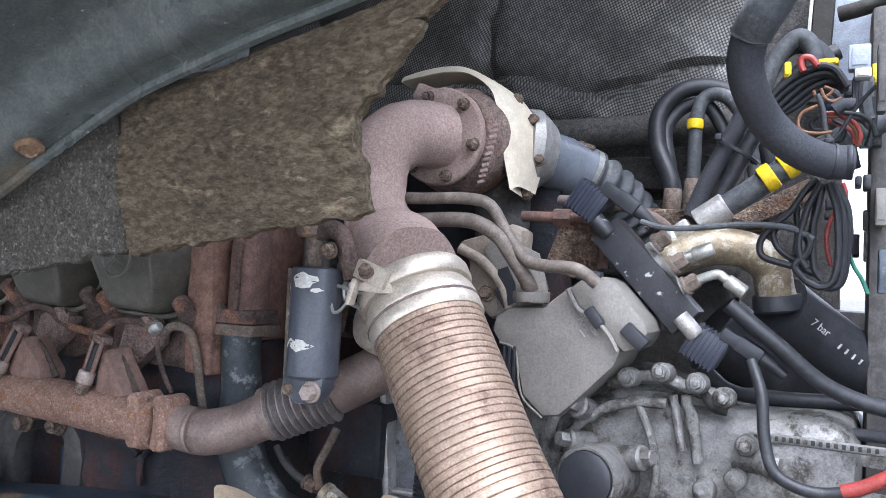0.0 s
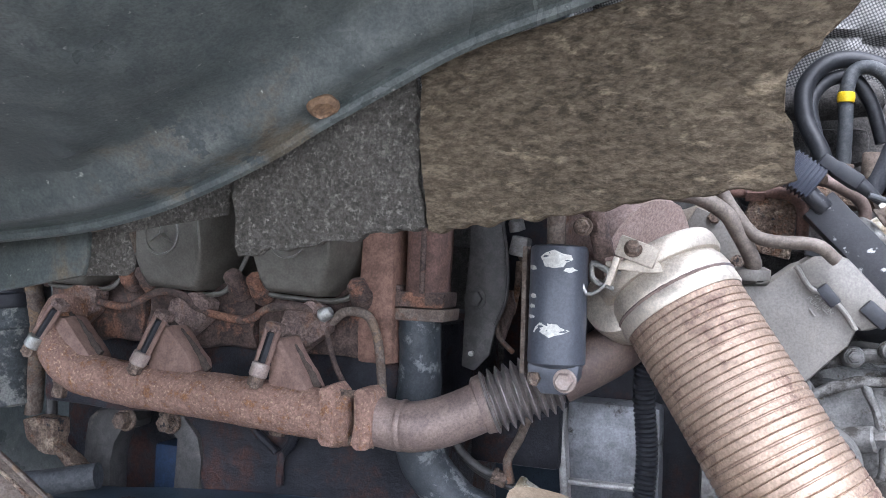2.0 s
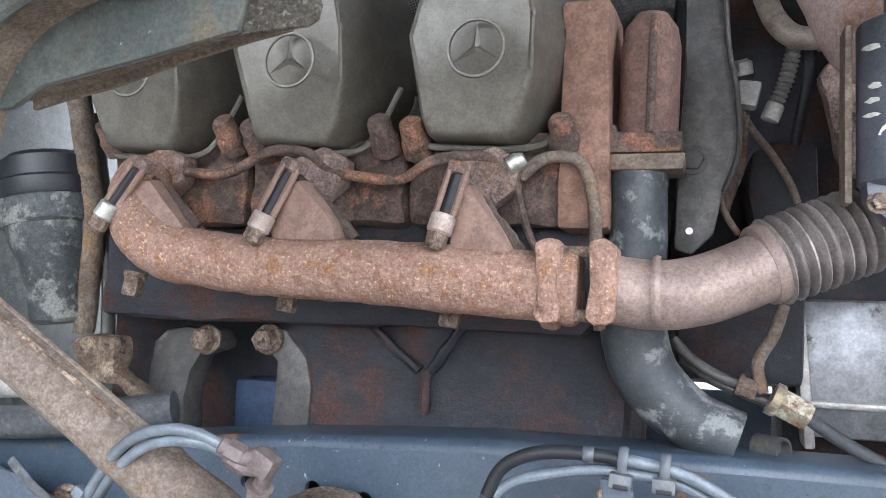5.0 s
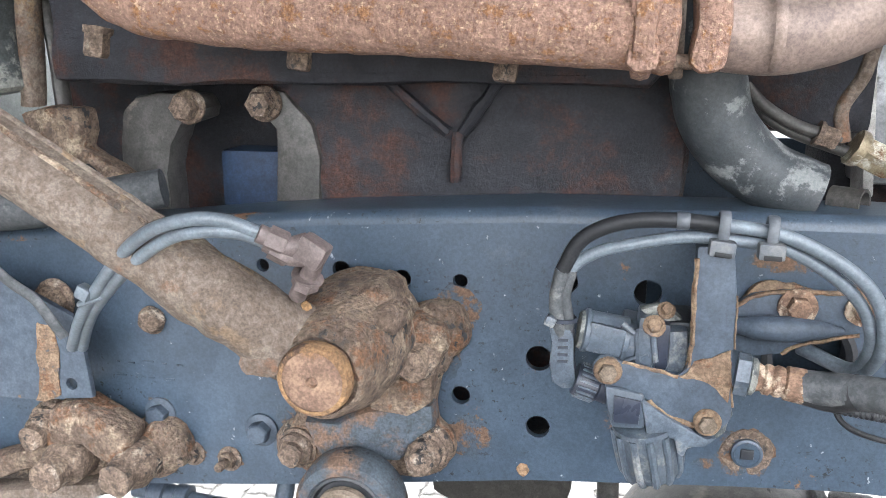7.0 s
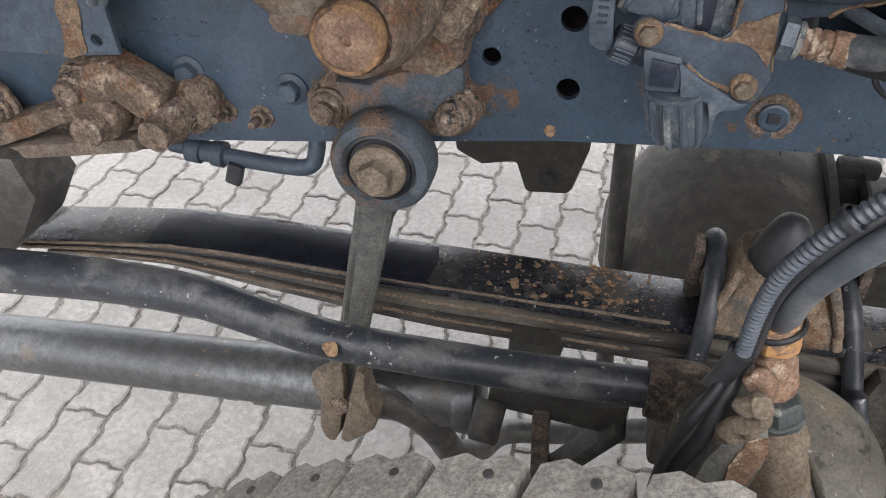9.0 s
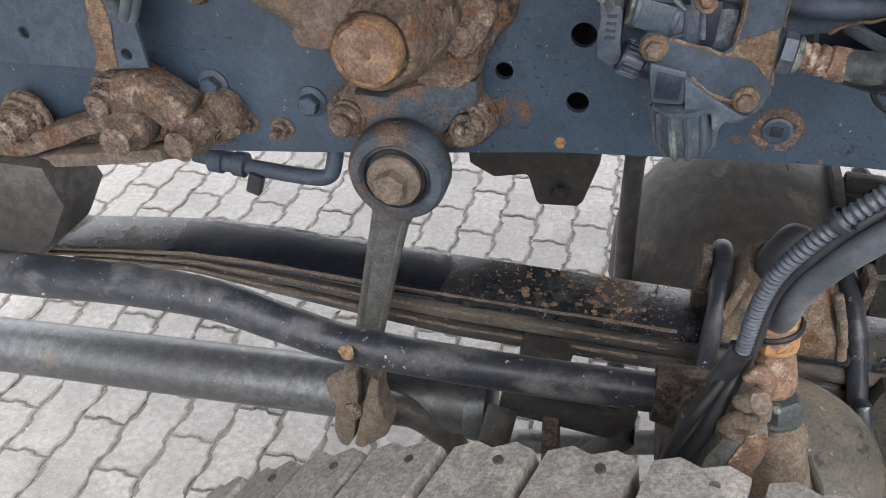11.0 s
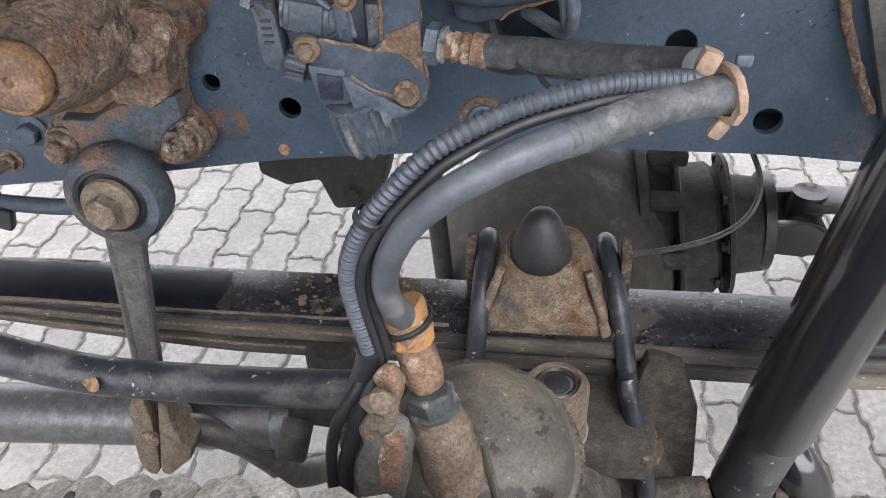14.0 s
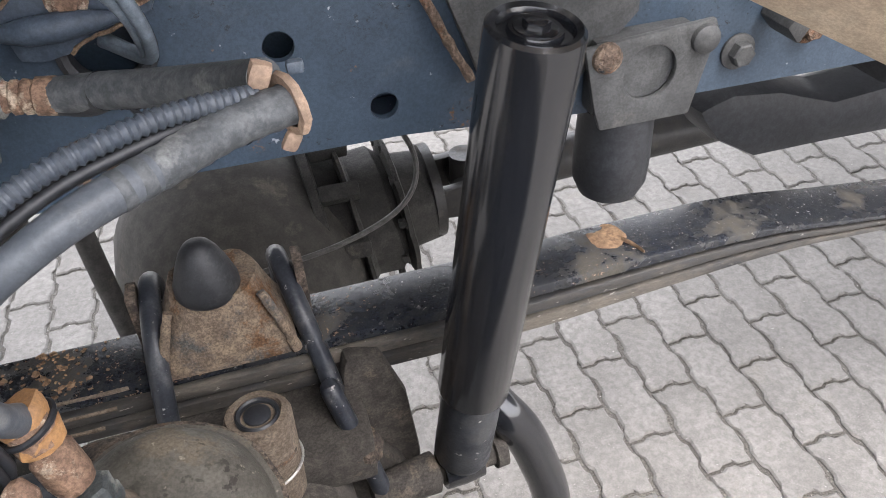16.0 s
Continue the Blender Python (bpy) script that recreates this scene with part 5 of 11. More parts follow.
part("tie", lathe(B(), [(0.0076, -0.003), (0.0088, -0.002), (0.0088, 0.002), (0.0076, 0.003)], C[6], Vector(C[7]) - Vector(C[5]), 16, False), "plastic", cd, "black cable tie")
for off, r in ((Vector((0.009, 0.010, -0.006)), 0.0042), (Vector((0.006, 0.003, -0.009)), 0.0034)):
    b = tube(B(), [Vector(p) + off for p in C[1:]], r, 10, 8)
    single("cable", b, "rubber", "thin black cable tied along the hose", "cable", (-0.76, 0.67, 1.0), group="cables along the hose")
for pts, r in (([(-0.741, 0.66, 1.09), (-0.744, 0.645, 1.082), (-0.753, 0.63, 1.067), (-0.765, 0.62, 1.047), (-0.774, 0.62, 1.011), (-0.777, 0.62, 0.971), (-0.775, 0.62, 0.933)], 0.0045), ([(-0.737, 0.66, 1.088), (-0.738, 0.645, 1.077), (-0.746, 0.63, 1.06), (-0.754, 0.62, 1.036), (-0.764, 0.62, 1), (-0.768, 0.62, 0.958), (-0.768, 0.62, 0.919)], 0.0062)):
    single("cable", tube(B(), pts, r, 12, 8), "wire_black", "black cable hanging down beside the brake chamber", "cable", pts[-1], group="cables along the hose")
rg = thing("hose_clip", "faded orange ring bracket holding the hose ends", "hose clip", tuple(ring_c - Vector((0, 0, 0.035))))
ra = (H[-1] - H[-2]).normalized()
b = lathe(B(), [(0.0115, -0.0025), (0.0165, -0.0025), (0.0175, 0.0), (0.0165, 0.0025), (0.0115, 0.0025)], H[-1] - ra * 0.004, ra, 11, False)
part("ring", rough_up(b, 0.002, 0.015, 1), "peach", rg)
b = rough_up(box(B(), H[-1] - ra * 0.004 + Vector((-0.002, -0.002, -0.02)), (0.009, 0.007, 0.012), Matrix.Rotation(0.5, 4, "Y"), 0.004), 0.001, 0.01)
part("tab", b, "peach", rg)
b = rough_up(box(B(), H[-1] - ra * 0.008 + Vector((-0.008, 0.006, 0.017)), (0.012, 0.01, 0.014), Matrix.Rotation(0.4, 4, "Y"), 0.004), 0.001, 0.01)
part("tab", b, "peach", rg)
part("tie_tail", box(B(), ring_c + Vector((0.012, 0.0, 0.022)), (0.009, 0.006, 0.007), None, 0.002), "plastic_blue", rg, "grey cable tie head")

# ---- relay valve on the rail ----
vl = thing("relay_valve", "dusty blue-grey air valve on a bracket bolted to the rail", "valve", (-0.79, 0.93, 1.13))
b = slab(B(), [(-0.8388, 1.2315), (-0.8339, 1.2378), (-0.8268, 1.2398), (-0.8141, 1.235), (-0.7706, 1.2259), (-0.7644, 1.2328), (-0.7628, 1.2529), (-0.7642, 1.294), (-0.7623, 1.3338), (-0.7352, 1.336), (-0.7304, 1.2961), (-0.7288, 1.2523), (-0.7305, 1.2413), (-0.7266, 1.2077), (-0.7272, 1.1916), (-0.7341, 1.1813), (-0.7463, 1.1785), (-0.7552, 1.1838), (-0.7702, 1.1874), (-0.7819, 1.1934), (-0.7911, 1.2027), (-0.8141, 1.2122), (-0.8317, 1.2132), (-0.838, 1.2217)], 0.005, xz(0.866), 0.0018)
bmesh.ops.subdivide_edges(b, edges=b.edges[:], cuts=1, use_grid_fill=True)
bracket = part("bracket", rough_up(b, 0.0008, 0.02, 3), "bracket_paint", vl)
b = slab(B(), [(-0.7707, 1.2264), (-0.7637, 1.2304), (-0.7585, 1.2404), (-0.7461, 1.2443), (-0.7317, 1.2511), (-0.7308, 1.2394), (-0.7295, 1.2227), (-0.731, 1.2068), (-0.7376, 1.2161), (-0.7455, 1.2222), (-0.7529, 1.225), (-0.7625, 1.2246)], 0.0012, xz(0.8608), 0)
bmesh.ops.subdivide_edges(b, edges=b.edges[:], cuts=3, use_grid_fill=True)
part("rust_patch", rough_up(b, 0.0016, 0.008, 4), "tan_rust", bracket, "tan rust spreading from the bend")
for k, pts in enumerate((([(-0.7635, 0.861, 1.2352), (-0.7617, 0.861, 1.2571), (-0.7626, 0.861, 1.2944), (-0.7619, 0.861, 1.3248)], 0.0034), ([(-0.7912, 0.861, 1.2031), (-0.7819, 0.861, 1.1939), (-0.7703, 0.861, 1.1878), (-0.7553, 0.861, 1.1842)], 0.0022),
                         ([(-0.8142, 0.861, 1.2353), (-0.7935, 0.861, 1.2307), (-0.7707, 0.861, 1.2263)], 0.0016), ([(-0.7311, 0.861, 1.2416), (-0.729, 0.861, 1.2226), (-0.7269, 0.861, 1.2032)], 0.0016), ([(-0.7305, 0.861, 1.2964), (-0.7291, 0.861, 1.2719), (-0.729, 0.861, 1.2526)], 0.001))):
    part("rust_edge", rough_up(tube(B(), pts[0], pts[1], 6, 8, flat=0.6), 0.0016, 0.008, k), "tan_rust", bracket, "crust of tan rust on the edge")
part("gusset", box(B(), (-0.7505, 0.92, 1.285), (0.005, 0.1, 0.09), None, 0.002), "bracket_paint", bracket)
for pt, r in (((-0.826, 0.861, 1.227), 0.0115), ((-0.7451, 0.861, 1.1888), 0.011)):
    bolt = part("bolt", rough_up(lathe(B(), [(r, 0), (r * 1.03, 0.002), (r, 0.004), (r * 0.9, 0.0055)], pt, (0, -1, 0.05), 20), 0.0007, 0.006, r), "tan_rust", bracket, "crusted bolt")
    part("head", rough_up(hexbolt(B(), (pt[0], pt[1] - 0.005, pt[2]), (0, -1, 0.05), r * 0.66, 0.006, 0), 0.0005, 0.005, r), "mud_tan", bolt, "pale dusty hexagon head")
# Solenoid barrel lying along the rail, with its cap.
q0, q1 = Vector((-0.8492, 0.89, 1.2505)), Vector((-0.8121, 0.894, 1.2445))
qa = (q1 - q0).normalized()
b = lathe(B(), [(0.0168, 0), (0.0188, 0.0015), (0.0188, 0.005), (0.0178, 0.006), (0.0178, (q1 - q0).length), (0.014, (q1 - q0).length + 0.004)], q0, qa, 28)
body = part("barrel", b, "plastic_blue", vl)
part("end_cap", lathe(B(), [(0.0155, -0.003), (0.0165, -0.001), (0.0168, 0.0), (0.014, 0.001)], q0, qa, 28), "peeling_pale", body, "pale end cap")
part("label_plate", rough_up(box(B(), q0.lerp(q1, 0.55) + Vector((0, -0.0155, 0.0)), (0.03, 0.006, 0.026), Matrix.Rotation(0.19, 4, "Y"), 0.002), 0.0006, 0.01), "plastic_blue", body)
for k, (px, w, h, dy, mt) in enumerate((((-0.8072, 0.886, 1.2425), 0.02, 0.034, 0.05, "plastic_blue"), ((-0.7959, 0.882, 1.2476), 0.016, 0.044, 0.04, "plastic_blue"), ((-0.783, 0.88, 1.2454), 0.012, 0.04, 0.05, "coil"), ((-0.7715, 0.884, 1.241), 0.018, 0.036, 0.05, "plastic_blue"), ((-0.7666, 0.9, 1.2524), 0.022, 0.02, 0.05, "peeling"))):
    part("valve_block", rough_up(box(B(), (px[0], px[1] + dy / 2 - 0.008, px[2]), (w, dy, h), Matrix.Rotation(0.12 - 0.05 * k, 4, "Y"), 0.004), 0.0008, 0.01, k), mt, vl)
for k, (a0, a1) in enumerate((((-0.8113, 0.878, 1.229), (-0.794, 0.876, 1.2381)), ((-0.8045, 0.878, 1.2589), (-0.8005, 0.876, 1.2306)), ((-0.7927, 0.874, 1.2648), (-0.7875, 0.874, 1.2324)), ((-0.8157, 0.876, 1.2626), (-0.8059, 0.874, 1.2553)))):
    part("cast_web", tube(B(), [a0, Vector(a0).lerp(Vector(a1), 0.5), a1], 0.0028, 8, 3), "plastic_blue", vl)
for pt, r in (((-0.7911, 0.868, 1.2649), 0.0062), ((-0.7813, 0.88, 1.2751), 0.005)):
    part("screw", rough_up(hexbolt(B(), pt, (0.1, -0.8, 0.5), r, 0.007, 1.5), 0.0008, 0.005, r), "tan_rust", vl, "rusty screw")
part("top_lug", rough_up(slab(B(), [(-0.8024, 1.2734), (-0.7873, 1.2786), (-0.7757, 1.2747), (-0.7679, 1.2662), (-0.7789, 1.265), (-0.7925, 1.266)], 0.012, xz(0.894), 0.002), 0.0006, 0.01), "peeling_pale", vl)
b = slab(B(), [(-0.8767, 1.2552), (-0.8694, 1.2587), (-0.8598, 1.2564), (-0.8553, 1.2468), (-0.8543, 1.2227), (-0.8507, 1.2011), (-0.8633, 1.199), (-0.8725, 1.2045), (-0.8755, 1.2209), (-0.8738, 1.2404)], 0.022, xz(0.9), 0.003)
plug = part("connector", b, "plastic_blue", vl)
for sz in (1.2439, 1.2375, 1.231, 1.2249):
    part("slot", box(B(), (-0.8642, 0.8775, sz), (0.009, 0.003, 0.0022), None, 0.0005), "coil", plug)
r0, r1 = Vector((-0.853, 0.882, 1.2088)), Vector((-0.8265, 0.884, 1.1999))
rd = (r1 - r0).normalized()
b = lathe(B(), [(0.0135, 0), (0.0145, 0.002), (0.0145, 0.019), (0.0125, 0.021), (0.0125, 0.03)], r0, rd, 24)
cap = part("screw_ring", b, "coil", vl, "ribbed black screw ring")
rm = frame_of(r0, rd)
for k in range(18):
    a = 2 * math.pi * k / 18
    part("rib", box(B(), rm @ Vector((0.0148 * math.cos(a), 0.0148 * math.sin(a), 0.0105)), (0.0022, 0.0022, 0.016), rm.to_3x3().to_4x4() @ Matrix.Rotation(a, 4, "Z"), 0.0006), "plastic_blue", cap)
# Lower body: shoulder block and fluted exhaust cup.
b = slab(B(), [(-0.8282, 1.2137), (-0.7963, 1.2089), (-0.7933, 1.198), (-0.7937, 1.1772), (-0.821, 1.1766), (-0.8255, 1.195)], 0.03, xz(0.888), 0.004)
part("shoulder", rough_up(b, 0.0006, 0.01, 1), "plastic_blue", vl)
part("face_plate", slab(B(), [(-0.8201, 1.2066), (-0.7985, 1.2035), (-0.799, 1.1828), (-0.8196, 1.1829)], 0.003, xz(0.8585), 0.001), "coil", vl)
b = slab(B(), [(-0.7986, 1.2047), (-0.7768, 1.1914), (-0.7454, 1.1753), (-0.7357, 1.1768), (-0.7462, 1.1673), (-0.7589, 1.166), (-0.7614, 1.1572), (-0.7663, 1.1588), (-0.7699, 1.1723), (-0.7914, 1.1732)], 0.03, xz(0.886), 0.004)
part("lower_flange", rough_up(b, 0.0008, 0.01, 2), "plastic_blue", vl)
c0, c1 = Vector((-0.7937, 0.876, 1.1779)), Vector((-0.7828, 0.884, 1.1247))
cd0 = (c1 - c0).normalized()
cl = (c1 - c0).length
b = lathe(B(), [(0.0268, 0), (0.0275, 0.004), (0.0262, 0.007), (0.0255, cl * 0.8), (0.022, cl * 0.93), (0.014, cl)], c0, cd0, 32)
cup = part("cup", b, "plastic_blue", vl, "fluted grey exhaust cup")
cm = frame_of(c0, cd0)
for k in range(12):
    a = 2 * math.pi * k / 12
    b = tube(B(), [cm @ Vector((rr * math.cos(a), rr * math.sin(a), hh)) for rr, hh in ((0.026, 0.004), (0.0262, cl * 0.4), (0.025, cl * 0.8), (0.021, cl * 0.94))], 0.0034, 8, 4)
    part("flute", b, "plastic_blue", cup)
b = slab(B(), [(-0.7692, 1.1731), (-0.7646, 1.1588), (-0.7599, 1.1582), (-0.7529, 1.168), (-0.7395, 1.1699), (-0.73, 1.1792), (-0.7262, 1.1949), (-0.727, 1.2029), (-0.7312, 1.2015), (-0.7324, 1.1892), (-0.738, 1.1784), (-0.7467, 1.1754), (-0.7576, 1.1754)], 0.008, xz(0.87), 0.002)
bmesh.ops.subdivide_edges(b, edges=b.edges[:], cuts=1, use_grid_fill=True)
part("crusted_port", rough_up(b, 0.002, 0.008, 5), "peeling_pale", vl, "pale crusted lower port")
# Hose outlet: hexagon collar, ribbed rusty coupling.
n0, n1 = Vector((-0.7254, 0.866, 1.2307)), Vector((-0.6718, 0.859, 1.2255))
nd = (n1 - n0).normalized()
nut = part("nut", rough_up(hexbolt(B(), n0, nd, 0.0175, 0.011, 0), 0.0006, 0.008), "plastic_blue", vl, "dusty hexagon collar")
part("flange", rough_up(lathe(B(), [(0.0125, 0.01), (0.015, 0.011), (0.015, 0.014), (0.012, 0.016)], n0, nd, 20), 0.0006, 0.006), "peeling_pale", nut)
nl = (n1 - n0).length
b = rough_up(lathe(B(), [(0.0105, 0.012), (0.0118, 0.016), (0.0105, 0.02), (0.0124, 0.022), (0.0124, 0.026), (0.0108, 0.0275), (0.0128, 0.03), (0.0128, 0.034), (0.0115, 0.036), (0.0138, nl * 0.7), (0.0142, nl - 0.004), (0.0135, nl)], n0, nd, 24), 0.001, 0.007, 1)
part("coupling", b, "coupling_rust", vl, "ribbed rusty hose coupling")
vh = thing("valve_hose", "dusty grey rubber hose leaving the valve", "hose", (-0.66, 0.83, 1.23))
b = tube(B(), [n1 - nd * 0.004, (-0.641, 0.838, 1.2332), (-0.6111, 0.815, 1.2401), (-0.5807, 0.782, 1.2516), (-0.5576, 0.752, 1.2629), (-0.5368, 0.718, 1.2762)], [0.0136, 0.0132, 0.0128, 0.0122], 18, 8)
part("hose", b, "hose", vh)
part("cuff", tube(B(), [n1 - nd * 0.002, n1 + nd * 0.016 + Vector((0, -0.004, 0.0005)), (-0.641, 0.838, 1.2332)], 0.0141, 18, 6), "rubber", vh, "black rubber cuff")

# Two air lines looping from the valve over the bracket to the hole in the rail.
LINES = ([(-0.8653, 0.886, 1.2411), (-0.8691, 0.88, 1.261), (-0.8711, 0.877, 1.2809), (-0.8668, 0.875, 1.3062), (-0.8544, 0.873, 1.3306), (-0.8339, 0.872, 1.3447), (-0.8071, 0.872, 1.3513), (-0.774, 0.872, 1.3523), (-0.7452, 0.872, 1.3502), (-0.7125, 0.872, 1.3467), (-0.6873, 0.873, 1.3395), (-0.6603, 0.876, 1.326), (-0.6358, 0.88, 1.3081), (-0.6201, 0.886, 1.2878), (-0.6114, 0.893, 1.2612), (-0.6093, 0.91, 1.2341), (-0.6165, 0.94, 1.2104), (-0.652, 0.985, 1.213)],
         [(-0.8616, 0.888, 1.2407), (-0.8617, 0.882, 1.2609), (-0.865, 0.88, 1.2828), (-0.8603, 0.88, 1.3054), (-0.8394, 0.88, 1.3215), (-0.8088, 0.879, 1.3303), (-0.7716, 0.878, 1.3379), (-0.7343, 0.878, 1.3371), (-0.701, 0.879, 1.3334), (-0.6787, 0.881, 1.3239), (-0.6508, 0.885, 1.3055), (-0.6314, 0.89, 1.285), (-0.6195, 0.9, 1.2607), (-0.6154, 0.915, 1.2358), (-0.619, 0.945, 1.2125), (-0.65, 0.985, 1.216)])
for k, pts in enumerate(LINES):
    r = 0.0056 - 0.0004 * k
    al = thing("air_line", "grey plastic air line looped over the valve bracket", "air line", (-0.75, 0.88, 1.26), group="air lines")
    part("line", tube(B(), pts, r, 12, 8), "air_line", al)
    part("end_sleeve", tube(B(), pts[:4], r + 0.0007, 12, 8), "hose", al, "dusty grey end sleeve")
    if k == 0:
        part("wrap", tube(B(), pts[3:9], r + 0.0007, 12, 8), "wire_black", al, "glossy black wrap")
        part("cuff", lathe(B(), [(r + 0.0008, -0.005), (r + 0.0016, -0.004), (r + 0.0016, 0.004), (r + 0.0008, 0.005)], pts[7], Vector(pts[8]) - Vector(pts[6]), 14, False), "hose_pale", al, "pale sleeve")
tie0 = thing("cable_tie", "dark cable tie round the lines above the plug", "cable tie", (-0.8655, 0.87, 1.2609), group="cable ties")
part("band", lathe(B(), [(0.0115, -0.002), (0.0125, -0.0015), (0.0125, 0.0015), (0.0115, 0.002)], (-0.8655, 0.881, 1.2624), (0.05, 0, 1), 18, False), "coil", tie0)
part("head", box(B(), (-0.875, 0.872, 1.2625), (0.009, 0.01, 0.009), Matrix.Rotation(0.4, 4, "Y"), 0.002), "plastic_blue", tie0)
for c, hd, lean in (((-0.7439, 0.87, 1.3457), (-0.7448, 0.86, 1.3343), 0.1), ((-0.7082, 0.87, 1.3432), (-0.7089, 0.86, 1.3336), 0.02)):
    t = thing("cable_tie", "grey cable tie with a square head holding the air lines", "cable tie", hd, group="cable ties")
    ring = [Vector(c) + Vector((0.001 * math.sin(a), 0.0085 * math.cos(a), 0.0155 * math.sin(a))) for a in (2 * math.pi * k / 16 for k in range(17))]
    part("band", tube(B(), ring, 0.0042, 8, 3, flat=0.3, side=(1, 0, 0)), "hose_pale", t, "grey tie band")
    part("head", box(B(), hd, (0.0195, 0.013, 0.0125), Matrix.Rotation(lean, 4, "Y"), 0.002), "hose_pale", t)
    part("slot", box(B(), Vector(hd) + Vector((0.0005, -0.0058, -0.0042)), (0.013, 0.003, 0.004), Matrix.Rotation(lean, 4, "Y"), 0.0008), "wire_black", t)
arm = thing("rail_bracket", "dusty pressed bracket with rusty top edge on the rail", "bracket", (-0.66, 0.96, 1.24))
b = slab(B(), [(-0.7214, 1.2555), (-0.7025, 1.27), (-0.6779, 1.2755), (-0.6461, 1.2766), (-0.6174, 1.2769), (-0.6059, 1.2693), (-0.5994, 1.2523), (-0.6046, 1.2413), (-0.6219, 1.2369), (-0.6595, 1.2267), (-0.6743, 1.2171), (-0.6928, 1.2124), (-0.7132, 1.215)], 0.014, xz(0.9705), 0.004)
bmesh.ops.subdivide_edges(b, edges=b.edges[:], cuts=1, use_grid_fill=True)
part("plate", rough_up(b, 0.0014, 0.02, 1), "bracket_paint", arm)
part("ridge", rough_up(tube(B(), [(-0.7201, 0.95, 1.2437), (-0.6973, 0.944, 1.2446), (-0.6745, 0.942, 1.2454), (-0.6507, 0.946, 1.2448), (-0.6257, 0.954, 1.2431)], [0.006, 0.011, 0.012, 0.009, 0.004], 14, 6), 0.001, 0.012, 2), "bracket_paint", arm)
b = slab(B(), [(-0.7106, 1.2606), (-0.7001, 1.2776), (-0.6822, 1.2827), (-0.6585, 1.2801), (-0.6472, 1.2738), (-0.6566, 1.2702), (-0.6847, 1.2704), (-0.7026, 1.2642)], 0.006, xz(0.9708), 0.002)
bmesh.ops.subdivide_edges(b, edges=b.edges[:], cuts=2, use_grid_fill=True)
part("rust_bloom", rough_up(b, 0.0025, 0.01, 2), "tan_rust", arm, "rust bloom above the bracket")
part("rust_edge", rough_up(tube(B(), [(-0.7211, 0.956, 1.2542), (-0.7022, 0.956, 1.2692), (-0.6776, 0.956, 1.2748), (-0.6457, 0.956, 1.2758), (-0.617, 0.956, 1.2762), (-0.604, 0.956, 1.2662)], 0.0022, 7, 6), 0.0015, 0.008, 3), "tan_rust", arm)
part("lower_edge", rough_up(tube(B(), [(-0.6741, 0.956, 1.2167), (-0.6592, 0.956, 1.2264), (-0.6326, 0.956, 1.2337), (-0.6108, 0.956, 1.2395)], 0.0018, 7, 6), 0.0015, 0.008, 4), "tan_rust", arm)
for pt, r in (((-0.6639, 0.955, 1.2624), 0.0105), ((-0.6116, 0.955, 1.2629), 0.009)):
    part("bolt", rough_up(hexbolt(B(), pt, (0, -1, 0), r, 0.011, 1.6), 0.0014, 0.006, r), "coupling_rust", arm, "rusty bolt")
b = lathe(B(), [(0.033, 0), (0.04, 0.002), (0.041, 0.008), (0.036, 0.011), (0.031, 0.007), (0.0305, -0.01)], (-0.648, 0.972, 1.213), (0, -1, 0), 32, False)
single("rail_grommet", b, "rubber", "dusty rubber grommet in a large rail hole", "grommet", (-0.648, 0.97, 1.175))
b = tube(B(), [(-0.6514, 0.915, 1.195), (-0.65, 0.9, 1.1962), (-0.6397, 0.895, 1.1951), (-0.6194, 0.895, 1.1925), (-0.5963, 0.9, 1.188), (-0.5564, 0.92, 1.1763)], 0.0046, 10, 8, step=0.0011, wave=lambda s: 0.0006 * math.sin(2 * math.pi * s / 0.0042))
single("corrugated_conduit", b, "plastic", "black corrugated conduit under the valve hose", "conduit", (-0.6, 0.95, 1.16))
b = tube(B(), [(-0.638, 0.91, 1.191), (-0.6312, 0.905, 1.1792), (-0.6168, 0.905, 1.17), (-0.5913, 0.91, 1.1618), (-0.5463, 0.93, 1.1473)], 0.0026, 8, 8)
single("cable", b, "wire_black", "thin black cable below the conduit", "cable", (-0.6, 0.93, 1.14))

# Stamped marks and a rusty bolt head on the rail under the torque tube.
marks = thing("stamped_marks", "faint worn marks stamped into the rail paint", "marking", (-1.3176, 0.97, 1.1385))
for mx, mz, mw, mh in [(p[0], p[1], 0.004 + 0.004 * (k % 3), 0.0022) for k, p in enumerate(((-1.356, 1.1486), (-1.3394, 1.148), (-1.3184, 1.151), (-1.2994, 1.1499), (-1.2805, 1.1495), (-1.3527, 1.1328), (-1.3355, 1.1316), (-1.3161, 1.132), (-1.2942, 1.1325)))]:
    part("mark", rough_up(box(B(), (mx, 0.9708, mz), (mw, 0.0016, mh), None, 0.0006), 0.0008, 0.004, mx), "rail", marks)
b = rough_up(lathe(B(), [(0.0155, 0), (0.016, 0.003), (0.0135, 0.005), (0.012, 0.009), (0.006, 0.0105), (0.001, 0.0105)], (-1.3092, 0.9715, 1.2001), (0, -1, 0), 22), 0.0012, 0.008, 5)
single("rail_bolt", b, "rust_bolt", "rusty round bolt head on the blue rail", "bolt", (-1.3092, 0.9715, 1.2001))

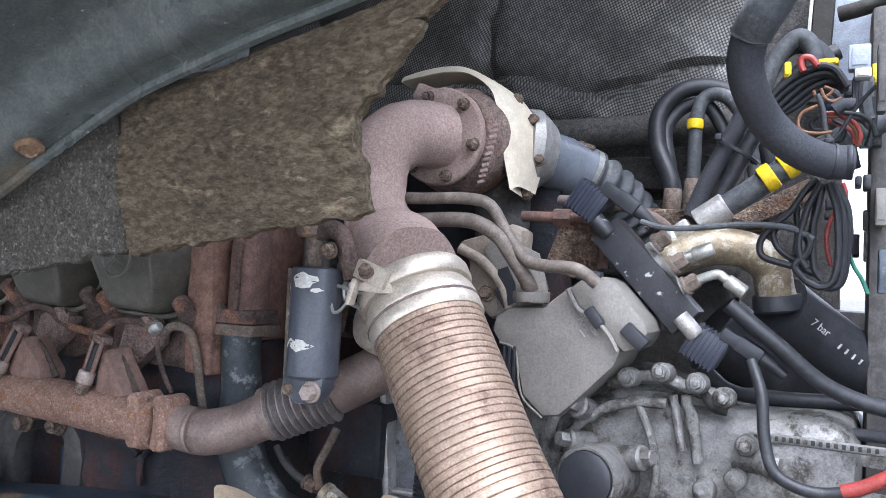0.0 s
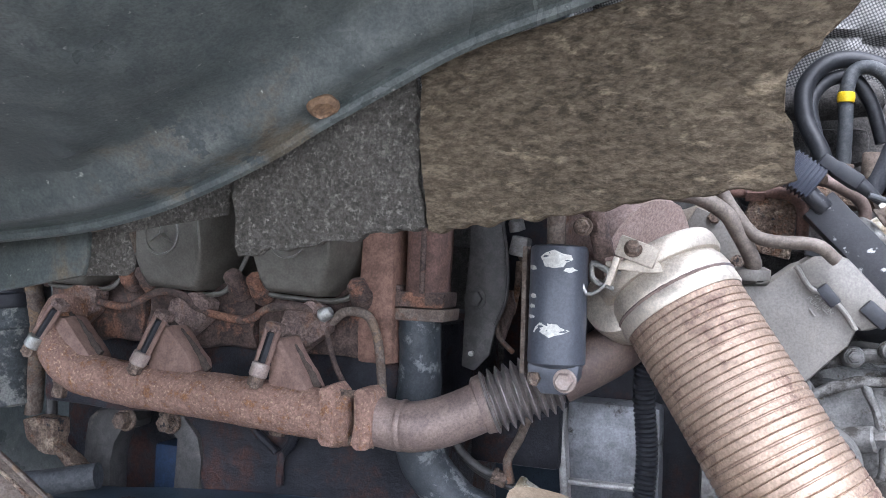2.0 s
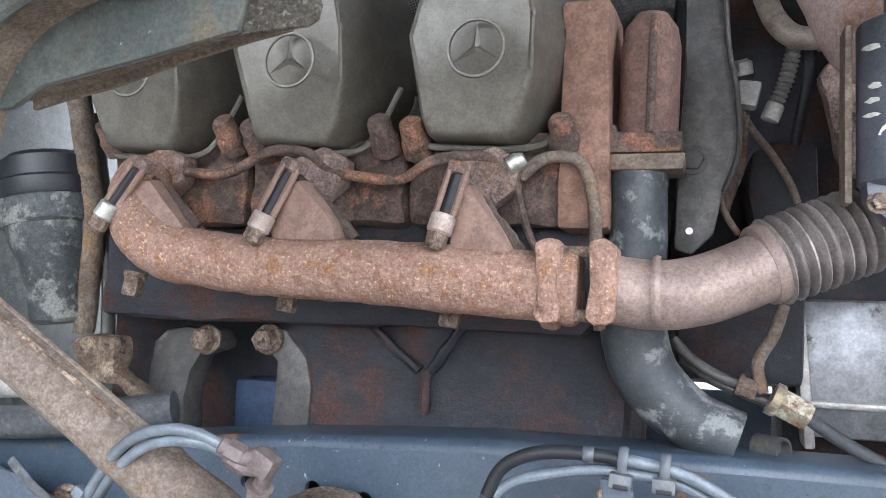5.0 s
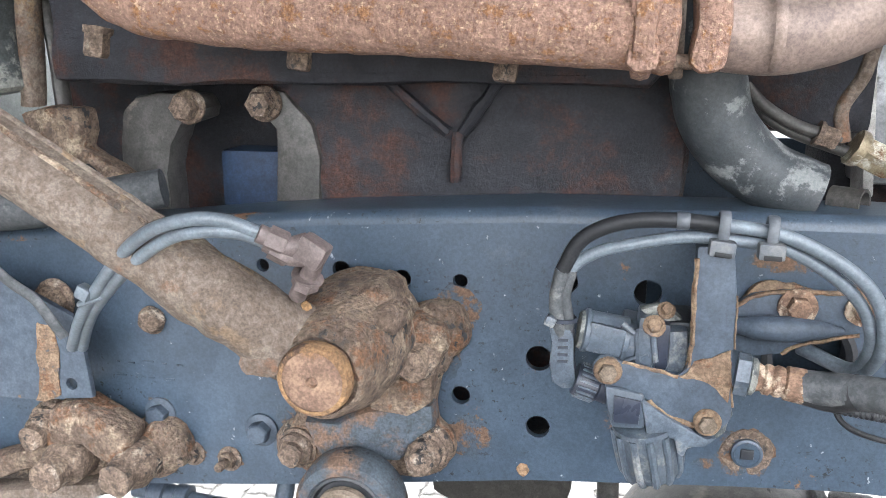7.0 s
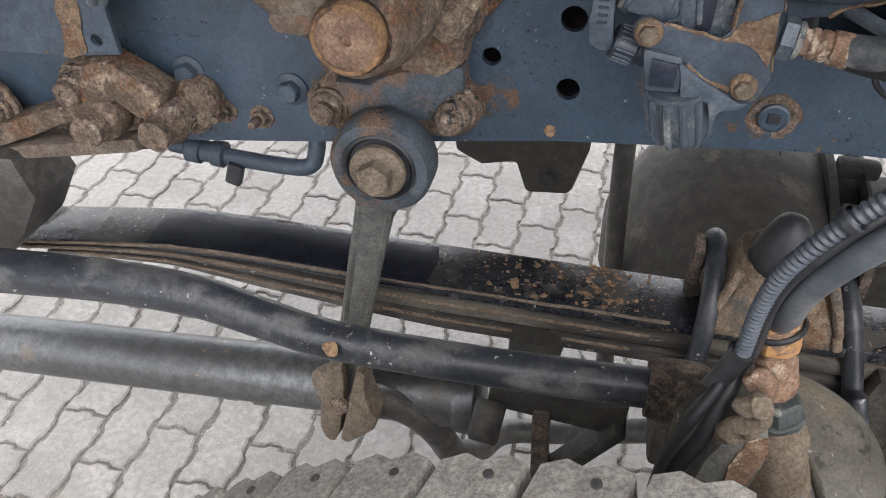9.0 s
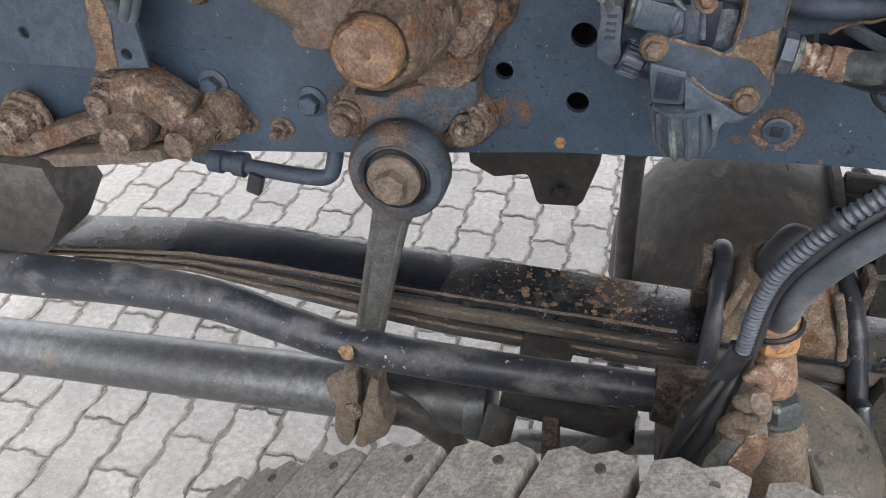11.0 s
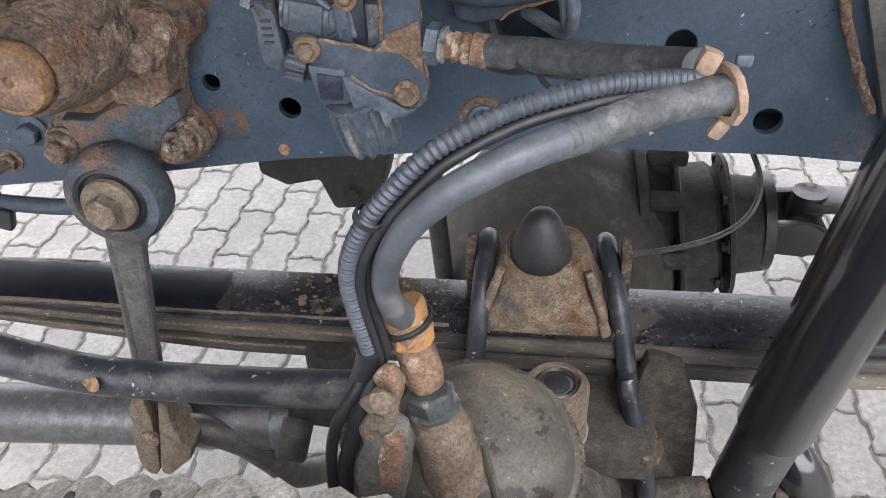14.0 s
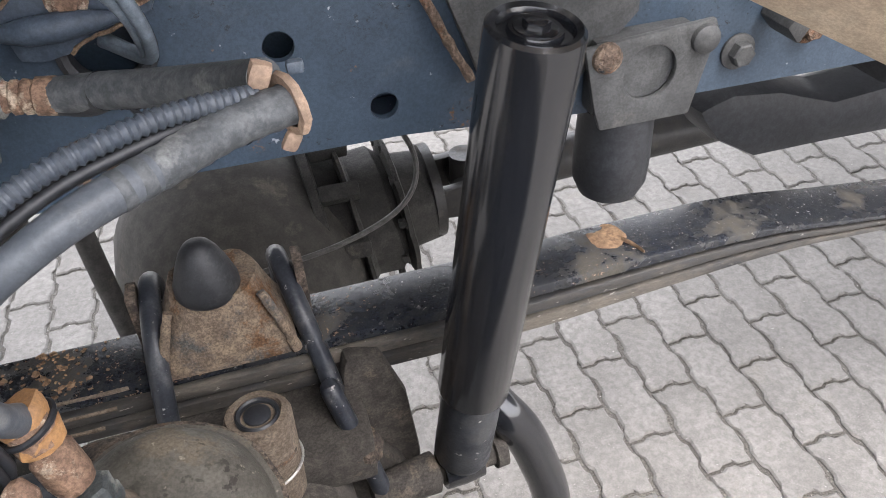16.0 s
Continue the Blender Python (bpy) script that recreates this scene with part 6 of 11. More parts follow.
# Two grey hoses looping over the torque tube to a brown elbow fitting.
LOOPED = ([(-1.3564, 0.9, 1.191), (-1.3148, 0.86, 1.2344), (-1.278, 0.83, 1.2682), (-1.2174, 0.79, 1.3201), (-1.1711, 0.765, 1.3496), (-1.1365, 0.765, 1.3598), (-1.1143, 0.775, 1.357), (-1.0942, 0.785, 1.347)],
          [(-1.3485, 0.905, 1.1898), (-1.3113, 0.868, 1.2308), (-1.2751, 0.838, 1.2633), (-1.2135, 0.795, 1.31), (-1.1657, 0.772, 1.3403), (-1.1345, 0.77, 1.3493), (-1.1081, 0.78, 1.3474), (-1.09, 0.79, 1.3389)])
for pts in LOOPED:
    single("air_hose", tube(B(), pts, 0.0056, 12, 8), "air_line", "pale grey air hose looping over the rusty tube", "hose", pts[0], group="looped air hoses")
b = tube(B(), [(-1.4493, 0.9, 1.2801), (-1.4182, 0.9, 1.2552), (-1.3937, 0.9, 1.2397), (-1.3769, 0.9, 1.2178), (-1.3682, 0.905, 1.1992)], 0.0062, 10, 8, flat=0.5)
single("cable_strap", b, "hose", "grey strap slanting over the front plate", "strap", (-1.3937, 0.9, 1.2397))
tc0 = Vector((-1.2737, 0.832, 1.2689))
b = tube(B(), [tc0 + Vector((0.0155 * math.cos(a), 0.009 * math.sin(a), 0.006 * math.cos(a))) for a in (2 * math.pi * k / 12 for k in range(13))], 0.003, 8, 3)
box(b, (-1.2755, 0.82, 1.2775), (0.013, 0.012, 0.012), Matrix.Rotation(0.5, 4, "Y"), 0.002)
single("cable_tie", b, "air_line", "pale cable tie round the looped hoses", "cable tie", (-1.322, 0.85, 1.238), group="cable ties")
ef = thing("hose_elbow", "brown plastic push-in elbow fittings on the tube end", "hose fitting", (-1.12, 0.80, 1.275))
for pts in ([(-1.0942, 0.785, 1.347), (-1.0829, 0.79, 1.3406), (-1.0719, 0.793, 1.3351), (-1.0581, 0.797, 1.338)], [(-1.09, 0.79, 1.3389), (-1.0822, 0.793, 1.3332), (-1.0735, 0.796, 1.3275), (-1.0621, 0.8, 1.3257)]):
    p0, p1, p2, p3 = [Vector(p) for p in pts]
    part("collar", lathe(B(), [(0.0062, 0), (0.0078, 0.001), (0.0078, 0.008), (0.0066, 0.0095), (0.0066, 0.012)], p0, p1 - p0, 16), "fitting", ef)
    part("nut", hexbolt(B(), p0.lerp(p1, 0.6), p2 - p1, 0.0105, 0.016, 0, 0, 0.4), "fitting", ef)
    part("branch", tube(B(), [p1, p2, p3], 0.0085, 12, 6), "fitting", ef)
part("block", box(B(), (-1.0546, 0.797, 1.3314), (0.024, 0.02, 0.021), Matrix.Rotation(0.55, 4, "Y"), 0.004), "fitting", ef)
part("stem", tube(B(), [(-1.0506, 0.797, 1.3293), (-1.0577, 0.802, 1.3149), (-1.0672, 0.808, 1.3025), (-1.0779, 0.82, 1.2879)], 0.0075, 12, 6), "fitting", ef)
part("nut", rough_up(hexbolt(B(), (-1.062, 0.804, 1.3095), (-0.45, 0.2, -1), 0.0115, 0.012, 1.15), 0.0006, 0.006), "fitting", ef)

# ---- hardware on the rail's front end ----
fp = thing("front_plate", "dark grey steel plate with rust runs on the rail's front", "bracket", (-1.5, 0.94, 1.12))
b = slab(B(), [(-1.75, 1.3), (-1.455, 1.26), (-1.395, 1.232), (-1.36, 1.215), (-1.352, 1.128), (-1.42, 1.12), (-1.75, 1.11)], 0.008, xz(0.925), 0.003, [(-1.376, 1.142, 0.006), (-1.50, 1.155, 0.006)])
plate = part("plate", b, "bracket_paint", fp)
b = slab(B(), [(-1.4067, 1.2083), (-1.4009, 1.2051), (-1.3919, 1.2046), (-1.3871, 1.1917), (-1.3851, 1.1746), (-1.3888, 1.1493), (-1.3898, 1.1299), (-1.4, 1.1238), (-1.4084, 1.1197), (-1.4195, 1.122), (-1.4144, 1.1374), (-1.4119, 1.1536), (-1.4135, 1.1693), (-1.4098, 1.1899)], 0.0014, xz(0.917), 0)
bmesh.ops.subdivide_edges(b, edges=b.edges[:], cuts=3, use_grid_fill=True)
part("rust_run", rough_up(rough_up(b, 0.002, 0.02, 3), 0.0014, 0.007, 5), "tan_rust", plate, "tan rust run")
part("bolt", rough_up(hexbolt(B(), (-1.4083, 0.95, 1.2239), (0, -1, 0), 0.0165, 0.016, 1.4), 0.002, 0.008, 7), "rust_bolt", fp, "rust-caked bolt above the plate")
part("foot", box(B(), (-1.5, 0.947, 1.2), (0.2, 0.042, 0.05), None, 0.004), "bracket_paint", fp)
hs = thing("spring_hanger", "rust-caked front spring hanger casting with large bolts", "spring hanger", (-1.5, 0.9, 0.86))
part("web", casting([(-1.6989, 1.0051), (-1.5185, 1.0251), (-1.4493, 1.0474), (-1.4345, 1.0958), (-1.4012, 1.1017), (-1.3435, 1.0742), (-1.317, 1.0798), (-1.2937, 1.0711), (-1.2939, 1.0429), (-1.3229, 1.0105), (-1.3837, 0.9933), (-1.5343, 0.9654), (-1.7257, 0.929)], 0.945, 0.97, 0.006, 2, 0.003, 1), "axle_rust", hs, "dark rust-caked web")
part("arm", casting([(-1.4026, 1.1158), (-1.3676, 1.1224), (-1.3363, 1.1065), (-1.3087, 1.0923), (-1.3161, 1.0728), (-1.337, 1.054), (-1.3698, 1.0737), (-1.3956, 1.0743), (-1.4141, 1.0662)], 0.908, 0.95, 0.01, 2, 0.0025, 2), "rust_cast", hs)
part("arm", casting([(-1.6828, 0.9676), (-1.541, 1.0198), (-1.4897, 1.0446), (-1.4231, 1.0673), (-1.3972, 1.0673), (-1.4038, 1.0498), (-1.4486, 1.0348), (-1.4985, 1.0115), (-1.5495, 0.9903), (-1.6947, 0.9339)], 0.915, 0.95, 0.008, 2, 0.0025, 3), "rust_cast", hs)
part("lower_rib", casting([(-1.7011, 0.9436), (-1.5093, 1.0003), (-1.3649, 1.0249), (-1.3625, 1.0077), (-1.5151, 0.9782), (-1.7133, 0.9089)], 0.92, 0.965, 0.006, 2, 0.002, 4), "rust_tube", hs)
b = slab(B(), [(-1.52, 0.99), (-1.505, 0.93), (-1.54, 0.87), (-1.62, 0.8), (-1.8, 0.78), (-1.8, 0.99)], 0.09, xz(0.99), 0.015)
part("shackle", rough_up(b, 0.004, 0.04, 4), "dark_steel", hs)
for k, (tip, deep, r) in enumerate((((-1.4227, 0.9, 1.0809), 0.945, 0.0165), ((-1.3919, 0.878, 1.0512), 0.955, 0.0215), ((-1.3165, 0.885, 1.0517), 0.965, 0.021), ((-1.56, 0.9, 1.03), 0.95, 0.02))):
    stacked_bolt(tip, deep, r, 20 + k, hs)
part("lug", rough_up(lathe(B(), [(0.03, 0.03), (0.029, 0.01), (0.024, 0.003), (0.014, 0.0)], (-1.2987, 0.94, 1.06), (0, 1, 0), 24), 0.003, 0.016, 6), "rust_cast", hs)
b = tube(B(), [(-1.37, 1.0, 0.975), (-1.3, 1.0, 0.967), (-1.22, 1.0, 0.963), (-1.19, 1.0, 0.968), (-1.182, 1.005, 0.985), (-1.18, 1.02, 1.03)], 0.0105, 14, 8)
ul = thing("brake_line", "dark steel line with a coupling below the chassis rail", "pipe", (-1.28, 1.0, 0.96))
part("line", b, "bracket_paint", ul)
part("coupling", lathe(B(), [(0.013, 0), (0.017, 0.003), (0.017, 0.02), (0.0135, 0.022), (0.0135, 0.034), (0.0165, 0.036), (0.0165, 0.05), (0.012, 0.052)], (-1.35, 1.0, 0.972), (1, 0, -0.08), 16), "bracket_paint", ul)
part("clip", box(B(), (-1.285, 0.99, 0.95), (0.02, 0.014, 0.03), Matrix.Rotation(0.3, 4, "Y"), 0.004), "plastic", ul, "black clip")
b = tube(B(), [(-1.15, 1.03, 1.03), (-1.14, 1.02, 0.98), (-1.13, 1.02, 0.97), (-1.118, 1.02, 0.968)], 0.0016, 6, 8)
single("loose_wire", b, "wire_black", "short loose black wire below the rail", "wire", (-1.13, 1.02, 0.968))

# ---- things below the rail, further in ----
ob = thing("oil_pan", "dusty grey-brown pan hanging under the engine", "oil pan", (-0.95, 1.3, 0.79))
b = slab(B(), [(-1.07, 1.06), (-1.066, 0.856), (-1.023, 0.838), (-0.972, 0.848), (-0.957, 0.803), (-0.95, 0.798), (-0.89, 0.803), (-0.884, 0.81), (-0.865, 0.88), (-0.86, 1.06)], 0.12, xz(1.38), 0.01)
part("pan", rough_up(b, 0.002, 0.04), "diff_pale", ob)
part("drain_plug", hexbolt(B(), (-0.92, 1.262, 0.83), (0, -1, 0), 0.012, 0.012, 1.4), "diff", ob)
b = tube(B(), [(-0.818, 1.35, 1.05), (-0.81, 1.35, 0.75), (-0.79, 1.35, 0.44), (-0.775, 1.35, 0.2)], 0.0165, 16, 5)
lathe(b, [(0.02, 0), (0.024, 0.01), (0.024, 0.03), (0.018, 0.035)], (-0.814, 1.35, 0.86), (0, 0, 1), 16)
single("drain_pipe", b, "dark_steel", "dark upright pipe behind the leaf spring", "pipe", (-0.775, 1.35, 0.2))
bl = thing("tie_rod", "dusty tie rod end and brackets below the steering rod", "tie rod", (-0.88, 0.95, 0.55))
part("pin", lathe(B(), [(0.02, 0), (0.021, 0.004), (0.021, 0.05), (0.017, 0.055)], (-0.945, 0.95, 0.665), (-0.1, -0.8, -0.6), 20), "diff", bl)
part("cross_plate", box(B(), (-0.86, 0.97, 0.68), (0.18, 0.05, 0.06), Matrix.Rotation(0.1, 4, "Y"), 0.01), "diff", bl)
part("post", box(B(), (-0.875, 0.95, 0.6), (0.022, 0.04, 0.14), Matrix.Rotation(-0.05, 4, "Y"), 0.004), "axle_rust", bl)
part("strut", box(B(), (-0.82, 0.95, 0.6), (0.02, 0.04, 0.16), Matrix.Rotation(0.6, 4, "Y"), 0.004), "diff", bl)
part("pot", lathe(B(), [(0.02, 0), (0.034, 0.01), (0.036, 0.04), (0.03, 0.05)], (-0.9, 0.99, 0.72), (0.1, 0, 1), 22), "diff", bl)

# ---- shock absorber ----
sh = thing("shock_absorber", "glossy black telescopic shock absorber standing beside the leaf spring", "shock absorber", (-0.393, 0.877, 0.64))
S0, S1 = Vector((-0.321, 0.834, 1.229)), Vector((-0.378, 0.915, 0.625))
sd = (S1 - S0).normalized()
L0 = (S1 - S0).length
b = lathe(B(), [(0.012, 0.005), (0.017, 0.005), (0.0185, 0.002), (0.022, 0.002), (0.0235, 0.006), (0.030, 0.006), (0.032, 0.001), (0.0375, -0.001), (0.0408, 0.002), (0.0415, 0.009), (0.0415, L0 * 0.745), (0.0408, L0 * 0.75), (0.034, L0 * 0.752)], S0, sd, 48)
cover = part("dust_cover", b, "black_paint", sh)
part("top_nut", hexbolt(B(), S0 + sd * 0.003, -sd, 0.0115, 0.009, 1.6), "black_paint", cover)
part("body", lathe(B(), [(0.036, L0 * 0.74), (0.036, L0 * 0.965), (0.032, L0 * 0.985), (0.02, L0)], S0, sd, 44), "bar_paint", sh, "scuffed matt black body")
part("lower_eye", lathe(B(), [(0.018, -0.026), (0.026, -0.026), (0.028, 0), (0.026, 0.026), (0.018, 0.026)], S1 + sd * 0.012, (1, 0.1, 0), 26), "black_paint", sh)
b = lathe(B(), [(0.018, -0.12), (0.02, -0.115), (0.026, -0.07), (0.027, -0.035), (0.017, -0.03), (0.017, 0.045), (0.023, 0.047), (0.023, 0.062), (0.012, 0.064)], S1 + sd * 0.012, (1, 0.1, -0.04), 20)
part("pin", rough_up(b, 0.0015, 0.02, 1), "axle", sh, "dusty mounting pin")
b = tube(B(), [(-0.34, 0.96, 0.70), (-0.315, 0.935, 0.672), (-0.29, 0.93, 0.63), (-0.265, 0.93, 0.56), (-0.24, 0.93, 0.46), (-0.225, 0.93, 0.3)], 0.028, 20, 8)
single("bent_tube", b, "black_paint", "bent black tube behind the shock absorber's foot", "tube", (-0.225, 0.93, 0.3))

# ---- rail, rear end: bracket plate with bump rubber ----
rb = thing("bump_stop", "grey steel plate with round recess above a black rubber buffer", "bump stop", (-0.16, 0.95, 0.95))
b = slab(B(), [(-0.226, 1.149), (-0.085, 1.158), (-0.080, 1.146), (-0.102, 1.056), (-0.204, 1.056), (-0.212, 1.08)], 0.008, xz(0.945), 0.003, [(-0.153, 1.112, 0.029)])
plate = part("plate", b, "plate_dark", rb)
part("recess", lathe(B(), [(0.03, 0), (0.0, 0.001)], (-0.153, 0.946, 1.112), (0, -1, 0), 28), "plate_dark", plate)
part("spacer", box(B(), (-0.155, 0.96, 1.11), (0.11, 0.026, 0.08), None, 0.004), "plate_dark", rb)
for x, z in ((-0.203, 1.137), (-0.096, 1.139)):
    part("bolt", lathe(B(), [(0.016, 0), (0.015, 0.006), (0.01, 0.01), (0.002, 0.011)], (x, 0.938, z), (0, -1, 0), 18), "rust_cast" if x < -0.15 else "plate_dark", rb, "rust-red bolt head" if x < -0.15 else "grey bolt head")
part("rubber", lathe(B(), [(0.041, 0), (0.043, -0.06), (0.042, -0.09), (0.034, -0.108), (0.016, -0.117), (0.001, -0.118)], (-0.163, 0.98, 1.06), (0.03, 0, 1), 32), "rubber", rb, "black rubber buffer")
for x, z, mt, lb in ((-0.03, 1.10, "plate_dark", "blue-grey flange bolt"), (0.055, 1.115, "rust_cast", "rust-red bolt")):
    part("flange_bolt", hexbolt(B(), (x, 0.971, z), (0, -1, 0), 0.0135, 0.016, 1.5), mt, rb, lb)
cb = thing("cross_member", "dark cross member bolted inside the rail behind the shock absorber", "cross member", (-0.32, 0.96, 1.08))
b = slab(B(), [(-0.40, 1.33), (-0.16, 1.33), (-0.16, 1.17), (-0.24, 1.09), (-0.31, 1.09)], 0.014, xz(0.9715), 0.004)
part("plate", rough_up(b, 0.001, 0.03, 1), "plate_dark", cb)
b = rough_up(tube(B(), [(-0.415, 1.0 - 0.03, 1.33), (-0.385, 0.962, 1.24), (-0.36, 0.96, 1.18), (-0.335, 0.958, 1.13)], 0.005, 8, 6), 0.002, 0.01, 2)
part("rust_edge", b, "rust_cast", cb, "rusty weld edge")
b = slab(B(), [(-0.012, 1.14), (0.03, 1.2), (0.07, 1.3), (0.085, 1.3), (0.045, 1.18), (0.005, 1.12)], 0.05, xz(0.971), 0.004)
part("gusset", b, "plate_dark", cb)
fx = thing("rear_spring_hanger", "dark rubbery bracket at the spring's rear end under the rail", "spring hanger", (0.3, 1.1, 0.78))
b = slab(B(), [(0.06, 0.915), (0.1, 0.86), (0.17, 0.818), (0.3, 0.815), (0.7, 0.8), (0.8, 0.95), (0.45, 0.9), (0.3, 0.89), (0.2, 0.925), (0.12, 0.935)], 0.1, xz(1.25), 0.02)
part("bracket", rough_up(b, 0.004, 0.05, 2), "rubber", fx)
b = box(B(), (0.3, 1.02, 1.03), (0.22, 0.09, 0.035), None, 0.012)
part("cap", b, "rubber", fx)

# ---- front wheel ----
WX, WZ, WR, WY0 = -0.70, 0.57, 0.568, 0.205
wheel = thing("truck_tyre", "worn dusty truck tyre with chunky tread blocks", "tyre", (WX, 0.33, 0.0))
b = lathe(B(), [(0.30, -0.02), (0.40, -0.035), (0.50, -0.02), (0.535, 0.005), (0.545, 0.03), (0.546, 0.305), (0.535, 0.33), (0.50, 0.355), (0.40, 0.37), (0.30, 0.355)], (WX, WY0, WZ), (0, 1, 0), 72, False)
tyre = part("carcass", b, "tyre_side", wheel)
b = lathe(B(), [(0.05, 0.12), (0.27, 0.12), (0.29, 0.0), (0.305, -0.01), (0.305, 0.34), (0.28, 0.33), (0.27, 0.13)], (WX, WY0, WZ), (0, 1, 0), 48)
part("rim", b, "dark_steel", wheel)


def tread_block(a0, a1, y0, y1, skew, r0, r1):
    """One tread block over the angles a0..a1, its edges zigzagged, with a pin hole's dimple."""
    b = B()
    n = 4
    outline = []
    for k in range(n + 1):
        a = a0 + (a1 - a0) * k / n
        outline.append((a, y0 + (0.006 if k % 2 else 0.0)))
    for k in range(n + 1):
        a = a1 + (a0 - a1) * k / n
        outline.append((a, y1 + (0.006 if k % 2 else 0.0)))
    rings = []
    for r, ins in ((r0, 0.0), (r1 - 0.004, 0.0), (r1, 0.005)):
        ring = []
        ca, cy = (a0 + a1) / 2, (y0 + y1) / 2
        for a, y in outline:
            aa, yy = a + (ca - a) * ins * 6, y + (cy - y) * ins * 6
            aa += skew * (yy - 0.375)
            drop = 0.10 * max(0.0, abs(yy - 0.3725) - 0.085) ** 1.15
            ring.append(b.verts.new((WX + (r - drop) * math.sin(aa), yy, WZ + (r - drop) * math.cos(aa))))
        rings.append(ring)
    for p, q in zip(rings, rings[1:]):
        for j in range(len(p)):
            k = (j + 1) % len(p)
            b.faces.new((p[j], p[k], q[k], q[j]))
    b.faces.new(rings[-1])
    return b


random.seed(9)
COUNT = 58
for k in range(COUNT):
    a = 2 * math.pi * k / COUNT
    w = 2 * math.pi / COUNT
    for row, (y0, y1, sk) in enumerate(((0.21, 0.27, 0.35), (0.281, 0.345, 0.35), (0.356, 0.417, 0.35), (0.428, 0.467, 0.35), (0.475, 0.54, 0.35))):
        aa = a + (0.5 * w if row % 2 else 0)
        gap = 0.09 if row in (1, 2, 3) else 0.13
        part("tread_block", tread_block(aa, aa + w * (1 - gap), y0, y1, sk, 0.54, WR + random.uniform(-0.0015, 0.0015)), "tyre", tyre)
        if row in (3, 4) and (a < 1.0 or a > 2 * math.pi - 1.0):
            for f, yy in ((0.2, y0 + 0.012), (0.68, y1 - 0.012)):
                pa = aa + w * (1 - gap) * f + sk * (yy - 0.375)
                up = Vector((math.sin(pa), 0, math.cos(pa)))
                drop = 0.10 * max(0.0, abs(yy - 0.3725) - 0.085) ** 1.15
                c = Vector((WX, yy, WZ)) + up * (WR - drop + 0.0004)
                part("pin_hole", lathe(B(), [(0.0034, -0.004), (0.0032, 0.0003), (0.0005, 0.0003)], c, up, 10), "tyre_side", tyre, "dark stud pin hole")

wheel.location = (WX - 0.03, 0.29, 0.0)
wheel.rotation_euler = (0, 0, radians(-5))

# ---- wheel arch, liner and fibre mats under the cab ----
ARCH = [(-0.1, 2.02), (-0.2, 1.99), (-0.3, 1.963), (-0.4, 1.94), (-0.47, 1.921), (-0.552, 1.897), (-0.62, 1.867), (-0.695, 1.831), (-0.74, 1.807), (-0.81, 1.777), (-0.88, 1.753), (-0.97, 1.734), (-1.1, 1.72), (-1.15, 1.708), (-1.19, 1.688), (-1.22, 1.65), (-1.235, 1.6), (-1.245, 1.54), (-1.249, 1.45), (-1.249, 1.37), (-1.25, 1.3)]
arch = thing("wheel_arch", "dusty dark grey plastic wheel arch liner over the front wheel", "wheel arch", (-0.8, 0.4, 1.7))
b, rows = B(), []
P = spline([Vector((x, 0, z)) for x, z in ARCH], 10)


def flute(x, y):
    """Shallow pressed folds that run slantwise over the liner."""
    d = 0.0
    for x0, lean, w, h in ((-1.2, 3.5, 0.05, -0.01), (-0.95, 3.2, 0.06, -0.006), (-1.12, 0.75, 0.014, -0.012), (-0.98, 0.9, 0.02, -0.01), (-0.8, 1.1, 0.018, 0.008), (-0.5, 1.5, 0.03, 0.006), (-0.3, 1.6, 0.02, -0.004)):
        d += h * math.exp(-((x - x0 - lean * (0.6 - y)) / w) ** 2) * min(1.0, max(0.0, (0.55 - y) / 0.06))
    return d


for p in P:
    steep = max(0.0, min(1.0, (-p.x - 1.15) / 0.25))
    row = []
    for y, up in ((0.60, -0.004), (0.592, 0.0), (0.577, 0.001), (0.563, 0.003), (0.555, 0.01), (0.548, 0.024), (0.54, 0.037), (0.528, 0.044), (0.505, 0.049), (0.48, 0.054), (0.44, 0.06), (0.40, 0.066), (0.36, 0.074), (0.32, 0.082), (0.28, 0.088), (0.24, 0.094), (0.2, 0.10), (0.15, 0.105), (0.1, 0.11), (0.03, 0.115)):
        dx = -0.10 * steep * (0.63 - y) / 0.6 * -1.0
        row.append(b.verts.new((p.x + 0.26 * steep * (0.63 - y), y, p.z + up * (1 - steep * 0.6) + (1 - steep) * flute(p.x, y))))
    rows.append(row)
for p, q in zip(rows, rows[1:]):
    for j in range(len(p) - 1):
        b.faces.new((p[j], p[j + 1], q[j + 1], q[j]))
bmesh.ops.recalc_face_normals(b, faces=b.faces)
ex = bmesh.ops.extrude_face_region(b, geom=b.faces[:])
bmesh.ops.translate(b, vec=(0, 0, 0.006), verts=[v for v in ex["geom"] if isinstance(v, bmesh.types.BMVert)])
part("shell", b, "liner", arch)
b = tube(B(), [Vector((p.x, 0.60, p.z - 0.006)) for p in P if p.x < 0.5 and p.z > 1.2], 0.007, 8, 2)
part("edge_bead", b, "liner", arch)
b, rows = B(), []
for p in P:
    if -1.24 < p.x < -0.98:
        rows.append([b.verts.new((p.x, y, p.z + up)) for y, up in ((0.602, -0.004), (0.63, -0.004), (0.655, -0.006), (0.655, 0.0), (0.63, 0.002), (0.602, 0.002))])
for p, q in zip(rows, rows[1:]):
    for j in range(6):
        b.faces.new((p[j], p[(j + 1) % 6], q[(j + 1) % 6], q[j]))
bmesh.ops.recalc_face_normals(b, faces=b.faces)
part("return_lip", b, "mud_tan", arch, "mud-dusted inner lip")
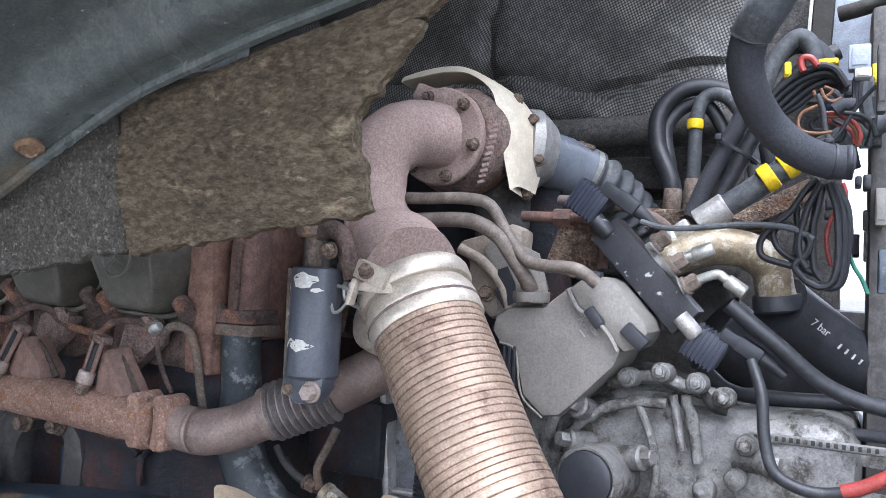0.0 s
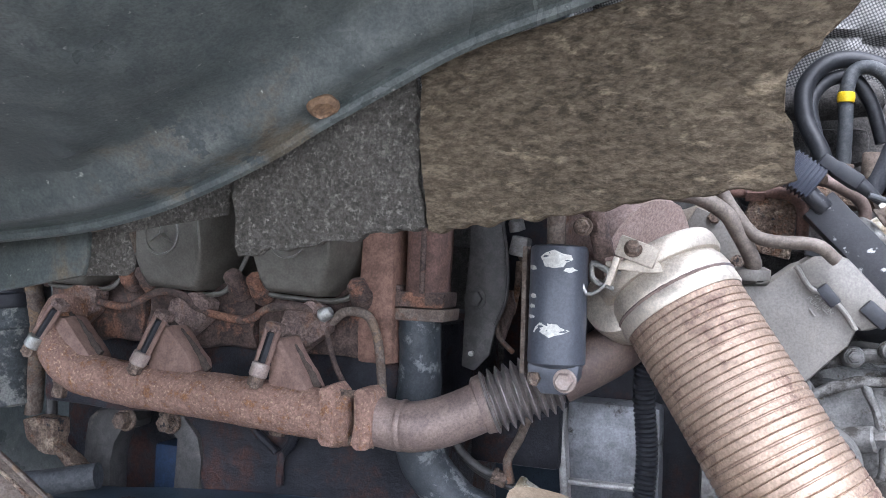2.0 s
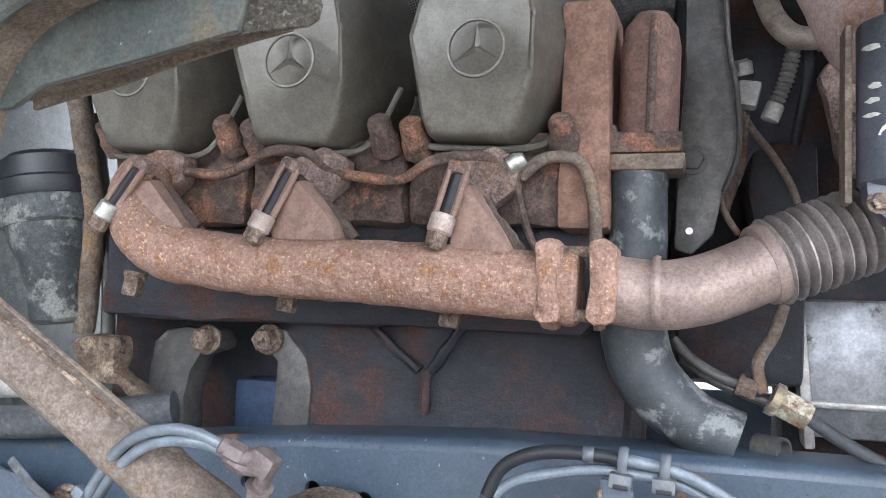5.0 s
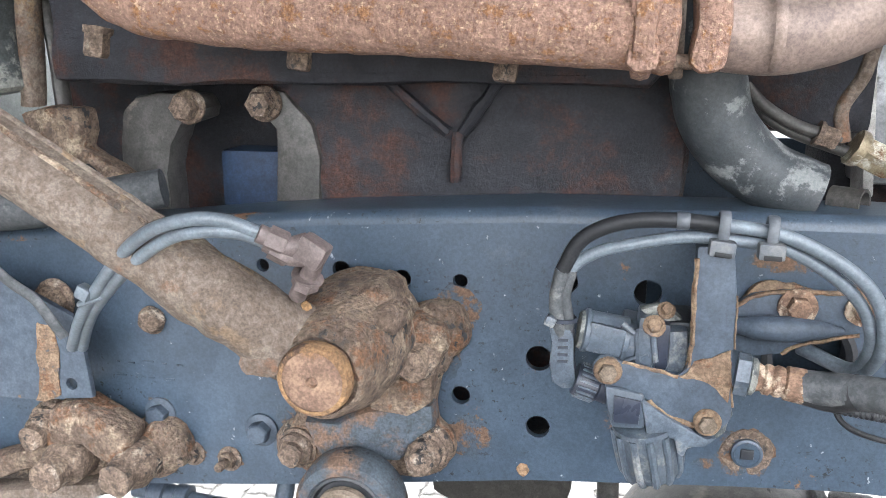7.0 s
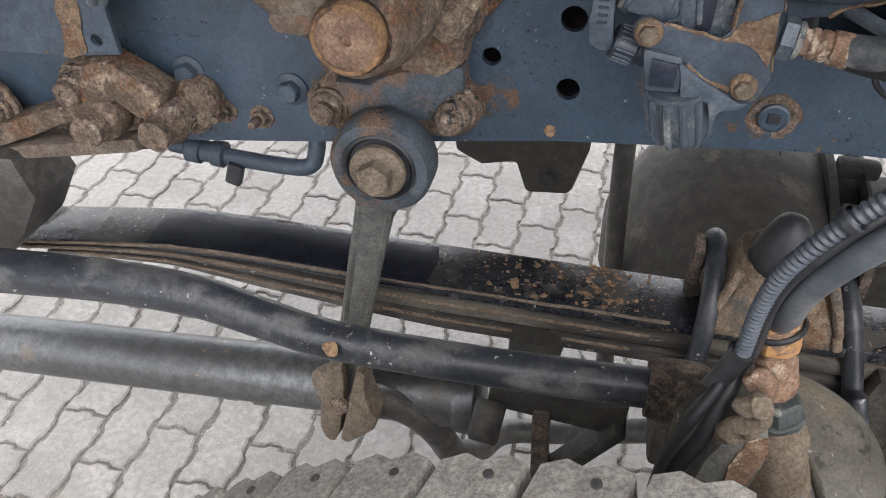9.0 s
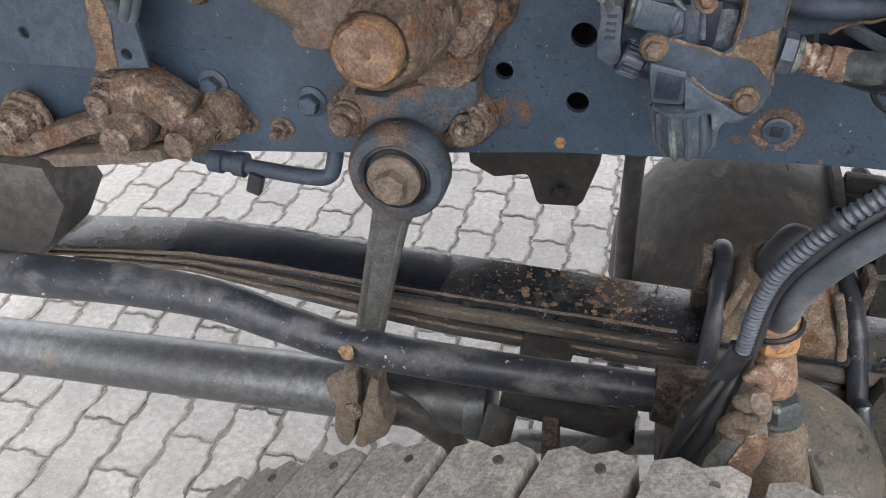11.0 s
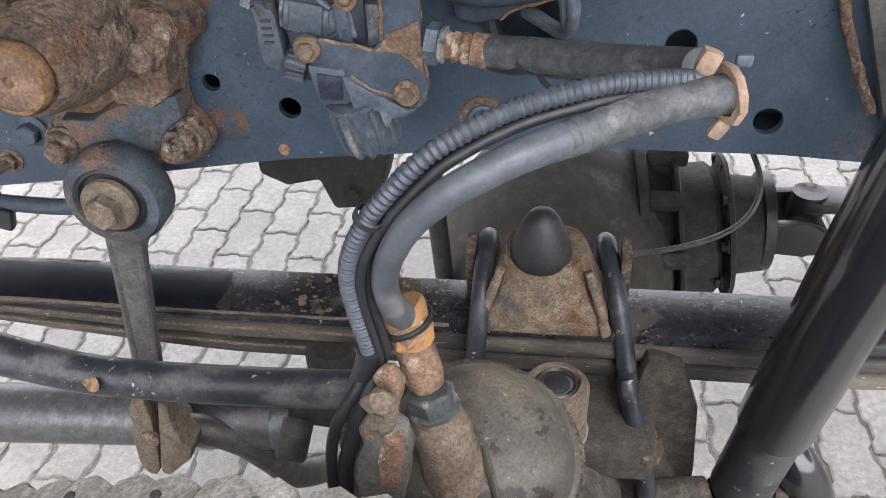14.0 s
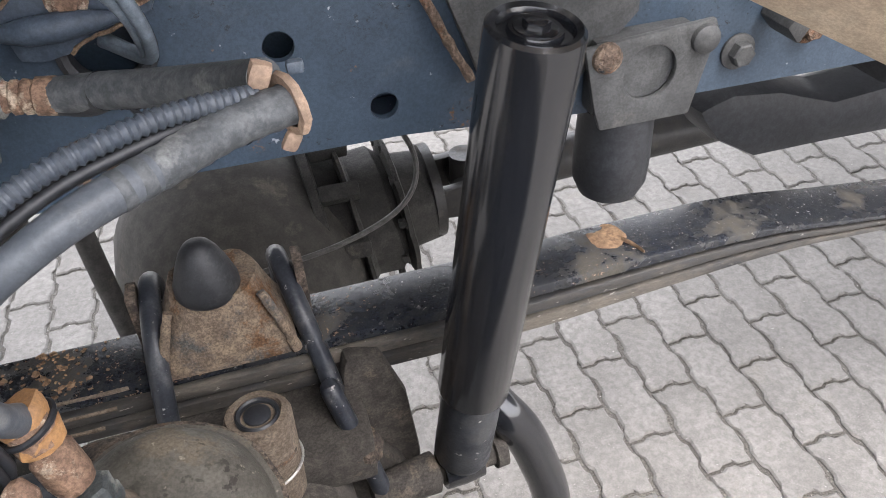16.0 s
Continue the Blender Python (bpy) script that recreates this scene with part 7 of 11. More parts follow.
for x, y, z in ((-0.6775, 0.576, 1.836), (-1.0927, 0.592, 1.722)):
    part("plug", rough_up(lathe(B(), [(0.014, 0.004), (0.015, 0.0), (0.0105, -0.004), (0.009, -0.002), (0.002, -0.002)], (x, y, z), (-0.36, 0.4, 1), 18), 0.0015, 0.01, x), "plug", arch, "mud-caked round plug")
b = slab(B(), [(-1.2557, 1.6257), (-1.2142, 1.6272), (-1.1856, 1.6443), (-1.0906, 1.6607), (-1.0066, 1.6764), (-1.0007, 1.6964), (-1.0002, 1.7414), (-1.0701, 1.7393), (-1.1669, 1.7316), (-1.2372, 1.7016), (-1.2625, 1.6584)], 0.008, xz(0.653), 0.003)
part("skirt", b, "liner", arch)
b = slab(B(), [(-1.2707, 1.6462), (-1.2379, 1.6527), (-1.1849, 1.6625), (-1.1143, 1.6803), (-1.0422, 1.6956), (-1.0052, 1.703), (-1.0064, 1.73), (-1.2743, 1.6901)], 0.006, xz(0.728), 0.002)
part("felt_return", rough_up(b, 0.001, 0.02, 4), "mud_tan", arch, "mud-dusted felt strip behind the skirt")
b = B()
rows = [[b.verts.new((x, y, z + 0.008 + dz)) for y, dz in ((0.65, 0.004), (0.69, 0.0), (0.724, 0.0))] for x, z in ([(-1.2707, 1.6462), (-1.2379, 1.6527), (-1.1849, 1.6625), (-1.1143, 1.6803), (-1.0422, 1.6956), (-1.0052, 1.703)])]
for p, q in zip(rows, rows[1:]):
    for j in range(2):
        b.faces.new((p[j], p[j + 1], q[j + 1], q[j]))
ex = bmesh.ops.extrude_face_region(b, geom=b.faces[:])
bmesh.ops.translate(b, vec=(0, 0, 0.004), verts=[v for v in ex["geom"] if isinstance(v, bmesh.types.BMVert)])
part("skirt_floor", b, "mud_tan", arch)
b = slab(B(), [(-1.0344, 1.7434), (-1.0318, 1.6743), (-1.0038, 1.6759), (-0.954, 1.6782), (-0.9458, 1.6829), (-0.943, 1.694), (-0.9547, 1.7247), (-0.9104, 1.7326), (-0.8609, 1.7395), (-0.8267, 1.7448), (-0.8243, 1.7848), (-0.8916, 1.7727), (-0.9422, 1.7579), (-1.0065, 1.7472)], 0.006, xz(0.658), 0.003)
part("inner_skirt", b, "mat_grey", arch, "grey felt-covered inner skirt")


def mat(name, corners, nx, nz, material, label, sag, seed, torn=()):
    """Fibre mat: a thick, uneven sheet between four corners, with a frayed lower and rear edge."""
    a, b2, c, d2 = [Vector(p) for p in corners]
    bm, rows = B(), []
    for i in range(nx + 1):
        u = i / nx
        row = []
        for j in range(nz + 1):
            v = j / nz
            p = a.lerp(b2, u).lerp(d2.lerp(c, u), v)
            wob = noise.noise(Vector((u * 4 + seed, v * 3, 0.3)))
            p = p + Vector((0, -sag * math.sin(math.pi * v) + 0.006 * wob, 0))
            for (v0, d0), (v1, d1) in zip(torn, torn[1:]):
                if v0 <= v <= v1:
                    p.x += u * u * (d0 + (d1 - d0) * (v - v0) / (v1 - v0))
            if j == 0 or i == nx:
                p += noise.noise_vector(p * 60) * 0.005
            row.append(p)
        rows.append(row)
    front = [[bm.verts.new(p) for p in r] for r in rows]
    back = [[bm.verts.new(p + Vector((0, 0.012, 0))) for p in r] for r in rows]
    for i in range(nx):
        for j in range(nz):
            bm.faces.new((front[i][j], front[i + 1][j], front[i + 1][j + 1], front[i][j + 1]))
            bm.faces.new((back[i][j], back[i][j + 1], back[i + 1][j + 1], back[i + 1][j]))
    for i in range(nx):
        bm.faces.new((front[i][0], back[i][0], back[i + 1][0], front[i + 1][0]))
        bm.faces.new((front[i][nz], front[i + 1][nz], back[i + 1][nz], back[i][nz]))
    for j in range(nz):
        bm.faces.new((front[0][j], front[0][j + 1], back[0][j + 1], back[0][j]))
        bm.faces.new((front[nx][j], back[nx][j], back[nx][j + 1], front[nx][j + 1]))
    for v in bm.verts:
        v.co.y += 0.0026 * noise.noise(Vector((v.co.x * 0.6 - v.co.z * 0.4, v.co.y, v.co.z + v.co.x * 0.3)) * 120) + 0.0014 * noise.noise(v.co * 260)
    return single(name, bm, material, label, "insulation mat", tuple(a), group="fibre mats")


mat("insulation_mat", ((-0.798, 0.632, 1.703), (-0.604, 0.638, 1.734), (-0.612, 0.628, 1.885), (-0.80, 0.625, 1.80)), 90, 50, "mat_grey", "grey fibre insulation mat hanging below the wheel arch", 0.004, 1)
TORN = ((0.0, 0.0), (0.25, -0.03), (0.42, -0.045), (0.62, -0.022), (0.8, -0.014), (1.0, 0.0))
mat("insulation_mat", ((-0.600, 0.640, 1.730), (-0.291, 0.613, 1.772), (-0.205, 0.60, 1.965), (-0.606, 0.628, 1.885)), 170, 90, "mat", "brown fibre insulation mat with a frayed torn edge", 0.012, 5, TORN)

# ---- cab floor and quilted engine tunnel ----
qt = thing("engine_tunnel", "black quilted insulation lining the cab's engine tunnel", "insulation", (-0.4, 1.6, 1.8))
b, rows = B(), []
for i in range(81):
    u = i / 80
    x = -1.7 + 1.62 * u
    row = []
    for j in range(61):
        v = j / 60
        a = max(0.0, v - 0.3) / 0.7
        y = 1.62 - 0.75 * a ** 2.0
        z = 2.02 + 0.48 * min(v, 0.3) / 0.3 * 0.5 + 0.42 * a ** 0.75
        p = Vector((x, y, z))
        n1 = noise.noise(Vector((x * 5, v * 4, 1.3))) + 0.5 * noise.noise(Vector((x * 13 + v * 9, v * 11, 4.0)))
        fold = max(0.0, 1 - abs(math.sin(x * 7 + v * 3 + 2 * noise.noise(Vector((x * 2, v * 2, 0))))) * 6)
        crease = max(0.0, 1 - abs(math.sin(z * 15 + x * 1.5 + 1.6 * noise.noise(Vector((x * 3, z * 3, 7.0))))) * 4)
        p += Vector((0, 0.022 * n1 + 0.03 * fold + 0.022 * crease, -0.012 * n1))
        row.append(b.verts.new(p))
    rows.append(row)
for p, q in zip(rows, rows[1:]):
    for j in range(len(p) - 1):
        b.faces.new((p[j], p[j + 1], q[j + 1], q[j]))
uv = b.loops.layers.uv.new("UVMap")
for fc in b.faces:
    for lp in fc.loops:
        co = lp.vert.co
        lp[uv].uv = ((co.x * 0.94 + co.z * 0.34) / 0.0056, (co.z * 0.94 - co.x * 0.34 - co.y * 0.8) / 0.0056)
part("quilt", b, "quilt", qt)
b = tube(B(), [(-1.7, 1.60, 2.0), (-0.5, 1.59, 2.02), (-0.16, 1.59, 2.02), (-0.1, 1.6, 2.03)], 0.032, 14, 6, flat=1.0)
part("roll_edge", rough_up(b, 0.004, 0.05, 2), "felt", qt, "rolled felt edge")
for k in range(3):
    b = box(B(), (-0.85, 1.66, 1.945 - 0.085 * k), (1.5, 0.05, 0.07), None, 0.02)
    bmesh.ops.subdivide_edges(b, edges=[e for e in b.edges if e.calc_length() > 0.3], cuts=60, use_grid_fill=True)
    part("felt_panel", rough_up(b, 0.006, 0.05, 3 + k), "felt", qt, "grimy ribbed felt panel")
part("tunnel_wall", box(B(), (-0.9, 1.71, 1.7), (1.7, 0.02, 0.7), None, 0.004), "felt", qt)
cab = thing("cab_floor", "painted underside and outer sill of the truck cab", "cab", (-0.9, 0.8, 2.2))
part("floor", box(B(), (-1.05, 0.85, 2.62), (1.8, 2.4, 0.05), None, 0.01), "liner", cab)
part("side_panel", box(B(), (-1.05, 0.0, 2.5), (1.8, 0.04, 0.72), None, 0.01), "cab", cab)
part("inner_panel", box(B(), (-1.2, 0.66, 2.25), (1.45, 0.02, 0.66), None, 0.005), "liner", cab)
part("front_wall", box(B(), (-1.97, 0.95, 1.7), (0.03, 1.9, 1.5), None, 0.01), "liner", cab)
part("front_panel", box(B(), (-1.95, 0.9, 2.3), (0.03, 1.8, 0.6), None, 0.01), "liner", cab)
part("arch_roof_panel", box(B(), (-1.05, 0.32, 2.25), (1.8, 0.66, 0.02), None, 0.005), "liner", cab)

# Unseen box, added to keep light from the rear off the paving.
tagged(new("wall_rear", finish(box(B(), (2.2, 1.4, 2.1), (2.7, 1.8, 2.2), None, 0.02), "wall_rear", "cab")), "plain unseen box behind the cab that blocks light from the rear", "wall", kind="structure")

# ---- engine: block, heads, covers ----
eng = thing("engine_block", "grimy rust-stained engine block behind the chassis rail", "engine", (-1.1, 1.2, 1.1))
b = box(B(), (-0.98, 1.27, 1.33), (0.44, 0.42, 0.56), None, 0.02)
bmesh.ops.subdivide_edges(b, edges=[e for e in b.edges if e.calc_length() > 0.1], cuts=14, use_grid_fill=True)
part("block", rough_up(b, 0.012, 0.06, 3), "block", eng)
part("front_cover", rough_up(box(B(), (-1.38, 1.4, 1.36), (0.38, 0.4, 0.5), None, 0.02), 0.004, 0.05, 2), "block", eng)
for x0, z0, x1, z1 in ((-1.07, 1.46, -1.0, 1.40), (-0.94, 1.46, -0.985, 1.40), (-0.99, 1.4, -0.99, 1.35)):
    part("rib", rough_up(tube(B(), [(x0, 1.05, z0), ((x0 + x1) / 2, 1.045, (z0 + z1) / 2), (x1, 1.05, z1)], 0.0065, 8, 5), 0.003, 0.02), "block", eng)

hd = thing("cylinder_heads", "rusty row of three cylinder heads with studs", "cylinder head", (-1.1, 1.0, 1.57))
for k in range(3):
    cx = -1.295 + 0.2 * k
    b = box(B(), (cx, 1.045, 1.615), (0.196, 0.14, 0.10), None, 0.012)
    bmesh.ops.subdivide_edges(b, edges=[e for e in b.edges if e.calc_length() > 0.05], cuts=6, use_grid_fill=True)
    part("head", rough_up(b, 0.007, 0.03, k), "head", hd)
b = box(B(), (-0.797, 1.085, 1.68), (0.05, 0.25, 0.24), None, 0.006)
bmesh.ops.subdivide_edges(b, edges=[e for e in b.edges if e.calc_length() > 0.05], cuts=5, use_grid_fill=True)
part("end_plate", rough_up(b, 0.004, 0.03, 5), "plate_rust", hd, "flat orange-rusty end plate")
# Dark slab standing in for the shaded recess between the manifold runners.
b = slab(B(), [(-0.805, 1.60), (-0.775, 1.60), (-0.775, 1.48), (-0.80, 1.45), (-1.42, 1.45), (-1.42, 1.56), (-0.9, 1.58)], 0.08, xz(1.08), 0.01)
bmesh.ops.subdivide_edges(b, edges=[e for e in b.edges if e.calc_length() > 0.05], cuts=8, use_grid_fill=True)
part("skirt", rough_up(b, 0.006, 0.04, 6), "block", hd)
for x, z in ((-1.381, 1.671), (-1.214, 1.668), (-1.177, 1.664), (-1.018, 1.662), (-0.980, 1.658), (-0.818, 1.655)):
    b = lathe(B(), [(0.017, -0.02), (0.017, 0.0), (0.014, 0.004), (0.0135, 0.02), (0.011, 0.024)], (x, 0.958, z), (0, -0.75, 0.66), 16)
    part("bolt", rough_up(b, 0.0015, 0.01, x), "head", hd, "rusty head bolt")
b = hexbolt(B(), (-0.803, 0.985, 1.772), (0, -0.2, 1), 0.014, 0.018, 1.2)
part("top_bolt", b, "rust_bolt", hd)
part("clip", box(B(), (-0.828, 0.97, 1.765), (0.02, 0.02, 0.012), None, 0.003), "plastic", hd)

for k in range(3):
    cx = -1.310 + 0.205 * k
    cv = thing("rocker_cover", "weathered grey metal rocker cover with a raised round emblem", "rocker cover", (cx, 0.98, 1.65), group="rocker covers")
    b = slab(B(), [(-0.068, 0.002), (0.046, -0.004), (0.068, 0.012), (0.095, 0.062), (0.1, 0.115), (0.088, 0.16), (0.075, 0.235), (-0.05, 0.235), (-0.062, 0.19), (-0.078, 0.1), (-0.074, 0.02)], 0.1, xz(0), 0)
    for v in b.verts:
        if v.co.y < -0.05:
            v.co.x, v.co.z = v.co.x * (0.86 if v.co.x < 0 else 0.62), 0.02 + (v.co.z - 0.02) * 0.96
            v.co.y += 0.04 * max(0.0, v.co.z - 0.14) / 0.1 - 0.05 * min(1.0, max(0.0, v.co.z / 0.085))
    bmesh.ops.bevel(b, geom=[e for e in b.edges if len(e.link_faces) == 2 and e.calc_face_angle(0) > 0.25], offset=0.009, segments=3, affect="EDGES", profile=0.6, clamp_overlap=True)
    bmesh.ops.translate(b, vec=(cx, 1.037, 1.652), verts=b.verts)
    shell = part("shell", b, "cover", cv)
    e0 = Vector((cx + 0.006, 0.8866, 1.7315))
    part("emblem_ring", lathe(B(), [(0.0265, 0.0), (0.0275, 0.002), (0.0295, 0.002), (0.0305, 0.0)], e0, (0, -1, 0), 40, False), "cover", shell)
    for t in range(3):
        a = math.pi / 2 + 2 * math.pi * t / 3
        tip = e0 + Vector((0.0275 * math.cos(a), 0.0, 0.0275 * math.sin(a)))
        s1 = Vector((-math.sin(a), 0, math.cos(a))) * 0.0045
        bb = B()
        c0 = e0
        add(bb, [c0 + s1, c0 - s1, tip, c0 + Vector((0, -0.004, 0)), c0 + Vector((0, 0.004, 0))], [(0, 2, 3), (1, 3, 2), (0, 4, 2), (1, 2, 4), (0, 3, 4), (1, 4, 3)])
        part("emblem_bar", bb, "cover", shell)
    b = tube(B(), [(cx - 0.075, 0.965, 1.655), (cx - 0.05, 0.958, 1.648), (cx + 0.045, 0.958, 1.645), (cx + 0.075, 0.965, 1.665), (cx + 0.1, 0.975, 1.72)], 0.004, 8, 6)
    part("gasket_lip", b, "cover", cv)

# ---- exhaust manifold ----
mf = thing("exhaust_manifold", "orange-brown flaked rusty cast iron exhaust manifold", "exhaust manifold", (-1.05, 0.89, 1.47))
b = tube(B(), [(-1.306, 0.93, 1.618), (-1.296, 0.905, 1.588), (-1.276, 0.892, 1.552), (-1.24, 0.888, 1.528), (-1.2, 0.888, 1.521), (-1.128, 0.888, 1.514), (-1.032, 0.888, 1.511), (-0.942, 0.888, 1.507), (-0.863, 0.888, 1.502), (-0.80, 0.888, 1.498)],
         [0.03, 0.033, 0.033, 0.031, 0.031, 0.031, 0.032, 0.033, 0.033, 0.032], 26, 10)
part("pipe", rough_up(b, 0.0015, 0.012, 3), "manifold", mf)
for k, (x, z) in enumerate(((-1.312, 1.612), (-1.104, 1.606), (-0.908, 1.60))):
    b = slab(B(), [(x - 0.045, z - 0.045), (x - 0.02, z - 0.05), (x + 0.045, z + 0.0), (x + 0.05, z + 0.03), (x + 0.02, z + 0.045), (x - 0.02, z + 0.03)], 0.03, xz(0.97), 0.006)
    part("flange", rough_up(b, 0.002, 0.02, k), "manifold_dull", mf)
for k, (poly, strap) in enumerate((([(-1.2785, 1.6094), (-1.2599, 1.6067), (-1.2341, 1.5785), (-1.2104, 1.5541), (-1.2017, 1.5363), (-1.2408, 1.5306), (-1.2934, 1.5361), (-1.3054, 1.5562), (-1.2977, 1.5792)], [(-1.2738, 0.9, 1.6094), (-1.2514, 0.9, 1.5926), (-1.2303, 0.898, 1.5724), (-1.2065, 0.895, 1.5536)]),
                                   ([(-1.0899, 1.6056), (-1.0745, 1.6032), (-1.054, 1.5819), (-1.0324, 1.5551), (-1.0248, 1.534), (-1.076, 1.5302), (-1.1083, 1.5338), (-1.1109, 1.55), (-1.1005, 1.5797)], [(-1.0943, 0.9, 1.6116), (-1.0707, 0.9, 1.5923), (-1.0424, 0.898, 1.5665), (-1.0178, 0.895, 1.5434)]),
                                   ([(-0.9036, 1.5978), (-0.8932, 1.5956), (-0.8762, 1.5721), (-0.8595, 1.5469), (-0.8451, 1.5271), (-0.8802, 1.522), (-0.9138, 1.5268), (-0.9127, 1.547), (-0.9062, 1.5774)], [(-0.9021, 0.9, 1.5981), (-0.8847, 0.9, 1.5776), (-0.865, 0.898, 1.555), (-0.8451, 0.895, 1.5324)]))):
    b = slab(B(), poly, 0.05, xz(0.925), 0.016)
    bmesh.ops.subdivide_edges(b, edges=[e for e in b.edges if e.calc_length() > 0.02], cuts=3, use_grid_fill=True)
    part("runner_web", rough_up(rough_up(b, 0.003, 0.04, k), 0.0006, 0.008, k), "runner", mf, "smooth pinkish cast runner")
    part("gasket_strap", rough_up(tube(B(), strap, [0.004, 0.007, 0.0075, 0.006], 8, 6, flat=0.6), 0.0022, 0.008, k), "mud", mf, "dark crusted gasket strap")
for k, (p0, p1) in enumerate((((-1.274, 0.872, 1.616), (-1.314, 0.860, 1.548)), ((-1.086, 0.872, 1.61), (-1.119, 0.860, 1.535)), ((-0.904, 0.87, 1.603), (-0.921, 0.858, 1.532)))):
    p0, p1 = Vector(p0), Vector(p1)
    dd = (p1 - p0).normalized()
    sd2 = dd.cross(Vector((0, -1, 0))).normalized()
    e1 = p1 - dd * 0.034
    part("stud", tube(B(), [p0, p0.lerp(p1, 0.5), p1], 0.0042, 10, 3), "wire_black", mf, "dark clamp stud")
    for s in (-1, 1):
        bar = tube(B(), [p0 + sd2 * (0.0085 * s) - dd * 0.004, p0.lerp(e1, 0.5) + sd2 * (0.0085 * s), e1 + sd2 * (0.0085 * s)], 0.0036, 8, 3)
        part("clamp_bar", rough_up(bar, 0.0006, 0.01, k + s), "runner", mf, "pale clamp bar")
    # Black tube that paints the shade in the gap between the two bars.
    part("slot", tube(B(), [p0 + Vector((0, 0.004, 0)), e1 + Vector((0, 0.004, 0))], 0.0075, 8, 2), "wire_black", mf, "black filler for the shade between the bars")
    part("clamp_head", rough_up(box(B(), p0 - dd * 0.008 + Vector((0, 0.006, 0)), (0.024, 0.02, 0.012), Matrix.Rotation(math.atan2(-dd.x, -dd.z), 4, "Y"), 0.004), 0.001, 0.01, k), "manifold_dull", mf)
    part("sleeve", lathe(B(), [(0.0105, 0.0), (0.0122, 0.002), (0.0122, 0.017), (0.0105, 0.019)], e1, dd, 20), "sleeve" if k else "zinc", mf, "pale clamp sleeve")
    part("nut", rough_up(hexbolt(B(), e1 + dd * 0.018, dd, 0.0105, 0.014, 0, 0.003, 0.3 * k), 0.0006, 0.006, k), "rust_bolt", mf, "rusty clamp nut")
for x, z in ((-1.312, 1.489), (-1.109, 1.478), (-0.922, 1.469)):
    part("lower_bolt", rough_up(hexbolt(B(), (x, 0.93, z + 0.015), (-0.1, -0.15, -1), 0.0115, 0.028, 1.2), 0.0008, 0.008, x), "rust_bolt", mf)
for x, r in ((-0.812, 0.038), (-0.796, 0.034)):
    part("collar", rough_up(lathe(B(), [(0.03, -0.009), (r, -0.007), (r + 0.002, 0), (r, 0.007), (0.03, 0.009)], (x, 0.888, 1.499), (1, 0, -0.04), 30), 0.0015, 0.012, x), "manifold", mf)
clamp = thing("pipe_clamp", "rusty two-bolt clamp joining manifold and exhaust pipe", "pipe clamp", (-0.78, 0.888, 1.47))
for x in (-0.814, -0.766):
    b = slab(B(), [(x - 0.012, 1.474), (x - 0.005, 1.466), (x + 0.012, 1.468), (x + 0.016, 1.5), (x + 0.014, 1.535), (x + 0.004, 1.545), (x - 0.012, 1.54), (x - 0.008, 1.5)], 0.05, xz(0.905), 0.006)
    part("half", rough_up(b, 0.002, 0.02, x * 3), "manifold", clamp)
part("bolt", lathe(B(), [(0.005, 0), (0.005, 0.06)], (-0.82, 0.875, 1.533), (1, 0, -0.02), 10), "rust_bolt", clamp)
part("bolt", lathe(B(), [(0.006, 0), (0.006, 0.06)], (-0.815, 0.875, 1.476), (1, 0, -0.06), 10), "rust_bolt", clamp)

ep = thing("exhaust_pipe", "heat-stained steel exhaust pipe with a ribbed bellows", "exhaust pipe", (-0.65, 0.9, 1.47))
pts = [(-0.768, 0.89, 1.5), (-0.72, 0.892, 1.495), (-0.685, 0.9, 1.5), (-0.655, 0.91, 1.511), (-0.62, 0.92, 1.528)]
part("elbow", tube(B(), pts, 0.0315, 28, 8), "steel_pipe", ep)
part("weld", lathe(B(), [(0.0312, -0.004), (0.0325, -0.001), (0.0325, 0.001), (0.0312, 0.004)], (-0.718, 0.884, 1.498), (1, 0, 0.02), 28, False), "steel_pipe", ep)
b0, b1 = Vector((-0.622, 0.925, 1.528)), Vector((-0.54, 0.95, 1.562))
b = tube(B(), [b0, b0.lerp(b1, 0.35), b0.lerp(b1, 0.7), b1], 0.0362, 28, 6, step=0.0012, wave=lambda s: 0.005 * math.sin(2 * math.pi * s / 0.0104))
part("bellows", b, "bellows", ep, "ribbed steel bellows")
part("cuff", lathe(B(), [(0.032, -0.014), (0.037, -0.01), (0.038, 0), (0.036, 0.006)], b0, b1 - b0, 28), "steel_pipe", ep)
part("tail", tube(B(), [b1, (-0.505, 0.962, 1.582), (-0.47, 0.985, 1.605), (-0.44, 1.015, 1.64), (-0.44, 1.06, 1.70)], 0.033, 24, 8), "steel_pipe", ep)

# ---- lines along the heads ----
pts = [(-1.30, 0.955, 1.632), (-1.266, 0.95, 1.626), (-1.206, 0.945, 1.622), (-1.146, 0.94, 1.646), (-1.102, 0.942, 1.643), (-1.070, 0.945, 1.622), (-0.994, 0.945, 1.612), (-0.952, 0.94, 1.631), (-0.902, 0.942, 1.635), (-0.868, 0.95, 1.62)]
single("fuel_line", tube(B(), pts, 0.006, 10, 8), "head", "dirty steel line wavering along the cylinder heads", "pipe", (-1.1, 0.95, 1.612))
pts = [(-0.86, 0.955, 1.615), (-0.835, 0.945, 1.631), (-0.802, 0.942, 1.629), (-0.788, 0.945, 1.605), (-0.783, 0.95, 1.57), (-0.782, 0.96, 1.52), (-0.78, 0.98, 1.46)]
single("fuel_line", tube(B(), pts, 0.0065, 10, 8), "rust_tube", "bent rusty steel line at the end of the heads", "pipe", (-0.79, 0.96, 1.46))
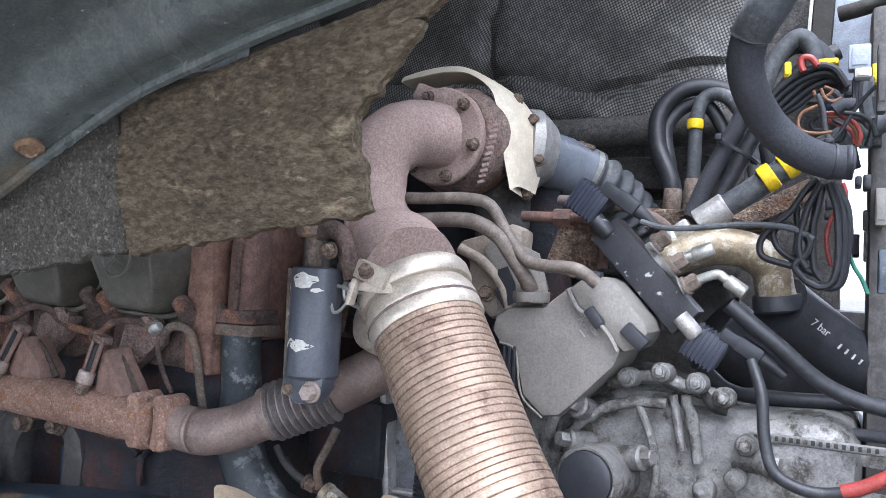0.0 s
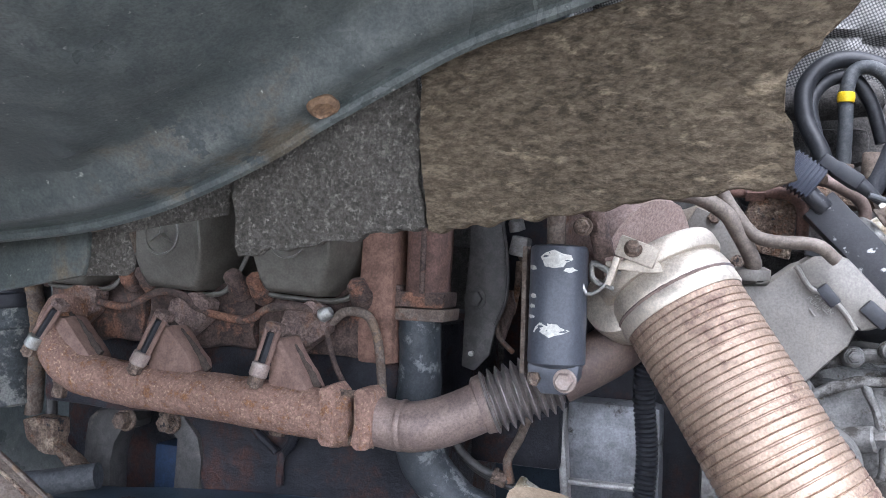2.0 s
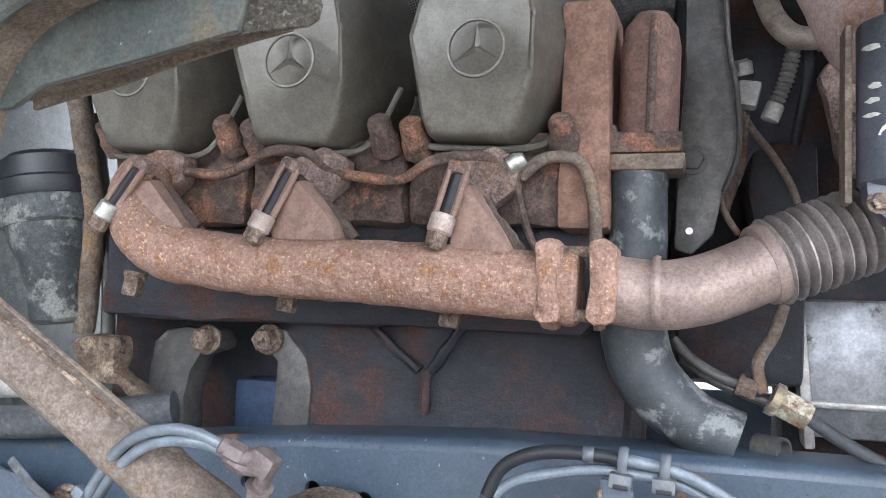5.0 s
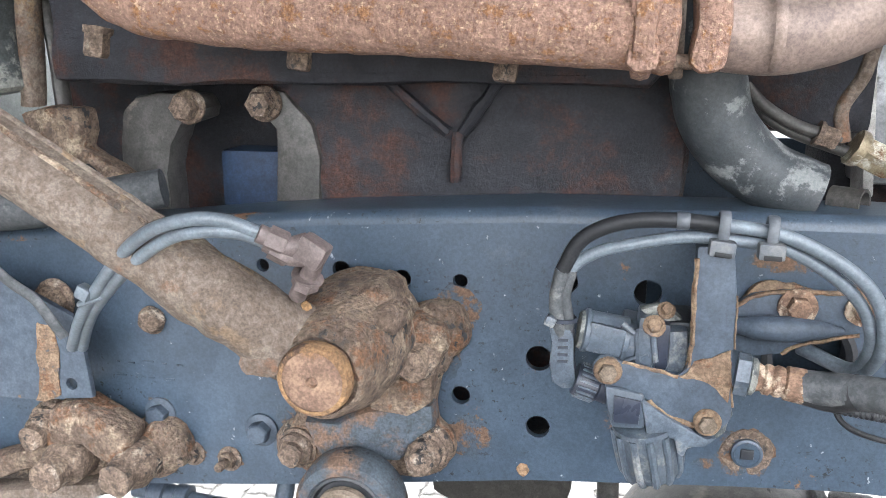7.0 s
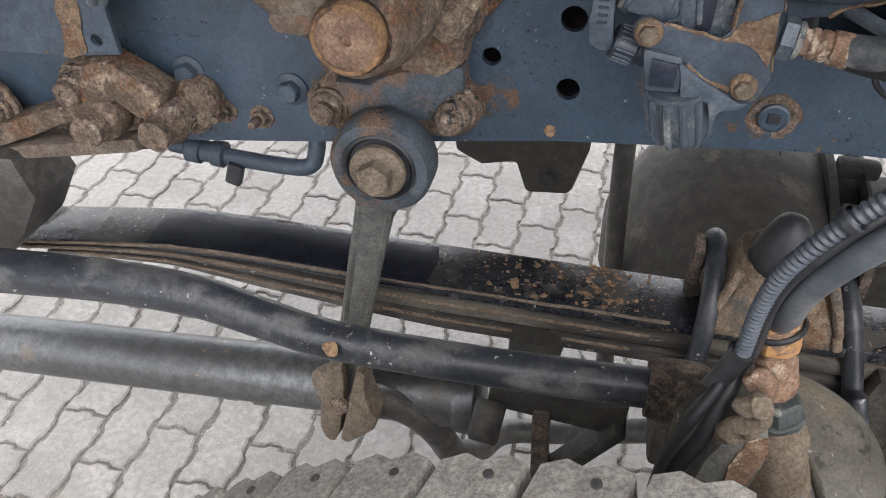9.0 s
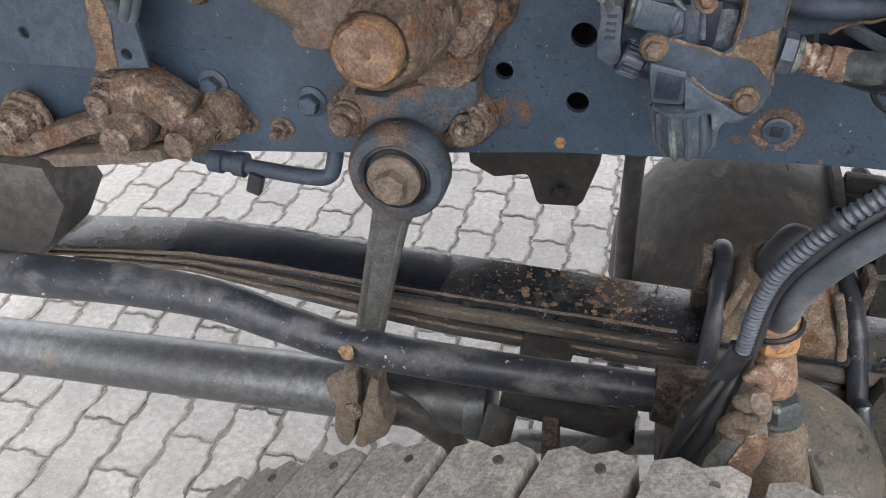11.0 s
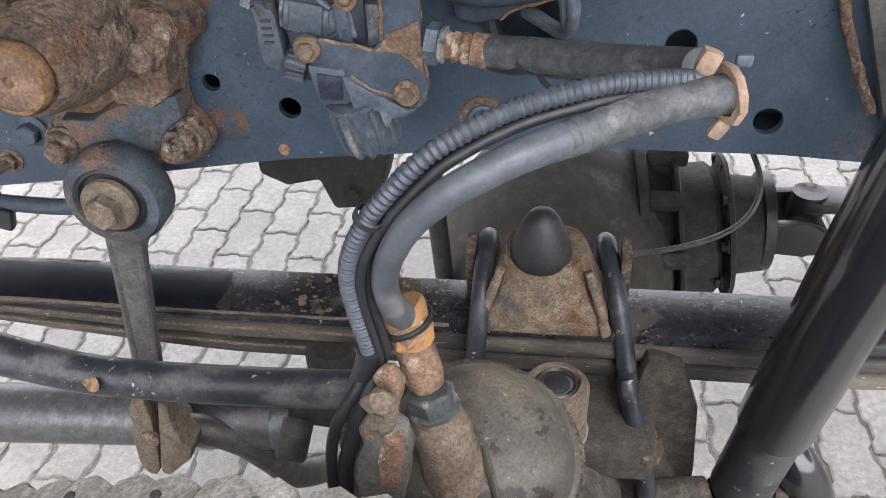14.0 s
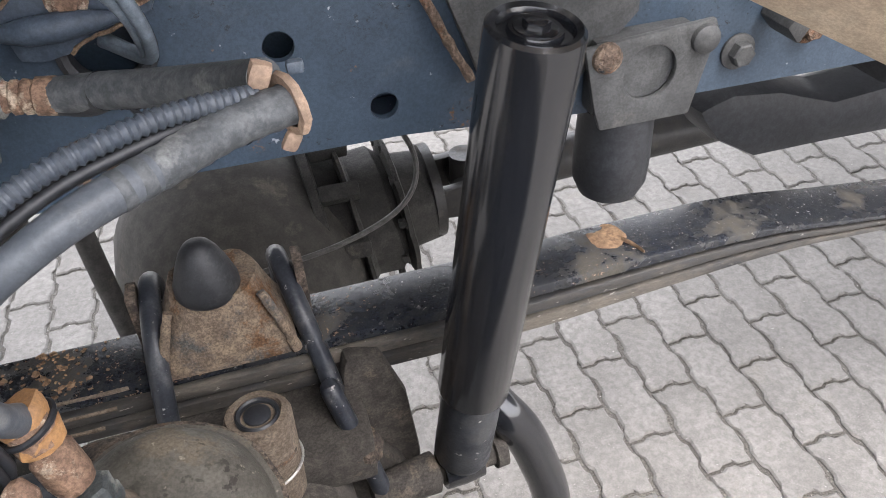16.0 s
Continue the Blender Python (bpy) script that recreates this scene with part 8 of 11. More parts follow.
pts = [(-0.868, 0.95, 1.62), (-0.86, 0.945, 1.59), (-0.85, 0.95, 1.555), (-0.838, 0.955, 1.53)]
single("wire_loop", tube(B(), pts, 0.004, 8, 8), "head", "thin dirty wire below the head", "wire", (-0.85, 0.95, 1.53))
b = rough_up(lathe(B(), [(0.006, 0), (0.01, 0.004), (0.01, 0.014), (0.006, 0.02)], (-0.872, 0.942, 1.622), (1, -0.1, 0.6), 12), 0.0015, 0.008)
single("line_union", b, "zinc", "pale union nut on the fuel line", "union", (-0.865, 0.94, 1.62))

# ---- coolant riser beside the heads ----
cp = thing("coolant_pipe", "vertical rusty and grey coolant pipe with bolted flange", "pipe", (-0.74, 1.0, 1.33))
b = lathe(B(), [(0.031, 0), (0.031, 0.1), (0.027, 0.122), (0.016, 0.138), (0.002, 0.142)], (-0.737, 1.0, 1.655), (0.02, 0.03, 1), 26)
part("upper_pipe", rough_up(b, 0.0015, 0.03, 1), "riser_rust", cp)
part("seam", tube(B(), [(-0.733, 0.969, 1.66), (-0.731, 0.968, 1.74), (-0.729, 0.975, 1.782)], 0.0045, 8, 5), "head", cp)
part("flange", rough_up(slab(B(), [(-0.784, 1.640), (-0.703, 1.640), (-0.701, 1.662), (-0.765, 1.662), (-0.767, 1.67), (-0.784, 1.67)], 0.06, xz(1.03), 0.004), 0.001, 0.02), "head", cp)
part("lower_flange", slab(B(), [(-0.787, 1.622), (-0.70, 1.622), (-0.698, 1.639), (-0.787, 1.639)], 0.064, xz(1.032), 0.003), "rust_tube", cp)
b = tube(B(), [(-0.7464, 1, 1.6245), (-0.7451, 1, 1.582), (-0.7459, 1.005, 1.5376), (-0.7495, 1.01, 1.4928), (-0.7493, 1.012, 1.4593), (-0.7382, 1.015, 1.4205), (-0.7164, 1.02, 1.3907), (-0.687, 1.02, 1.3687), (-0.6453, 1.02, 1.3528)], [0.031, 0.0295, 0.0305, 0.033, 0.0345, 0.0345, 0.033, 0.031, 0.03], 24, 8)
part("lower_pipe", rough_up(b, 0.0012, 0.02, 2), "peeling", cp)
dp = thing("heat_plate", "dark flat steel support plate beside the coolant pipe", "plate", (-0.68, 1.03, 1.5))
b = slab(B(), [(-0.7023, 1.8569), (-0.6596, 1.8534), (-0.6561, 1.7775), (-0.6469, 1.7272), (-0.6448, 1.6595), (-0.6597, 1.617), (-0.6695, 1.5685), (-0.6926, 1.5442), (-0.7119, 1.5502), (-0.7088, 1.6612), (-0.7031, 1.7424)], 0.01, xz(1.095), 0.003)
part("plate", b, "dark_steel", dp)
part("flange", tube(B(), [(-0.66, 1.08, 1.8387), (-0.6554, 1.08, 1.7758), (-0.6463, 1.08, 1.7227), (-0.6441, 1.08, 1.6584), (-0.6601, 1.08, 1.6132)], 0.0028, 8, 6), "dark_steel", dp)
part("bolt", hexbolt(B(), (-0.6929, 1.084, 1.6513), (0, -1, 0), 0.012, 0.008, 1.4), "dark_steel", dp)
part("stud", lathe(B(), [(0.004, 0), (0.004, 0.006)], (-0.6956, 1.084, 1.5703), (0, -1, 0), 10), "zinc", dp)

# ---- clutter between the riser and the turbocharger ----
rear = thing("rear_engine_casting", "dark grimy casting at the rear of the engine", "casting", (-0.55, 1.38, 1.5))
b = box(B(), (-0.55, 1.42, 1.72), (0.36, 0.1, 0.5), None, 0.02)
bmesh.ops.subdivide_edges(b, edges=[e for e in b.edges if e.calc_length() > 0.08], cuts=8, use_grid_fill=True)
part("body", rough_up(b, 0.015, 0.05, 8), "block", rear)
part("boss", rough_up(casting([(-0.6261, 1.6832), (-0.5974, 1.6961), (-0.5504, 1.6878), (-0.5479, 1.6273), (-0.576, 1.5806), (-0.62, 1.5841), (-0.6326, 1.6352)], 1.2, 1.38, 0.012, 2, 0.004, 4), 0.002, 0.02), "block", rear)
bkt = thing("brown_bracket", "rusty cast bracket behind the filter and bellows", "bracket", (-0.52, 1.15, 1.62))
part("casting", casting([(-0.5557, 1.756), (-0.5467, 1.7724), (-0.5116, 1.7834), (-0.4975, 1.7582), (-0.4926, 1.7006), (-0.4951, 1.6439), (-0.5248, 1.6381), (-0.5349, 1.6701), (-0.5444, 1.7089)], 1.14, 1.19, 0.012, 2, 0.004, 6), "manifold_dull", bkt)
part("bolt", rough_up(hexbolt(B(), (-0.5192, 1.14, 1.7181), (0, -1, 0), 0.012, 0.014, 1.3), 0.001, 0.01), "rust_bolt", bkt)
ap = thing("heater_pipe", "pale tan bent metal pipe behind the filter", "pipe", (-0.5, 1.12, 1.84))
part("pipe", tube(B(), [(-0.6154, 1.15, 1.8576), (-0.6046, 1.14, 1.8262), (-0.5882, 1.13, 1.8031), (-0.5677, 1.13, 1.7973), (-0.5425, 1.14, 1.8038), (-0.5149, 1.16, 1.8079)], 0.0135, 18, 8), "cast_tan", ap)
part("collar", lathe(B(), [(0.0135, -0.006), (0.0165, -0.004), (0.0165, 0.004), (0.0135, 0.006)], (-0.5541, 1.134, 1.7998), (1, 0.1, 0.05), 20), "alu", ap)
ch = thing("corrugated_hose", "short corrugated pale metal hose behind the heat plate", "hose", (-0.6, 1.18, 1.72))
part("hose", tube(B(), [(-0.5773, 1.19, 1.8227), (-0.5812, 1.19, 1.792), (-0.5889, 1.19, 1.7616), (-0.6048, 1.19, 1.7226)], 0.0085, 14, 10, step=0.0013, wave=lambda s: 0.0016 * math.sin(2 * math.pi * s / 0.0062)), "zinc", ch)
part("end", lathe(B(), [(0.011, 0), (0.011, 0.02), (0.008, 0.022)], (-0.5987, 1.188, 1.7355), (-0.4, 0, -1), 16), "chip", ch, "white end sleeve")
un2 = thing("pipe_union", "pale aluminium union block with bolts beside the heat plate", "union", (-0.63, 1.12, 1.72))
part("block", rough_up(box(B(), (-0.6347, 1.115, 1.7302), (0.026, 0.03, 0.03), Matrix.Rotation(0.2, 4, "Y"), 0.005), 0.001, 0.01), "alu", un2)
part("cap", rough_up(lathe(B(), [(0.012, 0), (0.012, 0.014), (0.008, 0.018)], (-0.6394, 1.115, 1.7534), (-0.2, -0.2, 1), 16), 0.001, 0.008), "alu", un2)
for pts, r, mt in (([(-0.6413, 1.14, 1.7179), (-0.6262, 1.14, 1.6932), (-0.604, 1.15, 1.6655), (-0.5847, 1.16, 1.6345), (-0.5755, 1.17, 1.6132)], 0.0045, "rust_tube"), ([(-0.6626, 1.1, 1.6556), (-0.6656, 1.1, 1.6258), (-0.6586, 1.1, 1.5947), (-0.6434, 1.12, 1.5722)], 0.004, "rust_tube"), ([(-0.6366, 1.12, 1.708), (-0.6391, 1.12, 1.6667), (-0.6462, 1.12, 1.6288)], 0.005, "rust_cast"), ([(-0.5669, 1.17, 1.8081), (-0.566, 1.17, 1.7612), (-0.572, 1.18, 1.7175), (-0.5769, 1.19, 1.6864)], 0.007, "wire_black")):
    single("rear_line", tube(B(), pts, r, 10, 8), mt, "thin dirty line behind the engine", "pipe", pts[-1], group="lines behind the engine")
part("bracket_foot", casting([(-0.6708, 1.6623), (-0.6442, 1.6647), (-0.6383, 1.6395), (-0.6472, 1.6147), (-0.6542, 1.5885), (-0.6637, 1.6024), (-0.6649, 1.6337)], 1.105, 1.12, 0.003, 1, 0.002, 2), "head", un2)

# ---- front left of engine: canister, strut, bracket legs ----
cn = thing("filter_canister", "peeling grey canister with a black lid beside the engine", "canister", (-1.49, 0.99, 1.44))
ca = Vector((-0.15, 0, 1)).normalized()
C0 = Vector((-1.487, 1.0, 1.437))
part("lid", lathe(B(), [(0.062, 0.164), (0.064, 0.168), (0.064, 0.186), (0.06, 0.19), (0.06, 0.215), (0.052, 0.222)], C0, ca, 40), "plastic", cn, "black lid")
part("collar", rough_up(lathe(B(), [(0.06, 0.128), (0.0635, 0.132), (0.0635, 0.162), (0.06, 0.166)], C0, ca, 40), 0.0015, 0.012, 2), "peeling_pale", cn, "crusted collar")
part("body", rough_up(lathe(B(), [(0.028, 0), (0.034, 0.004), (0.037, 0.04), (0.043, 0.08), (0.054, 0.105), (0.058, 0.13), (0.058, 0.15)], C0, ca, 40), 0.0014, 0.012, 1), "peeling_pale", cn)
wc = thing("hose_clamp", "bright zinc worm-drive clamp round a black hose", "hose clamp", (-1.473, 0.86, 1.31))
part("band", lathe(B(), [(0.0225, -0.005), (0.0235, -0.004), (0.0235, 0.004), (0.0225, 0.005)], (-1.473, 0.87, 1.331), (1, 0, 0.05), 28, False), "zinc", wc)
part("screw", hexbolt(B(), (-1.473, 0.848, 1.318), (0, -0.3, -1), 0.005, 0.016, 1.2), "zinc", wc, "clamp screw")
stt = thing("support_strut", "pale dirty twin-bar strut with a rusty foot", "strut", (-1.44, 1.03, 1.36))
b = tube(B(), [(-1.492, 1, 1.8277), (-1.4799, 1, 1.7557), (-1.4591, 1, 1.6639), (-1.4431, 1.005, 1.5748), (-1.4495, 1.01, 1.4932), (-1.4585, 1.015, 1.425)], [0.021, 0.019, 0.017, 0.0165, 0.0165], 12, 8, flat=0.7)
part("bar", rough_up(b, 0.001, 0.02), "rust_tube", stt)
b = tube(B(), [(-1.4754, 1.03, 1.7211), (-1.4468, 1.03, 1.5778), (-1.4359, 1.03, 1.4941), (-1.4324, 1.03, 1.422)], 0.011, 10, 6, flat=0.7)
part("bar", rough_up(b, 0.001, 0.02, 2), "dark_steel", stt)
part("foot", casting([(-1.4622, 1.4173), (-1.4293, 1.4237), (-1.3918, 1.4236), (-1.3885, 1.3982), (-1.3951, 1.3816), (-1.3413, 1.3518), (-1.3395, 1.325), (-1.386, 1.3624), (-1.4251, 1.3671), (-1.4502, 1.3858)], 0.995, 1.03, 0.006, 2, 0.003, 1), "rust_cast", stt)

lg = thing("engine_mount", "grey forked engine mount arms with rusty bolts", "engine mount", (-1.28, 1.07, 1.28))
part("arm", casting([(-1.3875, 1.2607), (-1.3859, 1.3843), (-1.3799, 1.4158), (-1.3625, 1.4323), (-1.3312, 1.4395), (-1.2819, 1.4348), (-1.2719, 1.4216), (-1.2774, 1.4092), (-1.3055, 1.4013), (-1.3189, 1.379), (-1.3256, 1.346), (-1.3246, 1.2652)], 1.055, 1.1, 0.012, 2, 0.002, 1), "dark_steel", lg)
part("arm", casting([(-1.2008, 1.2741), (-1.1922, 1.3991), (-1.2024, 1.4133), (-1.2177, 1.4234), (-1.2125, 1.4383), (-1.1817, 1.4406), (-1.1511, 1.4061), (-1.1424, 1.3686), (-1.1484, 1.2779)], 1.055, 1.1, 0.012, 2, 0.002, 2), "dark_steel", lg)
for c in ((-1.2927, 1.054, 1.4224), (-1.2027, 1.054, 1.4268)):
    part("bolt", rough_up(hexbolt(B(), c, (0, -1, 0), 0.015, 0.022, 1.3), 0.001, 0.01), "rust_bolt", lg)
b = box(B(), (-1.26, 1.17, 1.3), (0.09, 0.06, 0.13), None, 0.008)
single("blue_box", b, "bluebox", "dark blue painted housing behind the engine mount arms", "housing", (-1.285, 1.17, 1.23))
pl = thing("coolant_hoses", "short hoses with clamps at the front of the engine", "hose", (-1.55, 0.95, 1.28))
part("hose", tube(B(), [(-1.75, 0.95, 1.345), (-1.6, 0.95, 1.352), (-1.475, 0.95, 1.361)], 0.0155, 16, 5), "alu", pl)
part("hose", tube(B(), [(-1.75, 0.95, 1.30), (-1.6, 0.95, 1.306), (-1.43, 0.955, 1.32), (-1.3, 1.0, 1.34)], 0.021, 18, 6), "hose", pl)
part("clamp", lathe(B(), [(0.0225, -0.006), (0.0235, -0.004), (0.0235, 0.004), (0.0225, 0.006)], (-1.565, 0.95, 1.308), (1, 0, 0.08), 24, False), "zinc", pl, "shiny worm clamp")
part("clamp_screw", hexbolt(B(), (-1.568, 0.932, 1.298), (0, -0.3, -1), 0.008, 0.022, 1.1), "zinc", pl)

# ---- grey fuel filter can on its head ----
fl = thing("fuel_filter", "grey painted filter can with white paint chips", "filter", (-0.515, 0.875, 1.55))
F0 = Vector((-0.517, 0.875, 1.588))
b = lathe(B(), [(0.02, -0.003), (0.031, 0.0), (0.0335, 0.003), (0.0335, 0.131), (0.0325, 0.136), (0.03, 0.138), (0.01, 0.1395)], F0, (0, 0.03, 1), 40)
can = part("can", b, "grey_can", fl)
for dx, dz, s in ((0.004, 0.122, 0.016), (0.018, 0.11, 0.006), (-0.026, 0.112, 0.005), (0.0, 0.042, 0.017), (-0.024, 0.08, 0.004), (-0.026, 0.068, 0.004), (-0.026, 0.056, 0.004)):
    yy = math.sqrt(max(0.0, 0.0335 ** 2 - dx ** 2))
    b = B()
    n = 11
    random.seed(int(dz * 1000))
    outer, mid2 = [], []
    for k in range(n):
        a = 2 * math.pi * k / n
        rr = s * random.uniform(0.7, 1.45)
        x, z = dx + rr * math.cos(a), dz + rr * math.sin(a) * 0.5
        for ring, f in ((outer, 1.0), (mid2, 0.5)):
            px, pz = dx + (x - dx) * f, dz + (z - dz) * f
            ring.append(b.verts.new((F0.x + px, F0.y + pz * 0.03 - math.sqrt(max(1e-6, 0.0339 ** 2 - px ** 2)), F0.z + pz)))
    c = b.verts.new((F0.x + dx, F0.y + dz * 0.03 - math.sqrt(0.0339 ** 2 - dx ** 2), F0.z + dz))
    for k in range(n):
        j = (k + 1) % n
        b.faces.new((c, mid2[k], mid2[j])), b.faces.new((mid2[k], outer[k], outer[j], mid2[j]))
    part("paint_chip", b, "chip", can, "white chip in the paint")
b = slab(B(), [(-0.548, 1.592), (-0.486, 1.592), (-0.488, 1.575), (-0.5, 1.556), (-0.53, 1.556), (-0.546, 1.575)], 0.03, xz(0.885), 0.006)
part("lower_bracket", b, "grey_can", fl)
part("bolt", hexbolt(B(), (-0.502, 0.855, 1.573), (0, -1, 0), 0.0105, 0.014, 1.3), "sleeve", fl)
part("bolt", hexbolt(B(), (-0.537, 0.858, 1.574), (0, -1, 0), 0.0075, 0.01, 1.3), "rust_bolt", fl)
part("edge_strip", box(B(), (-0.557, 0.887, 1.65), (0.006, 0.03, 0.15), None, 0.002), "rust_tube", fl)
part("stem", lathe(B(), [(0.011, 0), (0.011, 0.04), (0.013, 0.042), (0.013, 0.052)], (-0.52, 0.872, 1.728), (0, 0, 1), 18), "rust_tube", fl)
part("knob", rough_up(lathe(B(), [(0.012, 0), (0.0155, 0.004), (0.0155, 0.014), (0.012, 0.022), (0.002, 0.024)], (-0.524, 0.866, 1.766), (0, -0.2, 1), 20), 0.001, 0.01), "rust_tube", fl)
part("side_union", rough_up(tube(B(), [(-0.515, 0.872, 1.77), (-0.495, 0.872, 1.775), (-0.478, 0.872, 1.768), (-0.47, 0.875, 1.74), (-0.465, 0.88, 1.715)], 0.0115, 12, 6), 0.0015, 0.01), "head", fl)
part("union_nut", hexbolt(B(), (-0.487, 0.86, 1.748), (0, -1, 0), 0.0085, 0.012, 1.3), "rust_bolt", fl)
part("wire_clip", tube(B(), [(-0.492, 0.87, 1.70), (-0.482, 0.865, 1.672), (-0.462, 0.86, 1.682), (-0.458, 0.86, 1.70), (-0.475, 0.862, 1.705)], 0.0022, 6, 3), "zinc", fl)
fl.location.x -= 0.0095

# ---- turbocharger group ----
tb = thing("turbocharger", "rust-dusted cast iron turbocharger with exhaust elbow", "turbocharger", (-0.45, 1.15, 1.72))
b = tube(B(), [(-0.497, 1.155, 1.942), (-0.525, 1.10, 1.938), (-0.548, 1.062, 1.908), (-0.552, 1.05, 1.86), (-0.54, 1.037, 1.812), (-0.512, 1.018, 1.768), (-0.472, 0.985, 1.745), (-0.434, 0.955, 1.724)],
         [0.052, 0.051, 0.05, 0.047, 0.046, 0.058, 0.067, 0.066], 34, 8)
part("elbow", rough_up(b, 0.0018, 0.012, 1), "turbo", tb)
fx0 = Vector((0.06, 1.0, 0.03)).normalized()
F1 = Vector((-0.497, 1.15, 1.941))
b = lathe(B(), [(0.045, -0.007), (0.074, -0.006), (0.077, -0.003), (0.077, 0.007), (0.074, 0.01), (0.04, 0.012)], F1, fx0, 44)
fln = part("flange", rough_up(b, 0.0016, 0.015, 2), "turbo", tb)
fm = frame_of(F1, fx0)
for k in range(6):
    a = 2 * math.pi * k / 6 + 0.25
    c = fm @ Vector((0.065 * math.cos(a), 0.065 * math.sin(a), -0.006))
    part("bolt", rough_up(hexbolt(B(), c, -fx0, 0.0085, 0.013, 1.15, 0.004), 0.0006, 0.01, k), "rust_bolt", fln)
b = lathe(B(), [(0.05, 0), (0.076, 0.004), (0.079, 0.02), (0.086, 0.035), (0.09, 0.06), (0.085, 0.09), (0.06, 0.11), (0.05, 0.13)], F1 + fx0 * 0.012, fx0, 48)
part("turbine_housing", rough_up(b, 0.0025, 0.03, 3), "manifold_dull", tb)
b = tube(B(), [(-0.46, 1.3, 1.90), (-0.45, 1.3, 1.85), (-0.44, 1.28, 1.80), (-0.43, 1.25, 1.75), (-0.43, 1.22, 1.70)], [0.045, 0.048, 0.045, 0.044, 0.045], 22, 6)
part("volute", rough_up(b, 0.0025, 0.025, 4), "diff", tb)
for k in range(11):
    c = Vector((-0.433 + 0.0022 * k, 1.140, 1.868 + 0.0085 * k))
    part("cast_mark", rough_up(box(B(), c + Vector((0.012, 0.002, 0)), (0.011, 0.005, 0.0045), Matrix.Rotation(-0.2, 4, "Y"), 0.001), 0.001, 0.005, k), "turbo", tb)
part("lug", rough_up(box(B(), (-0.512, 0.972, 1.746), (0.05, 0.035, 0.032), Matrix.Rotation(0.5, 4, "Y"), 0.006), 0.002, 0.015, 7), "turbo", tb)
part("lug", rough_up(box(B(), (-0.545, 1.0, 1.775), (0.03, 0.03, 0.05), Matrix.Rotation(0.1, 4, "Y"), 0.006), 0.002, 0.015, 8), "turbo", tb)
part("top_lug", rough_up(box(B(), (-0.53, 1.16, 2.012), (0.035, 0.02, 0.03), Matrix.Rotation(0.4, 4, "Y"), 0.006), 0.002, 0.012, 9), "turbo", tb)
hsd = thing("heat_shield", "pale bent sheet metal heat shield over the turbocharger", "heat shield", (-0.43, 1.3, 1.87))
inner = spline([Vector(p) for p in ((-0.60, 1.2, 2.048), (-0.568, 1.2, 2.053), (-0.52, 1.2, 2.058), (-0.475, 1.2, 2.052), (-0.4359, 1.2, 2.0239), (-0.4218, 1.2, 1.9849), (-0.4115, 1.2, 1.9439), (-0.4085, 1.2, 1.9142), (-0.397, 1.2, 1.8631))], 6)
outer = spline([Vector(p) for p in ((-0.612, 1.27, 2.072), (-0.584, 1.27, 2.079), (-0.54, 1.27, 2.082), (-0.499, 1.27, 2.074), (-0.4322, 1.27, 2.0379), (-0.4008, 1.27, 2.0018), (-0.3845, 1.27, 1.9597), (-0.382, 1.27, 1.9177), (-0.3893, 1.26, 1.8683))], 6)
b, rows = B(), []
for p, q in zip(inner, outer):
    rows.append([b.verts.new(p + Vector((0, 0.05, -0.006)))] + [b.verts.new(p.lerp(q, t) + Vector((0, -0.008 * math.sin(math.pi * t), 0.005 * math.sin(math.pi * t)))) for t in (0, 0.12, 0.35, 0.6, 0.85, 1.0)] + [b.verts.new(q + Vector((0.004, 0.02, -0.004)))])
for p, q in zip(rows, rows[1:]):
    for j in range(len(p) - 1):
        b.faces.new((p[j], p[j + 1], q[j + 1], q[j]))
ex = bmesh.ops.extrude_face_region(b, geom=b.faces[:])
bmesh.ops.translate(b, vec=(0.001, 0.003, -0.001), verts=[v for v in ex["geom"] if isinstance(v, bmesh.types.BMVert)])
part("sheet", b, "shield", hsd)
for p in ((-0.4164, 1.27, 2.0197), (-0.3892, 1.275, 1.9852), (-0.377, 1.275, 1.9183), (-0.3966, 1.275, 1.8627)):
    part("bolt", hexbolt(B(), p, (0.3, -0.93, 0.2), 0.0085, 0.012, 1.25), "rust_bolt", hsd)
b = rough_up(lathe(B(), [(0.045, 0), (0.07, 0.008), (0.073, 0.026), (0.06, 0.045), (0.048, 0.06)], (-0.43, 1.31, 1.945), (0.75, 0.6, -0.1), 34), 0.002, 0.03)
single("compressor_housing", b, "alu", "dull aluminium compressor housing behind the heat shield", "housing", (-0.43, 1.3, 1.87))
ih = thing("intake_hose", "dark ribbed intake hose with a metal clamp", "hose", (-0.35, 1.42, 1.83))
pts = [(-0.42, 1.34, 1.942), (-0.38, 1.38, 1.93), (-0.34, 1.42, 1.912), (-0.31, 1.45, 1.89), (-0.28, 1.5, 1.85), (-0.26, 1.55, 1.80)]
part("duct", tube(B(), pts[:3], 0.05, 28, 8), "duct", ih)
part("ribbed_hose", tube(B(), pts[2:], 0.048, 30, 10, step=0.0028, wave=lambda s: 0.0045 * math.sin(2 * math.pi * s / 0.026)), "hose", ih)
part("clamp", lathe(B(), [(0.0485, -0.008), (0.0505, -0.007), (0.0505, 0.007), (0.0485, 0.008)], pts[2], Vector(pts[3]) - Vector(pts[1]), 32, False), "zinc", ih, "bright hose clamp")
part("clamp_screw", hexbolt(B(), (-0.345, 1.39, 1.962), (1, 0.2, -0.3), 0.008, 0.028, 1.1), "rust_bolt", ih)

# ---- flexible exhaust pipe ----
fp2 = thing("flexible_exhaust_pipe", "large heat-browned ribbed flexible steel exhaust pipe", "exhaust pipe", (-0.18, 0.77, 1.2))
